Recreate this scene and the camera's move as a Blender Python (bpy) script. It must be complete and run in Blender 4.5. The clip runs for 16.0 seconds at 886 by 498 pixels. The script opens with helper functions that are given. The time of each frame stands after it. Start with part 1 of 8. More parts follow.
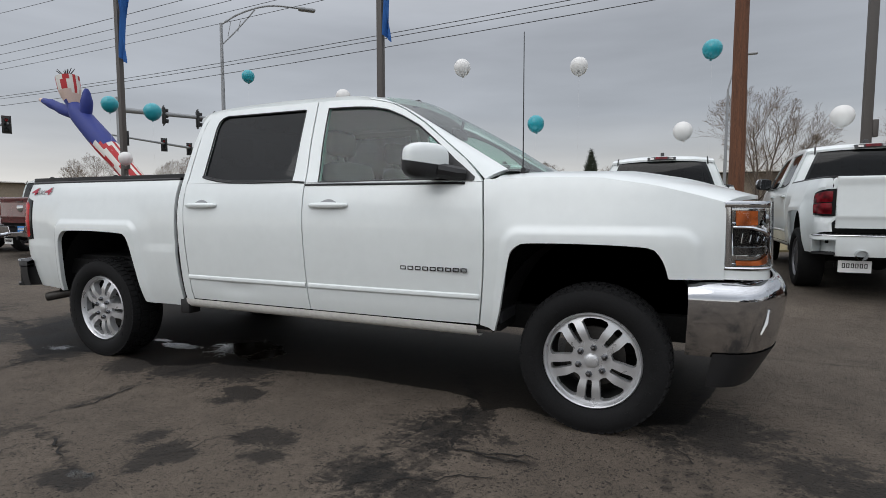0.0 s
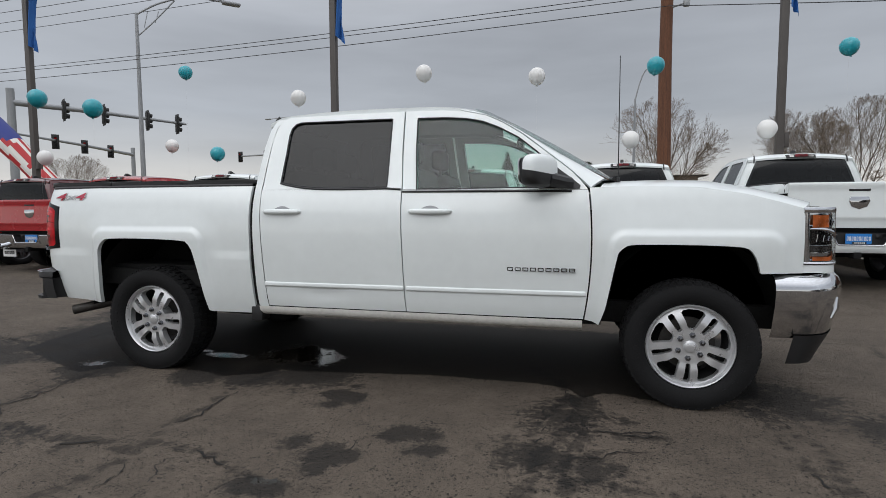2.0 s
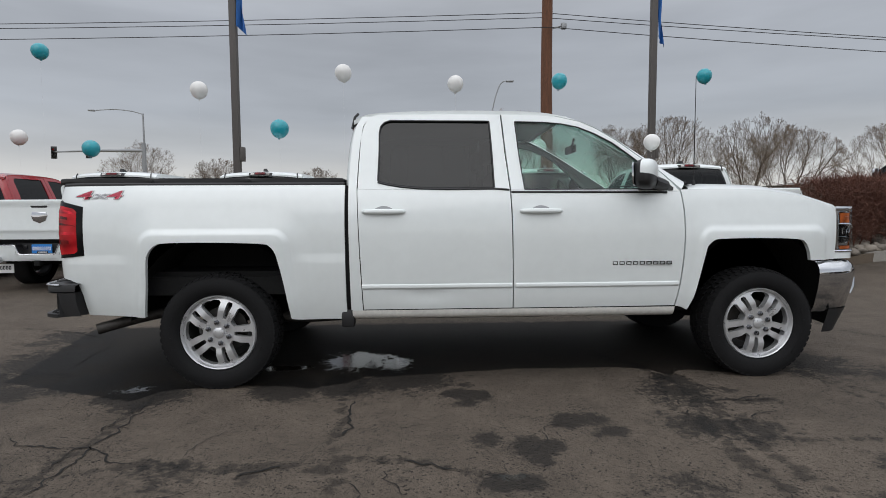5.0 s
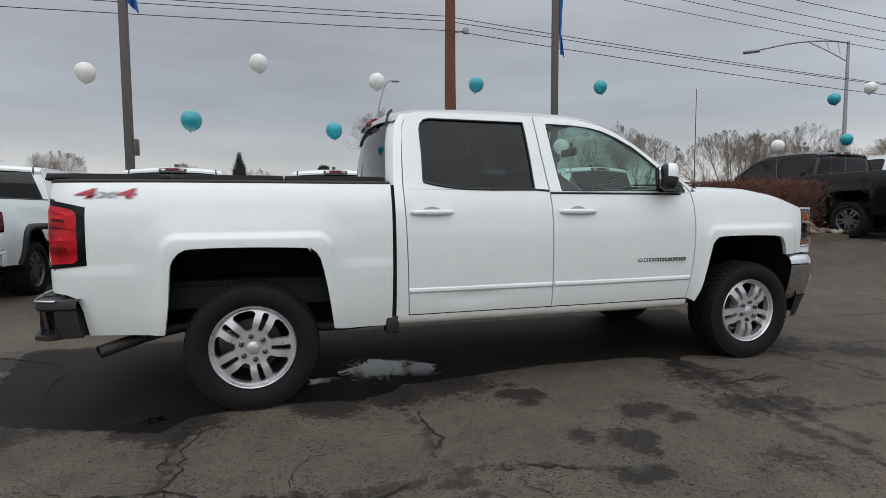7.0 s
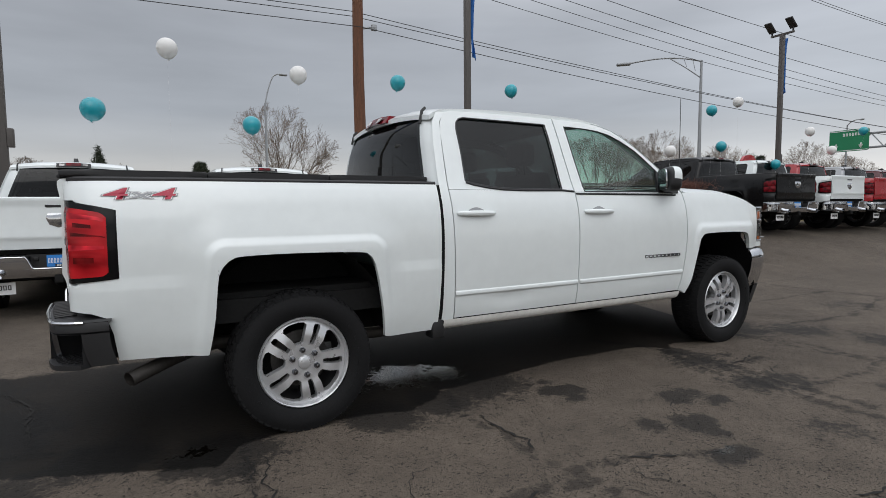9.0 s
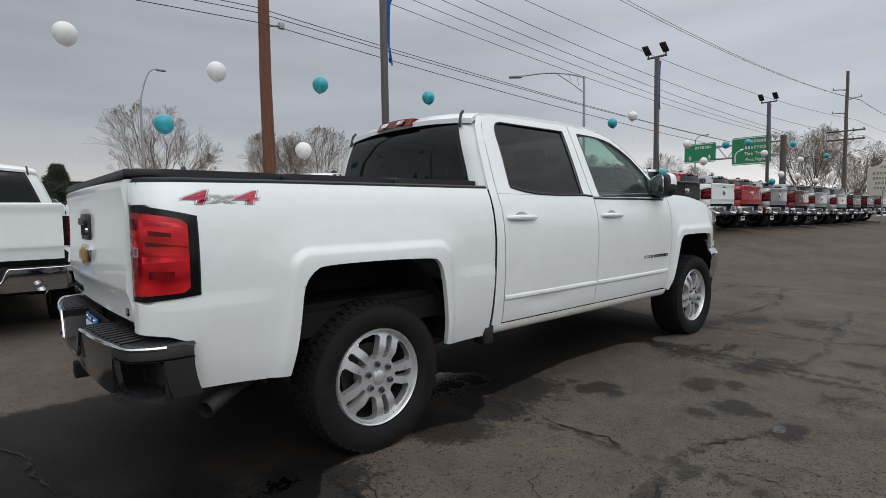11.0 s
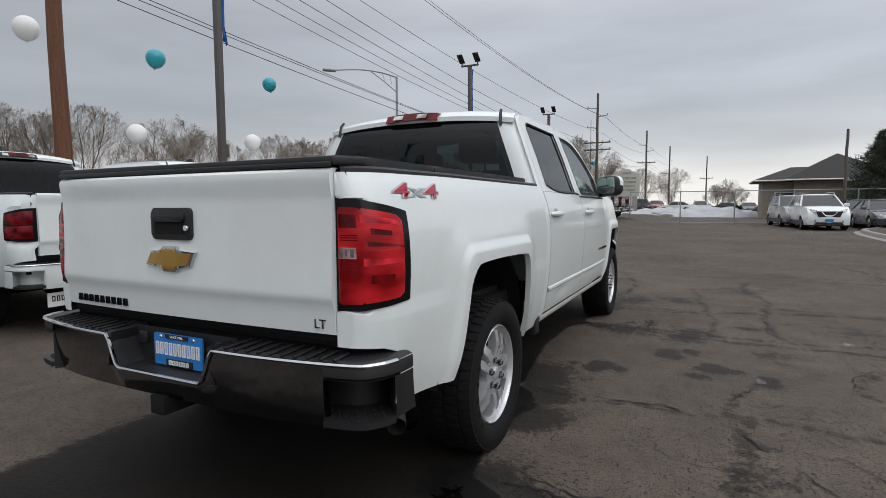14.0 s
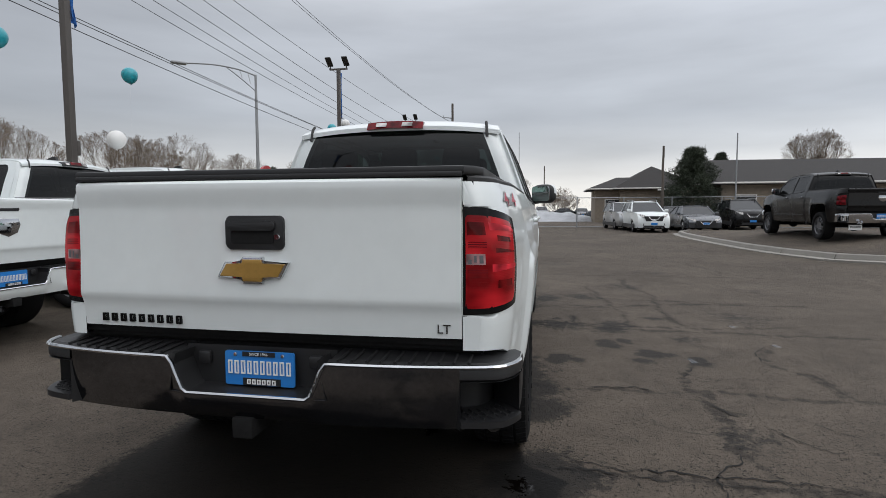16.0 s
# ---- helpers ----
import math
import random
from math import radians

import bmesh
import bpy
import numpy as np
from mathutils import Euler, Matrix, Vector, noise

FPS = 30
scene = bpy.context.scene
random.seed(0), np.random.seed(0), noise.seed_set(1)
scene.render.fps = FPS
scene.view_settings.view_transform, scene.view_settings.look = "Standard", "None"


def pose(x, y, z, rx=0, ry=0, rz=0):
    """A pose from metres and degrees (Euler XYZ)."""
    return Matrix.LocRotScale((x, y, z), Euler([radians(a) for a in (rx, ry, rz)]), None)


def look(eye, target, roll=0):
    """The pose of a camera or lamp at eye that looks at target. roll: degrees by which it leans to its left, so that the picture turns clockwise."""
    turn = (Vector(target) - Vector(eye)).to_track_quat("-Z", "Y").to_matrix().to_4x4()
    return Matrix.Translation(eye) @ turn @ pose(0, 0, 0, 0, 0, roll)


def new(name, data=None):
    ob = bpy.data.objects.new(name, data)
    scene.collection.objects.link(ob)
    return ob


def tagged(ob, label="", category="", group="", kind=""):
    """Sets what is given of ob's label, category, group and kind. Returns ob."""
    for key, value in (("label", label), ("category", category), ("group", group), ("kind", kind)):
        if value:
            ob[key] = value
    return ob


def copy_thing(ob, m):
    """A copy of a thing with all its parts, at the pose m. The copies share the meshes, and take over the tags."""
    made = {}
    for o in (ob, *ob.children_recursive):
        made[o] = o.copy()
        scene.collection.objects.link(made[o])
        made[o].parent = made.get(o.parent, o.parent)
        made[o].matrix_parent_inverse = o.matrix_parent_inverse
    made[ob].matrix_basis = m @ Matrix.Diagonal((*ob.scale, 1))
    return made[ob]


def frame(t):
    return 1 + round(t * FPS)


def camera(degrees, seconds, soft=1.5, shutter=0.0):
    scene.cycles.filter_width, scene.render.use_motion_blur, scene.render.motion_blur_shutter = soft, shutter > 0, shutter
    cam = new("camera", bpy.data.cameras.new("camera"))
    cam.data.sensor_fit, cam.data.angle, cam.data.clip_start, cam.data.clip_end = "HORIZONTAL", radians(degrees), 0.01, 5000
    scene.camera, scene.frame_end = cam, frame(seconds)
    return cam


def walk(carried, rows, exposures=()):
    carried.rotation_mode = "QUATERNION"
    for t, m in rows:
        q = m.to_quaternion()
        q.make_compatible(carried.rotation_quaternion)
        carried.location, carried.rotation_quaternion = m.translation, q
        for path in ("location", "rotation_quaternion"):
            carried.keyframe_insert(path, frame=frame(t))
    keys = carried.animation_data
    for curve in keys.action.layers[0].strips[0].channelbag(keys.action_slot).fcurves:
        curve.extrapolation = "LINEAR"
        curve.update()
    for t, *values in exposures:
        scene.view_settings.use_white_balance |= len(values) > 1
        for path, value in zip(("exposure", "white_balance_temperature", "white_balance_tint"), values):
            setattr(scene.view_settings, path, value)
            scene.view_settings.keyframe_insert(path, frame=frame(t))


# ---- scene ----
cam = camera(78.7, 16.0, soft=0.85)
EXPOSURE = 0.0
PATH = [
    (0, (4.038, -3.636, 1.144), (3.233, -1.812, 0.985), 0.0),
    (0.5, (3.738, -3.79, 1.141), (3.038, -1.924, 0.977), -0.1),
    (1, (3.481, -3.932, 1.17), (2.857, -2.039, 0.999), -0.0),
    (1.5, (3.255, -4.063, 1.145), (2.688, -2.151, 0.99), -0.2),
    (2, (3.018, -4.21, 1.173), (2.529, -2.277, 1.019), -0.2),
    (2.5, (2.741, -4.308, 1.16), (2.337, -2.355, 1.01), -0.2),
    (3, (2.472, -4.377, 1.154), (2.179, -2.404, 1.009), -0.2),
    (3.5, (2.198, -4.437, 1.158), (2.023, -2.451, 1.008), -0.2),
    (4, (1.908, -4.492, 1.173), (1.825, -2.5, 1.022), -0.2),
    (4.5, (1.626, -4.492, 1.162), (1.619, -2.497, 1.012), -0.3),
    (4.7, (1.502, -4.488, 1.154), (1.53, -2.494, 1.008), -0.3),
    (7, (0.214, -4.234, 1.167), (0.769, -2.318, 1.02), -0.3),
    (7.5, (-0.033, -4.143, 1.173), (0.613, -2.256, 1.023), -0.3),
    (8, (-0.274, -4.067, 1.172), (0.468, -2.216, 1.024), -0.4),
    (8.5, (-0.487, -3.95, 1.175), (0.362, -2.146, 1.026), -0.5),
    (9, (-0.705, -3.787, 1.186), (0.259, -2.041, 1.032), -0.5),
    (11.3, (-1.621, -3.039, 1.189), (-0.246, -1.594, 1.042), -0.7),
    (11.5, (-1.71, -2.946, 1.202), (-0.294, -1.541, 1.046), -0.6),
    (12, (-1.9, -2.768, 1.201), (-0.419, -1.434, 1.046), -0.6),
    (12.5, (-2.067, -2.57, 1.202), (-0.509, -1.326, 1.048), -0.5),
    (13, (-2.207, -2.335, 1.186), (-0.577, -1.188, 1.027), -0.4),
    (13.5, (-2.339, -2.12, 1.204), (-0.631, -1.091, 1.043), -0.4),
    (14, (-2.467, -1.906, 1.205), (-0.685, -1.013, 1.045), -0.3),
    (14.5, (-2.582, -1.707, 1.214), (-0.737, -0.949, 1.059), -0.3),
    (15, (-2.662, -1.459, 1.206), (-0.767, -0.84, 1.051), -0.2),
    (15.5, (-2.752, -1.242, 1.223), (-0.82, -0.748, 1.07), -0.2),
    (16, (-2.859, -1.067, 1.22), (-0.901, -0.688, 1.076), -0.2),
]
walk(cam, [(row[0], look(*row[1:])) for row in PATH], exposures=[(0.0, EXPOSURE), (16.0, EXPOSURE)])

# ---------- sky and sun ----------
world = bpy.data.worlds.new("overcast")
scene.world = world
world.use_nodes = True
wn, wl = world.node_tree.nodes, world.node_tree.links
wn.clear()
w_out = wn.new("ShaderNodeOutputWorld")
w_bg = wn.new("ShaderNodeBackground")
w_bg.inputs["Strength"].default_value = 1.0
w_sky = wn.new("ShaderNodeTexSky")
w_sky.sky_type = "NISHITA"
w_sky.sun_disc = False
w_sky.sun_elevation = radians(38)
w_sky.sun_rotation = radians(200)
w_dim = wn.new("ShaderNodeVectorMath")
w_dim.operation = "SCALE"
w_dim.inputs["Scale"].default_value = 0.07
w_tc = wn.new("ShaderNodeTexCoord")
w_sep = wn.new("ShaderNodeSeparateXYZ")
wl.new(w_tc.outputs["Generated"], w_sep.inputs[0])
# brightness of the cloud deck by height above the horizon
w_ramp = wn.new("ShaderNodeValToRGB")
w_ramp.color_ramp.elements[0].position = 0.0
w_ramp.color_ramp.elements[0].color = (0.70, 0.68, 0.64, 1)
w_ramp.color_ramp.elements[1].position = 1.0
w_ramp.color_ramp.elements[1].color = (1.30, 1.33, 1.40, 1)
for p_, c_ in ((0.045, (0.565, 0.56, 0.55)), (0.10, (0.42, 0.435, 0.455)), (0.16, (0.342, 0.365, 0.40)), (0.30, (0.35, 0.372, 0.41)),
               (0.50, (0.62, 0.645, 0.69))):
    e_ = w_ramp.color_ramp.elements.new(p_)
    e_.color = (*c_, 1)
wl.new(w_sep.outputs["Z"], w_ramp.inputs["Fac"])
# streaks of darker cloud, drawn out along the horizon
w_map = wn.new("ShaderNodeMapping")
w_map.inputs["Scale"].default_value = (1.6, 1.6, 9.0)
wl.new(w_tc.outputs["Generated"], w_map.inputs["Vector"])
w_noise = wn.new("ShaderNodeTexNoise")
w_noise.inputs["Scale"].default_value = 1.5
w_noise.inputs["Detail"].default_value = 5.0
w_noise.inputs["Distortion"].default_value = 0.1
wl.new(w_map.outputs[0], w_noise.inputs["Vector"])
w_range = wn.new("ShaderNodeMapRange")
w_range.inputs["From Min"].default_value = 0.3
w_range.inputs["From Max"].default_value = 0.7
w_range.inputs["To Min"].default_value = 0.88
w_range.inputs["To Max"].default_value = 1.11
wl.new(w_noise.outputs["Fac"], w_range.inputs["Value"])
# the thinner cloud lies towards +x, a little towards -x
w_east = wn.new("ShaderNodeValToRGB")
for e_, p_, c_ in ((w_east.color_ramp.elements[0], 0.0, 1.35), (w_east.color_ramp.elements[1], 1.0, 1.52)):
    e_.position, e_.color = p_, (c_, c_, c_, 1)
for p_, c_ in ((0.30, 1.22), (0.55, 1.09), (0.75, 1.20), (0.82, 1.26), (0.92, 1.52)):
    e_ = w_east.color_ramp.elements.new(p_)
    e_.color = (c_, c_, c_, 1)
w_half = wn.new("ShaderNodeMath")
w_half.operation = "MULTIPLY_ADD"
w_half.inputs[1].default_value = 0.5
w_half.inputs[2].default_value = 0.5
wl.new(w_sep.outputs["X"], w_half.inputs[0])
wl.new(w_half.outputs[0], w_east.inputs["Fac"])
# and the deck thins out again towards -y
w_south = wn.new("ShaderNodeMapRange")
w_south.inputs["From Min"].default_value = -0.05
w_south.inputs["From Max"].default_value = -0.55
w_south.inputs["To Min"].default_value = 1.0
w_south.inputs["To Max"].default_value = 1.26
wl.new(w_sep.outputs["Y"], w_south.inputs["Value"])
w_side = wn.new("ShaderNodeMath")
w_side.operation = "MULTIPLY"
wl.new(w_east.outputs["Color"], w_side.inputs[0])
wl.new(w_south.outputs[0], w_side.inputs[1])
w_both = wn.new("ShaderNodeMath")
w_both.operation = "MULTIPLY"
wl.new(w_side.outputs[0], w_both.inputs[0])
wl.new(w_range.outputs[0], w_both.inputs[1])
w_mul = wn.new("ShaderNodeVectorMath")
w_mul.operation = "SCALE"
wl.new(w_ramp.outputs["Color"], w_mul.inputs[0])
wl.new(w_both.outputs[0], w_mul.inputs["Scale"])
w_mix = wn.new("ShaderNodeMix")
w_mix.data_type = "RGBA"
w_mix.inputs["Factor"].default_value = 0.94
wl.new(w_sky.outputs["Color"], w_dim.inputs[0])
wl.new(w_dim.outputs[0], w_mix.inputs["A"])
wl.new(w_mul.outputs[0], w_mix.inputs["B"])
wl.new(w_mix.outputs["Result"], w_bg.inputs["Color"])
wl.new(w_bg.outputs[0], w_out.inputs[0])

sun = new("sun", bpy.data.lights.new("sun", "SUN"))
sun.data.energy = 0.62
sun.data.angle = radians(50)
sun.data.color = (1.0, 0.985, 0.96)
sun.matrix_world = look((-6, -18, 16), (0, 0, 0))


# ---------- materials ----------
def nodes_of(name):
    m = bpy.data.materials.new(name)
    m.use_nodes = True
    nt = m.node_tree
    return m, nt, nt.nodes["Principled BSDF"]


def node(nt, kind, **values):
    n = nt.nodes.new(kind)
    for key, value in values.items():
        n.inputs[key.replace("_", " ")].default_value = value
    return n


def surface(name, color, rough=0.5, metal=0.0, vary=0.12, scale=6.0, fine=60.0, bump=0.15, depth=0.004,
            coat=0.0, per_object=0.0, rough_vary=0.12, spec=0.5, stretch=(1, 1, 1)):
    """Paint, plastic, stone, wood: colour varied at two scales, with fine relief."""
    m, nt, bsdf = nodes_of(name)
    ln = nt.links
    tc = nt.nodes.new("ShaderNodeTexCoord")
    mp = node(nt, "ShaderNodeMapping", Scale=stretch)
    ln.new(tc.outputs["Object"], mp.inputs["Vector"])
    big = node(nt, "ShaderNodeTexNoise", Scale=scale, Detail=6.0, Roughness=0.6)
    small = node(nt, "ShaderNodeTexNoise", Scale=fine, Detail=3.0)
    ln.new(mp.outputs[0], big.inputs["Vector"])
    ln.new(mp.outputs[0], small.inputs["Vector"])
    mix = nt.nodes.new("ShaderNodeMath")
    mix.operation = "MULTIPLY_ADD"
    mix.inputs[1].default_value = 0.5
    ln.new(small.outputs["Fac"], mix.inputs[0])
    half = nt.nodes.new("ShaderNodeMath")
    half.operation = "MULTIPLY"
    half.inputs[1].default_value = 0.5
    ln.new(big.outputs["Fac"], half.inputs[0])
    ln.new(half.outputs[0], mix.inputs[2])
    ramp = nt.nodes.new("ShaderNodeValToRGB")
    lo = [max(c * (1 - vary), 0) for c in color]
    hi = [min(c * (1 + vary), 1) for c in color]
    ramp.color_ramp.elements[0].position, ramp.color_ramp.elements[0].color = 0.3, (*lo, 1)
    ramp.color_ramp.elements[1].position, ramp.color_ramp.elements[1].color = 0.7, (*hi, 1)
    ln.new(mix.outputs[0], ramp.inputs["Fac"])
    col = ramp.outputs["Color"]
    if per_object:
        info = nt.nodes.new("ShaderNodeObjectInfo")
        rng = node(nt, "ShaderNodeMapRange", To_Min=1 - per_object, To_Max=1 + per_object)
        ln.new(info.outputs["Random"], rng.inputs["Value"])
        mul = nt.nodes.new("ShaderNodeVectorMath")
        mul.operation = "SCALE"
        ln.new(col, mul.inputs[0])
        ln.new(rng.outputs[0], mul.inputs["Scale"])
        col = mul.outputs[0]
    ln.new(col, bsdf.inputs["Base Color"])
    rr = node(nt, "ShaderNodeMapRange", To_Min=max(rough - rough_vary, 0.02), To_Max=min(rough + rough_vary, 1.0))
    ln.new(big.outputs["Fac"], rr.inputs["Value"])
    ln.new(rr.outputs[0], bsdf.inputs["Roughness"])
    bsdf.inputs["Metallic"].default_value = metal
    bsdf.inputs["Coat Weight"].default_value = coat
    bsdf.inputs["Coat Roughness"].default_value = 0.06
    bsdf.inputs["Specular IOR Level"].default_value = spec
    if bump:
        b = node(nt, "ShaderNodeBump", Strength=bump, Distance=depth)
        ln.new(mix.outputs[0], b.inputs["Height"])
        ln.new(b.outputs[0], bsdf.inputs["Normal"])
    return m


def glass(name, tint, gloss=0.02, pale_haze=0.0, base=0.05):
    """A thin pane: tinted, with a mirror sheen that grows at grazing angles."""
    m, nt, bsdf = nodes_of(name)
    nt.nodes.remove(bsdf)
    out = nt.nodes["Material Output"]
    tr = nt.nodes.new("ShaderNodeBsdfTransparent")
    tr.inputs["Color"].default_value = (*tint, 1)
    gl = node(nt, "ShaderNodeBsdfGlossy", Roughness=gloss)
    lw = node(nt, "ShaderNodeLayerWeight", Blend=0.5)
    pw = nt.nodes.new("ShaderNodeMath")
    pw.operation = "POWER"
    pw.inputs[1].default_value = 5.0
    nt.links.new(lw.outputs["Facing"], pw.inputs[0])
    fr = node(nt, "ShaderNodeMapRange", To_Min=base, To_Max=1.0)
    nt.links.new(pw.outputs[0], fr.inputs["Value"])
    mx = nt.nodes.new("ShaderNodeMixShader")
    nt.links.new(fr.outputs[0], mx.inputs[0])
    nt.links.new(tr.outputs[0], mx.inputs[1])
    nt.links.new(gl.outputs[0], mx.inputs[2])
    # a little pale diffuse colour imitates the haze of reflected sky
    df = node(nt, "ShaderNodeBsdfDiffuse", Color=(0.75, 0.76, 0.75, 1))
    dx = nt.nodes.new("ShaderNodeMixShader")
    dx.inputs[0].default_value = pale_haze
    nt.links.new(mx.outputs[0], dx.inputs[1])
    nt.links.new(df.outputs[0], dx.inputs[2])
    nt.links.new(dx.outputs[0], out.inputs["Surface"])
    return m


def lens(name, color, rough=0.08, band=1.0):
    """Ribbed coloured lamp plastic; noise in the colour imitates a reflector's light and dark, and band draws it out
    sideways.
    """
    m, nt, bsdf = nodes_of(name)
    tc = nt.nodes.new("ShaderNodeTexCoord")
    wave = node(nt, "ShaderNodeTexWave", Scale=55.0, Distortion=0.0)
    wave.bands_direction = "Z"
    nt.links.new(tc.outputs["Object"], wave.inputs["Vector"])
    mp = node(nt, "ShaderNodeMapping", Scale=(1.0, 1.0, band))
    nt.links.new(tc.outputs["Object"], mp.inputs["Vector"])
    ns = node(nt, "ShaderNodeTexNoise", Scale=5.5 if band > 1 else 14.0, Detail=1.5)
    nt.links.new(mp.outputs[0], ns.inputs["Vector"])
    ramp = nt.nodes.new("ShaderNodeValToRGB")
    ramp.color_ramp.elements[0].position, ramp.color_ramp.elements[0].color = 0.36, (*[c * 0.36 for c in color], 1)
    ramp.color_ramp.elements[1].position, ramp.color_ramp.elements[1].color = 0.64, (*[min(c * 1.18 + 0.012 * (band > 1), 1) for c in color], 1)
    nt.links.new(ns.outputs["Fac"], ramp.inputs["Fac"])
    nt.links.new(ramp.outputs["Color"], bsdf.inputs["Base Color"])
    bsdf.inputs["Roughness"].default_value = rough
    bsdf.inputs["Coat Weight"].default_value = 0.22
    bsdf.inputs["Specular IOR Level"].default_value = 0.1
    bsdf.inputs["Coat Roughness"].default_value = 0.03
    b = node(nt, "ShaderNodeBump", Strength=0.10, Distance=0.003)
    nt.links.new(wave.outputs["Fac"], b.inputs["Height"])
    nt.links.new(b.outputs[0], bsdf.inputs["Normal"])
    return m


WHITE = surface("white_car_paint", (0.752, 0.79, 0.785), 0.30, vary=0.03, scale=1.5, fine=14, bump=0.0, coat=0.7, rough_vary=0.06)
WHITE_DIRTY = surface("white_sill_paint", (0.72, 0.71, 0.67), 0.5, vary=0.12, scale=5, fine=40, bump=0.05, coat=0.2)
BLACK_PAINT = surface("black_car_paint", (0.006, 0.006, 0.0065), 0.25, vary=0.2, scale=2, bump=0.0, coat=0.15, spec=0.25)
RED_PAINT = surface("red_car_paint", (0.35, 0.012, 0.018), 0.25, vary=0.08, scale=2, bump=0.0, coat=0.8)
MAROON = surface("maroon_car_paint", (0.09, 0.010, 0.014), 0.25, vary=0.1, scale=2, bump=0.0, coat=0.8)
SILVER = surface("silver_car_paint", (0.36, 0.37, 0.38), 0.3, metal=0.6, vary=0.05, scale=2, bump=0.0, coat=0.6)
GREY_PAINT = surface("grey_car_paint", (0.08, 0.085, 0.095), 0.28, metal=0.4, vary=0.08, scale=2, bump=0.0, coat=0.7)
PLASTIC = surface("black_plastic", (0.013, 0.013, 0.014), 0.5, vary=0.25, scale=12, fine=300, bump=0.2, depth=0.001)
LINER = surface("wheel_arch_liner", (0.012, 0.012, 0.012), 0.85, vary=0.3, scale=10, bump=0.2, spec=0.2)
RUBBER = surface("tyre_rubber", (0.0100, 0.0100, 0.0105), 0.78, vary=0.4, scale=9, fine=120, bump=0.25, depth=0.002, spec=0.18)
VINYL = surface("black_vinyl", (0.011, 0.011, 0.012), 0.5, vary=0.25, scale=5, fine=260, bump=0.3, depth=0.001)
CHROME = surface("chrome", (0.62, 0.63, 0.65), 0.09, metal=1.0, vary=0.05, scale=3, bump=0.03, depth=0.002, rough_vary=0.05)
DULL_CHROME = surface("smoked_chrome", (0.17, 0.175, 0.19), 0.10, metal=1.0, vary=0.25, scale=4, bump=0.05, depth=0.002, rough_vary=0.06)
ALLOY = surface("silver_alloy", (0.60, 0.605, 0.615), 0.30, metal=0.60, vary=0.06, scale=14, fine=200, bump=0.08, depth=0.001)
# silver barrel coloured near black, for the shade behind the spokes
SHADED_BARREL = surface("shaded_wheel_barrel", (0.030, 0.030, 0.031), 0.6, metal=0.3, vary=0.3, scale=10, bump=0.1)
ALLOY_DARK = surface("cast_alloy", (0.16, 0.16, 0.17), 0.45, metal=0.7, vary=0.15, scale=14, bump=0.1)
STEEL = surface("brake_steel", (0.07, 0.066, 0.062), 0.5, metal=0.8, vary=0.25, scale=10, bump=0.1)
RED_LENS = lens("red_lamp_lens", (0.50, 0.006, 0.012), band=2.0)
LAMP_BLACK = surface("gloss_black_lamp_housing", (0.004, 0.004, 0.0045), 0.22, vary=0.2, scale=4, bump=0.0, spec=0.22)
# shaded and lit copies of the red lens, for the reflector patches
SHADED_RED_LENS = lens("shaded_red_lamp_lens", (0.19, 0.004, 0.006))
LIT_RED_LENS = lens("lit_red_lamp_lens", (0.72, 0.028, 0.045))
DARK_RED_LENS = lens("dark_red_lamp_lens", (0.15, 0.004, 0.009))
AMBER_LENS = lens("amber_lamp_lens", (0.50, 0.12, 0.03))
CLEAR_LENS = lens("clear_lamp_lens", (0.62, 0.60, 0.58))
PINK_LENS = lens("reversing_lamp_lens", (0.46, 0.27, 0.27))
GOLD = surface("gold_badge", (0.42, 0.245, 0.06), 0.4, metal=0.35, vary=0.15, scale=40, fine=400, bump=0.3, depth=0.001)
RED_DECAL = surface("red_decal", (0.40, 0.02, 0.05), 0.4, vary=0.05, bump=0.0)
GREY_DECAL = surface("grey_decal", (0.30, 0.31, 0.32), 0.4, vary=0.05, bump=0.0)
BLUE_PLATE = surface("blue_plate", (0.02, 0.20, 0.58), 0.35, vary=0.06, bump=0.0, coat=0.4)
WHITE_PLATE = surface("white_plate", (0.78, 0.78, 0.77), 0.4, vary=0.05, bump=0.0)
TINT = glass("privacy_glass", (0.040, 0.047, 0.050), pale_haze=0.004, base=0.040)
CLEAR = glass("green_glass", (0.60, 0.78, 0.71), pale_haze=0.022)
SEAT = surface("grey_cloth", (0.10, 0.10, 0.105), 0.9, vary=0.2, scale=30, fine=300, bump=0.3)
DASH = surface("dark_dash", (0.03, 0.03, 0.032), 0.7, vary=0.2, bump=0.1)


# ---------- mesh tools ----------
def part(name, bm, material, parent=None, label="", angle=32):
    """Links a bmesh as one mesh object under a thing or a part."""
    bmesh.ops.recalc_face_normals(bm, faces=bm.faces[:])
    me = bpy.data.meshes.new(name)
    bm.to_mesh(me)
    bm.free()
    me.polygons.foreach_set("use_smooth", [True] * len(me.polygons))
    me.set_sharp_from_angle(angle=radians(angle))
    me.materials.append(material)
    ob = new(name, me)
    ob.parent = parent
    if label:
        tagged(ob, label)
    return ob


def thing(name, label, category, group="", kind="", m=None):
    ob = new(name)
    ob.empty_display_size = 0.2
    if m is not None:
        ob.matrix_basis = m
    return tagged(ob, label, category, group, kind)


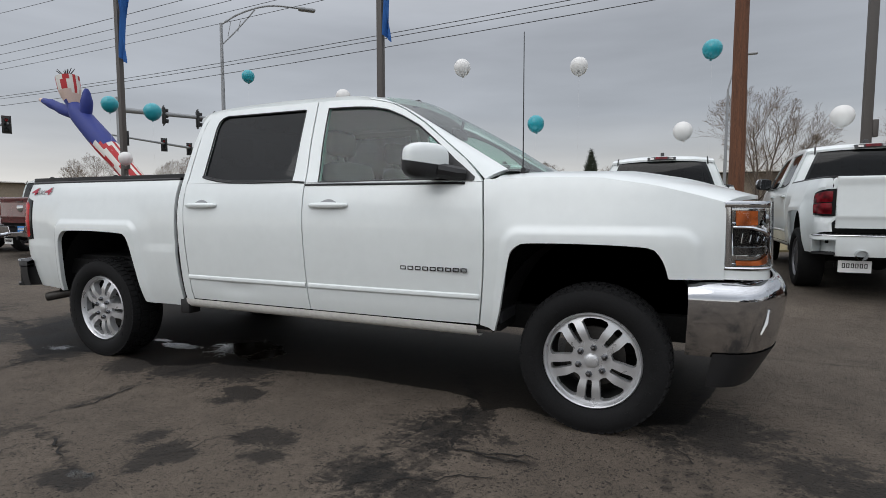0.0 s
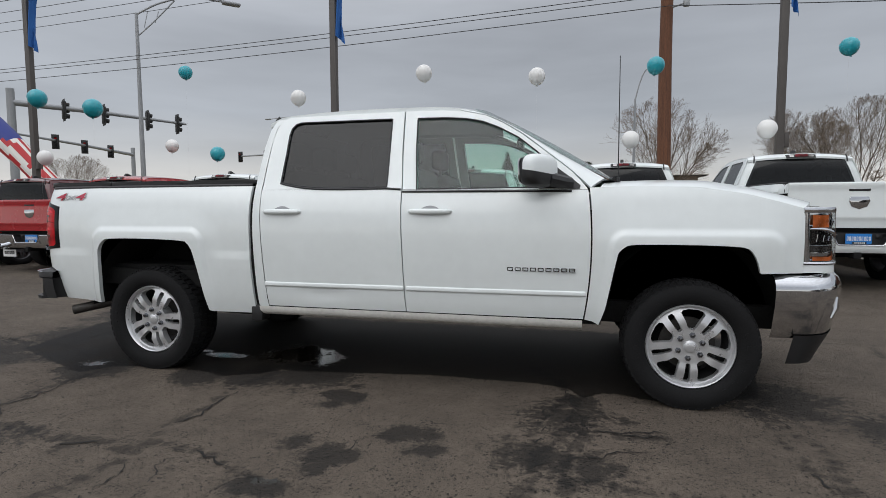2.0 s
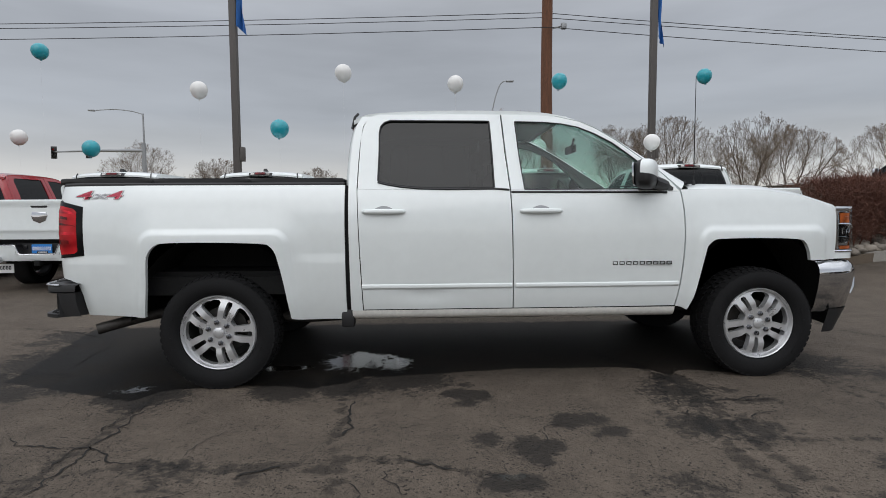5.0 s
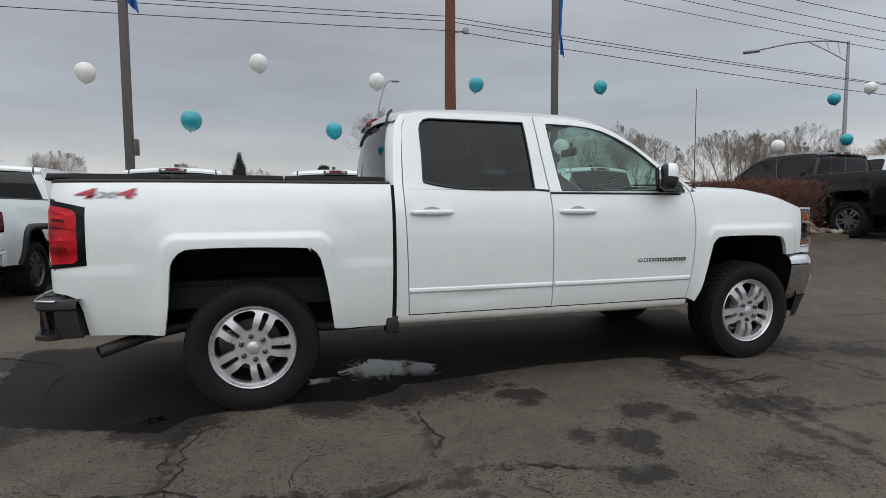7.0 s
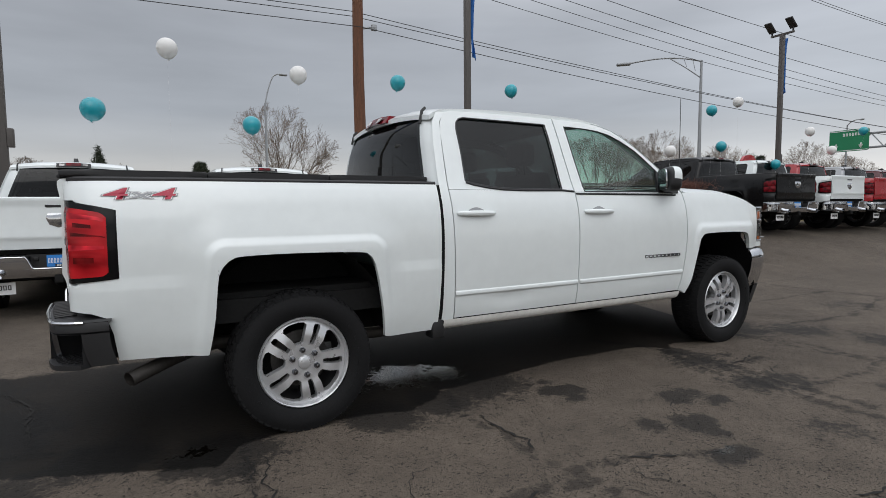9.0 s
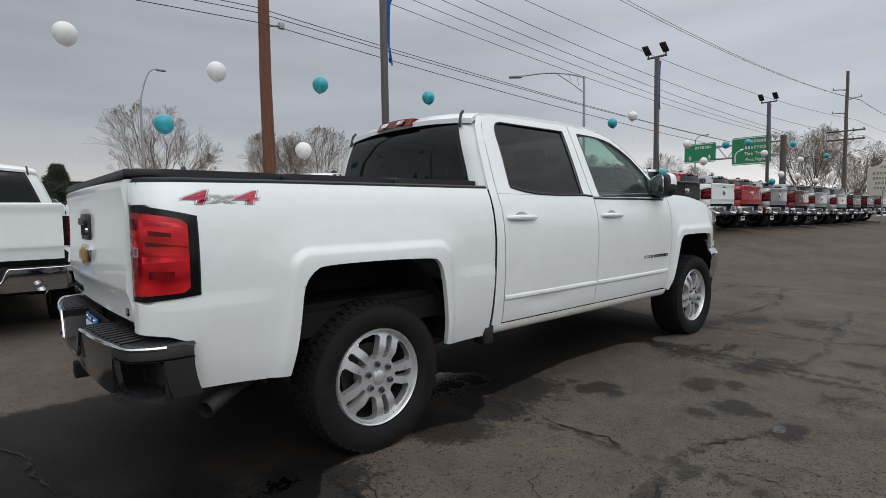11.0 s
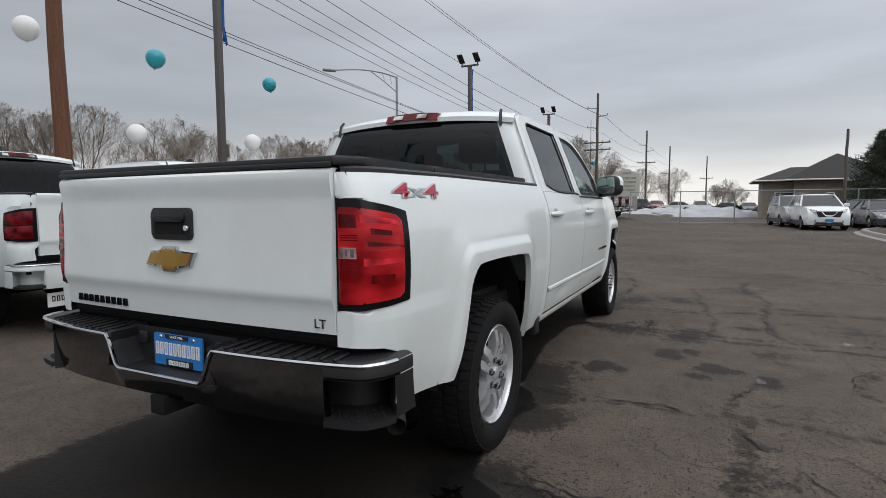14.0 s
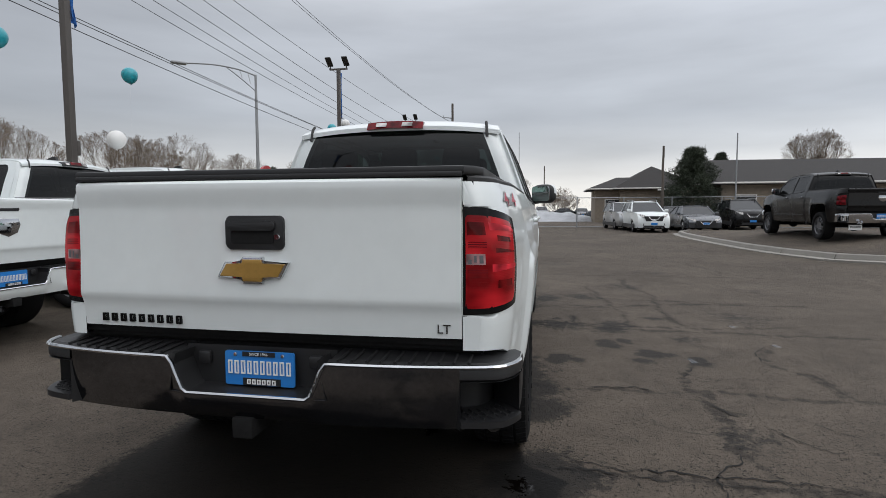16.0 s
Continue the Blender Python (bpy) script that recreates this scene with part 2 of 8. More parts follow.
def box(bm, lo, hi, bevel=0.0, seg=2, m=None):
    x0, y0, z0 = lo
    x1, y1, z1 = hi
    v = [bm.verts.new(p) for p in ((x0, y0, z0), (x1, y0, z0), (x1, y1, z0), (x0, y1, z0),
                                   (x0, y0, z1), (x1, y0, z1), (x1, y1, z1), (x0, y1, z1))]
    fs = [bm.faces.new([v[i] for i in q]) for q in ((3, 2, 1, 0), (4, 5, 6, 7), (0, 1, 5, 4), (1, 2, 6, 5), (2, 3, 7, 6), (3, 0, 4, 7))]
    vs = v
    if bevel:
        r = bmesh.ops.bevel(bm, geom=list({e for f in fs for e in f.edges}), offset=bevel, segments=seg, affect="EDGES", profile=0.5)
        vs = list({w for f in r["faces"] for w in f.verts} | {w for w in v if w.is_valid})
    if m is not None:
        bmesh.ops.transform(bm, matrix=m, verts=vs)
    return bm


def prism(bm, pts, axis, a, b, bevel=0.0):
    """A polygon given in the two other axes, drawn out along an axis from a to b."""
    def at(p, d):
        q = [0, 0, 0]
        o = [i for i in range(3) if i != axis]
        q[o[0]], q[o[1]], q[axis] = p[0], p[1], d
        return q
    lo = [bm.verts.new(at(p, a)) for p in pts]
    hi = [bm.verts.new(at(p, b)) for p in pts]
    n = len(pts)
    fs = [bm.faces.new(lo), bm.faces.new(hi[::-1])]
    fs += [bm.faces.new((lo[i], hi[i], hi[(i + 1) % n], lo[(i + 1) % n])) for i in range(n)]
    if bevel:
        es = list({e for f in fs[:2] for e in f.edges})
        bmesh.ops.bevel(bm, geom=es, offset=bevel, segments=2, affect="EDGES", profile=0.5)
    return bm


def tube(bm, pts, radii, seg=8, cap=True):
    pts = [Vector(p) for p in pts]
    if not hasattr(radii, "__len__"):
        radii = [radii] * len(pts)
    rings = []
    side = None
    for i, p in enumerate(pts):
        d = (pts[min(i + 1, len(pts) - 1)] - pts[max(i - 1, 0)]).normalized()
        if side is None:
            side = d.cross(Vector((0, 0, 1)) if abs(d.z) < 0.9 else Vector((1, 0, 0))).normalized()
        side = (side - d * side.dot(d)).normalized()
        up = d.cross(side)
        rings.append([bm.verts.new(p + radii[i] * (math.cos(2 * math.pi * k / seg) * side + math.sin(2 * math.pi * k / seg) * up)) for k in range(seg)])
    for a, b in zip(rings, rings[1:]):
        for k in range(seg):
            bm.faces.new((a[k], a[(k + 1) % seg], b[(k + 1) % seg], b[k]))
    if cap:
        bm.faces.new(rings[0][::-1])
        bm.faces.new(rings[-1])
    return bm


def lathe(bm, profile, seg=32, closed=False):
    """A profile of (radius, y) turned about the y axis."""
    rings = []
    for r, y in profile:
        rings.append([bm.verts.new((r * math.cos(2 * math.pi * k / seg), y, r * math.sin(2 * math.pi * k / seg))) for k in range(seg)])
    pairs = list(zip(rings, rings[1:])) + ([(rings[-1], rings[0])] if closed else [])
    for a, b in pairs:
        for k in range(seg):
            bm.faces.new((a[k], a[(k + 1) % seg], b[(k + 1) % seg], b[k]))
    return bm


def sheet(bm, f, nu, nv):
    """A grid of faces over f(u, v), u and v from 0 to 1."""
    vs = [[bm.verts.new(f(i / nu, j / nv)) for j in range(nv + 1)] for i in range(nu + 1)]
    for i in range(nu):
        for j in range(nv):
            bm.faces.new((vs[i][j], vs[i + 1][j], vs[i + 1][j + 1], vs[i][j + 1]))
    return vs


def flange(bm, move):
    """Turns the open rim of a sheet inwards, to give it an edge."""
    es = [e for e in bm.edges if e.is_boundary]
    r = bmesh.ops.extrude_edge_only(bm, edges=es)
    bmesh.ops.translate(bm, vec=move, verts=[g for g in r["geom"] if isinstance(g, bmesh.types.BMVert)])


def along(path, n):
    """n points evenly along a polyline."""
    p = np.array(path, float)
    d = np.r_[0, np.cumsum(np.linalg.norm(np.diff(p, axis=0), axis=1))]
    t = np.linspace(0, d[-1], n)
    return np.stack([np.interp(t, d, p[:, k]) for k in range(p.shape[1])], 1)


def smooth_path(path, n):
    """n points on a curve through the given ones."""
    p = [np.array(q, float) for q in path]
    p = [2 * p[0] - p[1]] + p + [2 * p[-1] - p[-2]]
    out = []
    for i in range(1, len(p) - 2):
        for k in range(12):
            t = k / 12
            out.append(0.5 * (2 * p[i] + (p[i + 1] - p[i - 1]) * t + (2 * p[i - 1] - 5 * p[i] + 4 * p[i + 1] - p[i + 2]) * t * t
                              + (3 * p[i] - p[i - 1] - 3 * p[i + 1] + p[i + 2]) * t ** 3))
    out.append(p[-2])
    return along(out, n)


def fill(bm, loops, where, spacing=0.04):
    """Fills an outline, with holes, given in two coordinates; where() puts a point in space."""
    edges = []
    for loop in loops:
        pts = []
        for a, b in zip(loop, loop[1:] + loop[:1]):
            n = max(1, int(math.dist(a, b) / spacing))
            pts += [(a[0] + (b[0] - a[0]) * k / n, a[1] + (b[1] - a[1]) * k / n) for k in range(n)]
        vs = [bm.verts.new((p[0], 0, p[1])) for p in pts]
        edges += [bm.edges.new((vs[i], vs[(i + 1) % len(vs)])) for i in range(len(vs))]
    made = {v for e in edges for v in e.verts}
    bmesh.ops.triangle_fill(bm, edges=edges, use_beauty=True)
    for v in made:
        v.co = where(v.co.x, v.co.z)


def text_mesh(words, size, thick, bold=0.0):
    cu = bpy.data.curves.new("words", "FONT")
    cu.offset = bold
    cu.body, cu.size, cu.extrude, cu.align_x, cu.align_y = words, size, thick, "CENTER", "CENTER"
    tmp = bpy.data.objects.new("words", cu)
    me = bpy.data.meshes.new_from_object(tmp)
    bpy.data.objects.remove(tmp)
    return me


def lettering(words, size, thick, material, parent, m, name="lettering", label="", bold=0.0):
    me = text_mesh(words, size, thick, bold)
    me.materials.clear()
    me.materials.append(material)
    ob = new(name, me)
    ob.parent = parent
    ob.matrix_basis = m
    if label:
        tagged(ob, label)
    return ob


# ---------- ground ----------
def step(a, b, x):
    t = min(max((x - a) / (b - a), 0.0), 1.0)
    return t * t * (3 - 2 * t)


def rise(x, y):
    """The lot falls a little towards the middle and lies higher along the street."""
    h = 0.14 * step(1.2, 5.0, y) * step(1.5, 7.0, x) + 0.40 * step(6.8, 10.8, x) * step(0.8, 4.0, y) * (1 - 0.45 * step(14.0, 30.0, x))
    h += 0.35 * step(-7.0, -10.0, y) * step(4.0, 12.0, x) * (1 - step(18.0, 26.0, x))
    return h


MAIN = [[(2.75, -0.3), (2.95, -0.75), (2.99, -0.95), (3.00, -1.20), (2.95, -1.42), (2.88, -1.75), (2.83, -2.0), (2.84, -2.68), (2.80, -3.5), (2.79, -4.2), (2.7, -6.0)],
        [(2.90, -0.9), (2.88, -1.05), (2.83, -1.47), (2.82, -1.80), (2.81, -2.05), (2.81, -2.29)],
        [(3.03, -1.2), (2.99, -1.62), (2.98, -1.90), (2.94, -2.15), (2.95, -2.3), (3.05, -2.94), (3.2, -3.6)],
        [(3.03, -1.2), (3.10, -1.38), (3.48, -1.35)],
        [(0.95, -0.3), (0.88, -1.0), (0.88, -1.31), (0.90, -1.60), (0.86, -1.87), (0.91, -2.1), (0.92, -2.6), (0.92, -2.98), (0.93, -3.3), (0.88, -5.0)],
        [(7.40, 0.9), (7.45, -0.91), (7.48, -3.56), (7.42, -6.66), (7.5, -7.6)],
        [(5.9, -1.65), (4.8, -1.80), (3.9, -1.92), (3.1, -1.93)], [(4.20, 0.2), (4.08, -0.93), (4.03, -1.65), (4.41, -2.7), (4.5, -4.2)],
        [(0.90, -2.10), (0.69, -2.09), (0.28, -2.08), (0.0, -2.06), (-0.23, -2.08), (-0.39, -2.14), (-1.1, -2.3)],
        [(-0.32, -0.89), (-0.33, -1.24), (-0.36, -1.57), (-0.36, -2.03), (-0.4, -3.0)],
        [(1.74, -2.25), (1.57, -2.20), (1.27, -2.08), (0.96, -2.0)], [(2.35, -3.05), (1.73, -2.80), (1.46, -2.95), (1.14, -3.00), (0.92, -2.98)],
        [(0.72, -2.08), (0.57, -2.12), (0.50, -2.2)], [(4.01, -0.85), (4.10, -1.06), (4.14, -1.31), (4.1, -1.9)],
        [(5.0, -1.3), (4.75, -1.82), (4.7, -2.6), (4.6, -3.6)], [(6.9, -2.4), (6.3, -2.3), (5.0, -2.5), (3.9, -2.4), (3.0, -2.5)],
        [(10.4, 0.5), (10.2, -2.0), (10.5, -4.5), (10.3, -7.0)], [(7.4, -4.1), (8.6, -4.3), (10.3, -4.0)], [(-1.2, -0.6), (-1.5, 0.5), (-2.6, 1.0)], [(-0.9, -0.7), (-2.2, -0.5), (-4.0, -0.6), (-6.0, -0.3)],
        [(5.35, 0.95), (5.35, 0.4), (5.8, 0.1), (7.4, 0.1)], [(4.9, -0.8), (5.8, -0.9), (7.3, -0.6)], [(14.0, 0.0), (13.8, -3.0), (14.1, -7.0)]]

# oil and damp stains: centre x, y, radius, strength
STAINS = [(1.55, -1.15, 0.12, 1.0), (1.66, -1.17, 0.11, 1.0), (1.60, -1.30, 0.09, 0.8), (1.62, -0.98, 0.07, 0.7), (2.15, -1.62, 0.12, 0.9), (2.28, -1.60, 0.08, 0.8), (2.32, -1.79, 0.10, 0.85), (2.24, -1.82, 0.07, 0.7),
          (1.64, -1.83, 0.12, 0.6), (1.86, -1.94, 0.13, 1.0), (1.96, -1.92, 0.09, 0.9), (1.88, -2.05, 0.08, 0.8), (1.66, -2.27, 0.10, 1.0), (1.76, -2.28, 0.09, 1.0), (2.68, -1.56, 0.11, 0.5), (3.45, -2.25, 0.16, 0.6), (1.25, -2.14, 0.14, 0.4), (3.30, -1.17, 0.10, 0.6), (3.02, -0.95, 0.14, 0.9), (3.03, -1.2, 0.12, 0.8),
          (2.95, -1.2, 0.30, 0.75), (2.85, -1.75, 0.25, 0.7), (3.1, -1.8, 0.25, 0.6), (0.85, -0.95, 0.24, 1.0), (0.45, -1.00, 0.24, 1.0), (1.25, -0.80, 0.30, 1.0), (-0.42, -1.05, 0.28, 1.0), (-0.9, -0.8, 0.28, 0.9), (-1.3, -1.0, 0.25, 0.8),
          (-1.7, -0.9, 0.5, 0.75), (-1.5, -0.2, 0.5, 0.8), (-1.8, 0.6, 0.5, 0.7), (4.7, -1.0, 0.35, 0.7), (4.9, -1.6, 0.35, 0.55), (4.2, -0.6, 0.4, 0.8), (2.4, -2.4, 0.3, 0.45), (6.0, -2.2, 0.5, 0.5), (3.6, -3.2, 0.5, 0.5), (0.2, -2.1, 0.25, 0.55),
          (6.5, -0.6, 0.5, 0.5), (8.0, -3.0, 0.6, 0.45), (5.6, -4.0, 0.6, 0.4), (9.6, -1.2, 0.7, 0.45), (-3.0, -0.4, 0.6, 0.6), (0.0, -3.0, 0.4, 0.4)]
# standing water: centre x, y, half lengths, strength
WATER = [(0.85, -0.35, 0.30, 0.30, 1.0), (1.15, -0.45, 0.15, 0.22, 0.9), (0.30, -0.52, 0.25, 0.09, 0.9), (0.0, -0.45, 0.14, 0.06, 0.8), (1.72, -2.22, 0.10, 0.05, 0.8), (2.35, -3.08, 0.10, 0.05, 0.75), (3.15, -2.97, 0.10, 0.05, 0.75), (-0.55, -0.95, 0.16, 0.10, 0.7)]
# the near rim of the soaked and shaded ground under the truck
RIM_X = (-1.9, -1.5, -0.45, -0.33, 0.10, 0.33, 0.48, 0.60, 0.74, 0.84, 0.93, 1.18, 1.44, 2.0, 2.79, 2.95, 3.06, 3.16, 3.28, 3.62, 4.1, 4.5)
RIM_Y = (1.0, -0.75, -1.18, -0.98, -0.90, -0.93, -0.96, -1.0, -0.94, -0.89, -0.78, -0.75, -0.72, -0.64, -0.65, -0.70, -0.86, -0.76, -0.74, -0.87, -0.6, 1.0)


def ground_mesh():
    """One sheet to the horizon, close-meshed round the truck, with how broken, stained, wet and shaded each spot is."""
    xs = np.unique(np.r_[np.linspace(-400, -12, 14), np.arange(-12, -3, 0.25), np.arange(-3, -1, 0.05), np.arange(-1, 4.4, 0.03), np.arange(4.4, 8.5, 0.05), np.arange(8.5, 17, 0.12), np.arange(17, 42, 0.5), np.linspace(42, 420, 14)].round(4))
    ys = np.unique(np.r_[np.linspace(-300, -14, 12), np.arange(-14, -8, 0.5), np.arange(-8, -4.6, 0.12), np.arange(-4.6, -2.6, 0.05), np.arange(-2.6, -0.3, 0.03), np.arange(-0.3, 1.2, 0.05), np.arange(1.2, 14, 0.25), np.linspace(14, 420, 18)].round(4))
    nx, ny = len(xs), len(ys)
    verts = [(x, y, rise(x, y)) for x in xs for y in ys]
    faces = [(i * ny + j, (i + 1) * ny + j, (i + 1) * ny + j + 1, i * ny + j + 1) for i in range(nx - 1) for j in range(ny - 1)]
    me = bpy.data.meshes.new("ground")
    me.from_pydata(verts, [], faces)
    co = np.array(verts)
    near = np.where((co[:, 0] > -7) & (co[:, 0] < 17) & (co[:, 1] > -8) & (co[:, 1] < 2))[0]
    gx, gy = co[near, 0], co[near, 1]
    grime, stain, wet = np.zeros(len(near)), np.zeros(len(near)), np.zeros(len(near))
    rng = np.random.default_rng(5)
    for pts in MAIN:
        line = smooth_path(pts, max(8, int(sum(math.dist(a, b) for a, b in zip(pts, pts[1:])) / 0.08)))
        wob = np.convolve(rng.normal(0, 0.09, len(line) + 8), np.ones(4) / 4, "same")
        width = 0.038 + 0.055 * np.abs(np.convolve(rng.normal(0, 1, len(line) + 8), np.ones(5) / 5, "same"))
        for k, (px, py) in enumerate(line):
            d2 = (gx - px - wob[k] * 0.5) ** 2 + (gy - py - wob[k + 4] * 0.5) ** 2
            np.maximum(grime, np.exp(-d2 / width[k] ** 2), out=grime)
    for x, y, r, k in STAINS:
        np.maximum(stain, k * np.exp(-((gx - x) ** 2 + (gy - y) ** 2) / (r * r) * 0.9), out=stain)
    for x, y, a, b, k in WATER:
        np.maximum(wet, k * np.exp(-((gx - x) / a) ** 2 - ((gy - y) / b) ** 2), out=wet)
    # soaked ground under the truck, together with the shade the truck throws there
    soak_shade = np.clip(0.5 + np.minimum(gy - np.interp(gx, RIM_X, RIM_Y), (1.0 - gy) / 3) / 0.13, 0, 1)
    for name, near_values in (("grime", grime), ("stain", stain), ("wet", wet), ("soak_shade", soak_shade)):
        values = np.zeros(len(verts), np.float32)
        values[near] = near_values
        me.attributes.new(name, "FLOAT", "POINT").data.foreach_set("value", values)
    return me


ASPHALT, nt, bsdf = nodes_of("worn_asphalt")
ln = nt.links


def math_node(op, a, b=None, c=None, clamp=False):
    n = nt.nodes.new("ShaderNodeMath")
    n.operation = op
    n.use_clamp = clamp
    for i, v in enumerate((a, b, c)):
        if v is None:
            continue
        if hasattr(v, "links"):
            ln.new(v, n.inputs[i])
        else:
            n.inputs[i].default_value = v
    return n.outputs[0]


def ranged(v, a, b, lo=0.0, hi=1.0):
    n = node(nt, "ShaderNodeMapRange", From_Min=a, From_Max=b, To_Min=lo, To_Max=hi)
    n.interpolation_type = "SMOOTHSTEP"
    ln.new(v, n.inputs["Value"])
    return n.outputs[0]


def noise_node(scale, detail=4.0, rough=0.6, vec=None):
    n = node(nt, "ShaderNodeTexNoise", Scale=scale, Detail=detail, Roughness=rough)
    ln.new(vec or g_tc.outputs["Object"], n.inputs["Vector"])
    return n.outputs["Fac"]


def laid(name):
    n = nt.nodes.new("ShaderNodeAttribute")
    n.attribute_name = name
    return n.outputs["Fac"]


g_tc = nt.nodes.new("ShaderNodeTexCoord")
g_big, g_mid, g_fine, g_grain = noise_node(0.45, 7.0, 0.65), noise_node(4.0, 7.0, 0.7), noise_node(34.0, 5.0, 0.7), noise_node(230.0, 2.0)
g_rag = math_node("ADD", math_node("MULTIPLY", noise_node(5.0, 8.0, 0.75), 0.55), math_node("MULTIPLY", noise_node(24.0, 6.0, 0.75), 0.45))
# pits where the stones have come out, and pale stones
g_bend = nt.nodes.new("ShaderNodeVectorMath")
g_bend.operation = "MULTIPLY_ADD"
g_bn = node(nt, "ShaderNodeTexNoise", Scale=60.0, Detail=2.0)
ln.new(g_tc.outputs["Object"], g_bn.inputs["Vector"])
ln.new(g_bn.outputs["Color"], g_bend.inputs[0])
g_bend.inputs[1].default_value = (0.012, 0.012, 0.0)
ln.new(g_tc.outputs["Object"], g_bend.inputs[2])
pits = []
for scale_, size_, share_, low_ in ((34.0, 0.25, 0.62, 0.20), (60.0, 0.31, 0.55, 0.26), (120.0, 0.40, 0.60, 0.40)):
    v_ = node(nt, "ShaderNodeTexVoronoi", Scale=scale_, Randomness=1.0)
    ln.new(g_bend.outputs[0], v_.inputs["Vector"])
    hole_ = ranged(v_.outputs["Distance"], size_ * 0.55, size_, low_, 1.0)
    pits.append(math_node("MAXIMUM", hole_, ranged(v_.outputs["Color"], 1 - share_, 1 - share_ + 0.04, 1.0, 0.0)))
g_pit = math_node("MULTIPLY", math_node("MULTIPLY", pits[0], pits[1]), pits[2])
g_ramp = nt.nodes.new("ShaderNodeValToRGB")
g_ramp.color_ramp.elements[0].position, g_ramp.color_ramp.elements[0].color = 0.34, (0.0420, 0.0332, 0.0254, 1)
g_ramp.color_ramp.elements[1].position, g_ramp.color_ramp.elements[1].color = 0.68, (0.1400, 0.1125, 0.0870, 1)
ln.new(math_node("ADD", math_node("MULTIPLY", g_big, 0.45), math_node("ADD", math_node("MULTIPLY", g_mid, 0.35), math_node("MULTIPLY", g_fine, 0.20))), g_ramp.inputs["Fac"])
g_tone = math_node("MULTIPLY", g_pit, ranged(g_grain, 0.30, 0.70, 0.45, 1.6))
# ragged masks
g_loose = math_node("MULTIPLY_ADD", g_rag, 3.4, -1.7)
g_stain = ranged(math_node("ADD", laid("stain"), math_node("MULTIPLY", g_loose, 0.80)), 0.28, 0.62)
g_grime = ranged(math_node("ADD", laid("grime"), math_node("MULTIPLY", g_loose, 0.90)), 0.40, 0.95)
g_soak_shade = ranged(math_node("ADD", laid("soak_shade"), math_node("MULTIPLY", g_loose, 0.36)), 0.38, 0.66)
g_water = ranged(math_node("ADD", laid("wet"), math_node("MULTIPLY", g_loose, 0.80)), 0.45, 0.60)
g_dark = math_node("MULTIPLY", math_node("MULTIPLY_ADD", g_stain, -0.76, 1.0), math_node("MULTIPLY_ADD", g_grime, -0.60, 1.0))
# damp and the truck's shade are both darkened into the asphalt colour
g_dark = math_node("MULTIPLY", g_dark, math_node("MULTIPLY_ADD", g_soak_shade, -0.87, 1.0))
g_col = nt.nodes.new("ShaderNodeVectorMath")
g_col.operation = "SCALE"
ln.new(g_ramp.outputs["Color"], g_col.inputs[0])
ln.new(math_node("MULTIPLY", g_tone, g_dark), g_col.inputs["Scale"])
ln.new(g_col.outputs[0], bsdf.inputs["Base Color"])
g_rough = math_node("SUBTRACT", 0.9, math_node("ADD", math_node("MULTIPLY", g_stain, 0.06), math_node("MULTIPLY", g_soak_shade, 0.15)))
g_rough = math_node("SUBTRACT", g_rough, math_node("MULTIPLY", g_water, 0.75), clamp=True)
ln.new(math_node("MAXIMUM", g_rough, 0.10), bsdf.inputs["Roughness"])
ln.new(math_node("MAXIMUM", ranged(g_soak_shade, 0.0, 1.0, 0.38, 0.20), math_node("MULTIPLY", g_water, 0.5)), bsdf.inputs["Specular IOR Level"])
g_bump = node(nt, "ShaderNodeBump", Distance=0.012)
ln.new(math_node("MULTIPLY", ranged(g_water, 0.0, 1.0, 0.9, 0.08), ranged(g_soak_shade, 0.0, 1.0, 1.0, 0.45)), g_bump.inputs["Strength"])
g_high = math_node("ADD", math_node("MULTIPLY", g_pit, 0.55), math_node("ADD", math_node("MULTIPLY", g_fine, 0.5), math_node("MULTIPLY", g_grime, -0.7)))
ln.new(math_node("MULTIPLY_ADD", g_rag, math_node("MULTIPLY", g_grime, 1.2), g_high), g_bump.inputs["Height"])
ln.new(g_bump.outputs[0], bsdf.inputs["Normal"])
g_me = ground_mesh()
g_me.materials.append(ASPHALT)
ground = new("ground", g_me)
tagged(ground, "worn grey asphalt of a sales lot, cracked and stained", "ground", kind="structure")


# the open fissures in the broken bands
CRACK = surface("crack_shadow", (0.008, 0.007, 0.006), 0.95, vary=0.3, scale=20, bump=0.3)


def ribbon(name, pts, width, z, material, seed, ragged=0.5):
    rg = random.Random(seed)
    p = smooth_path(pts, max(6, int(sum(math.dist(a, b) for a, b in zip(pts, pts[1:])) / 0.03)))
    bm = bmesh.new()
    prev, wob, open_, big = None, 0.0, 1.0, 0.0
    for i, q in enumerate(p):
        d = p[min(i + 1, len(p) - 1)] - p[max(i - 1, 0)]
        n = np.array([-d[1], d[0]]) / (np.linalg.norm(d) + 1e-6)
        wob = 0.55 * wob + rg.gauss(0, 0.010)
        big = 0.95 * big + rg.gauss(0, 0.006)
        open_ = min(max(open_ + rg.gauss(-0.01, 0.26), -0.9), 1.2)
        w = width * max(0.0, open_ + ragged * 0.5 * rg.gauss(0, 1)) * min(1, 4 * min(i, len(p) - 1 - i) / len(p) + 0.1)
        c = q + n * (wob + big)
        if w < 0.0008:
            prev = None
            continue
        row = [bm.verts.new((c[0] + n[0] * o * w, c[1] + n[1] * o * w, z + rise(c[0], c[1]))) for o in (-1 - 0.4 * rg.random(), 1 + 0.4 * rg.random())]
        if prev:
            bm.faces.new((prev[0], prev[1], row[1], row[0]))
        prev = row
    if not bm.faces:
        return bm.free()
    return part(name, bm, material, ground)


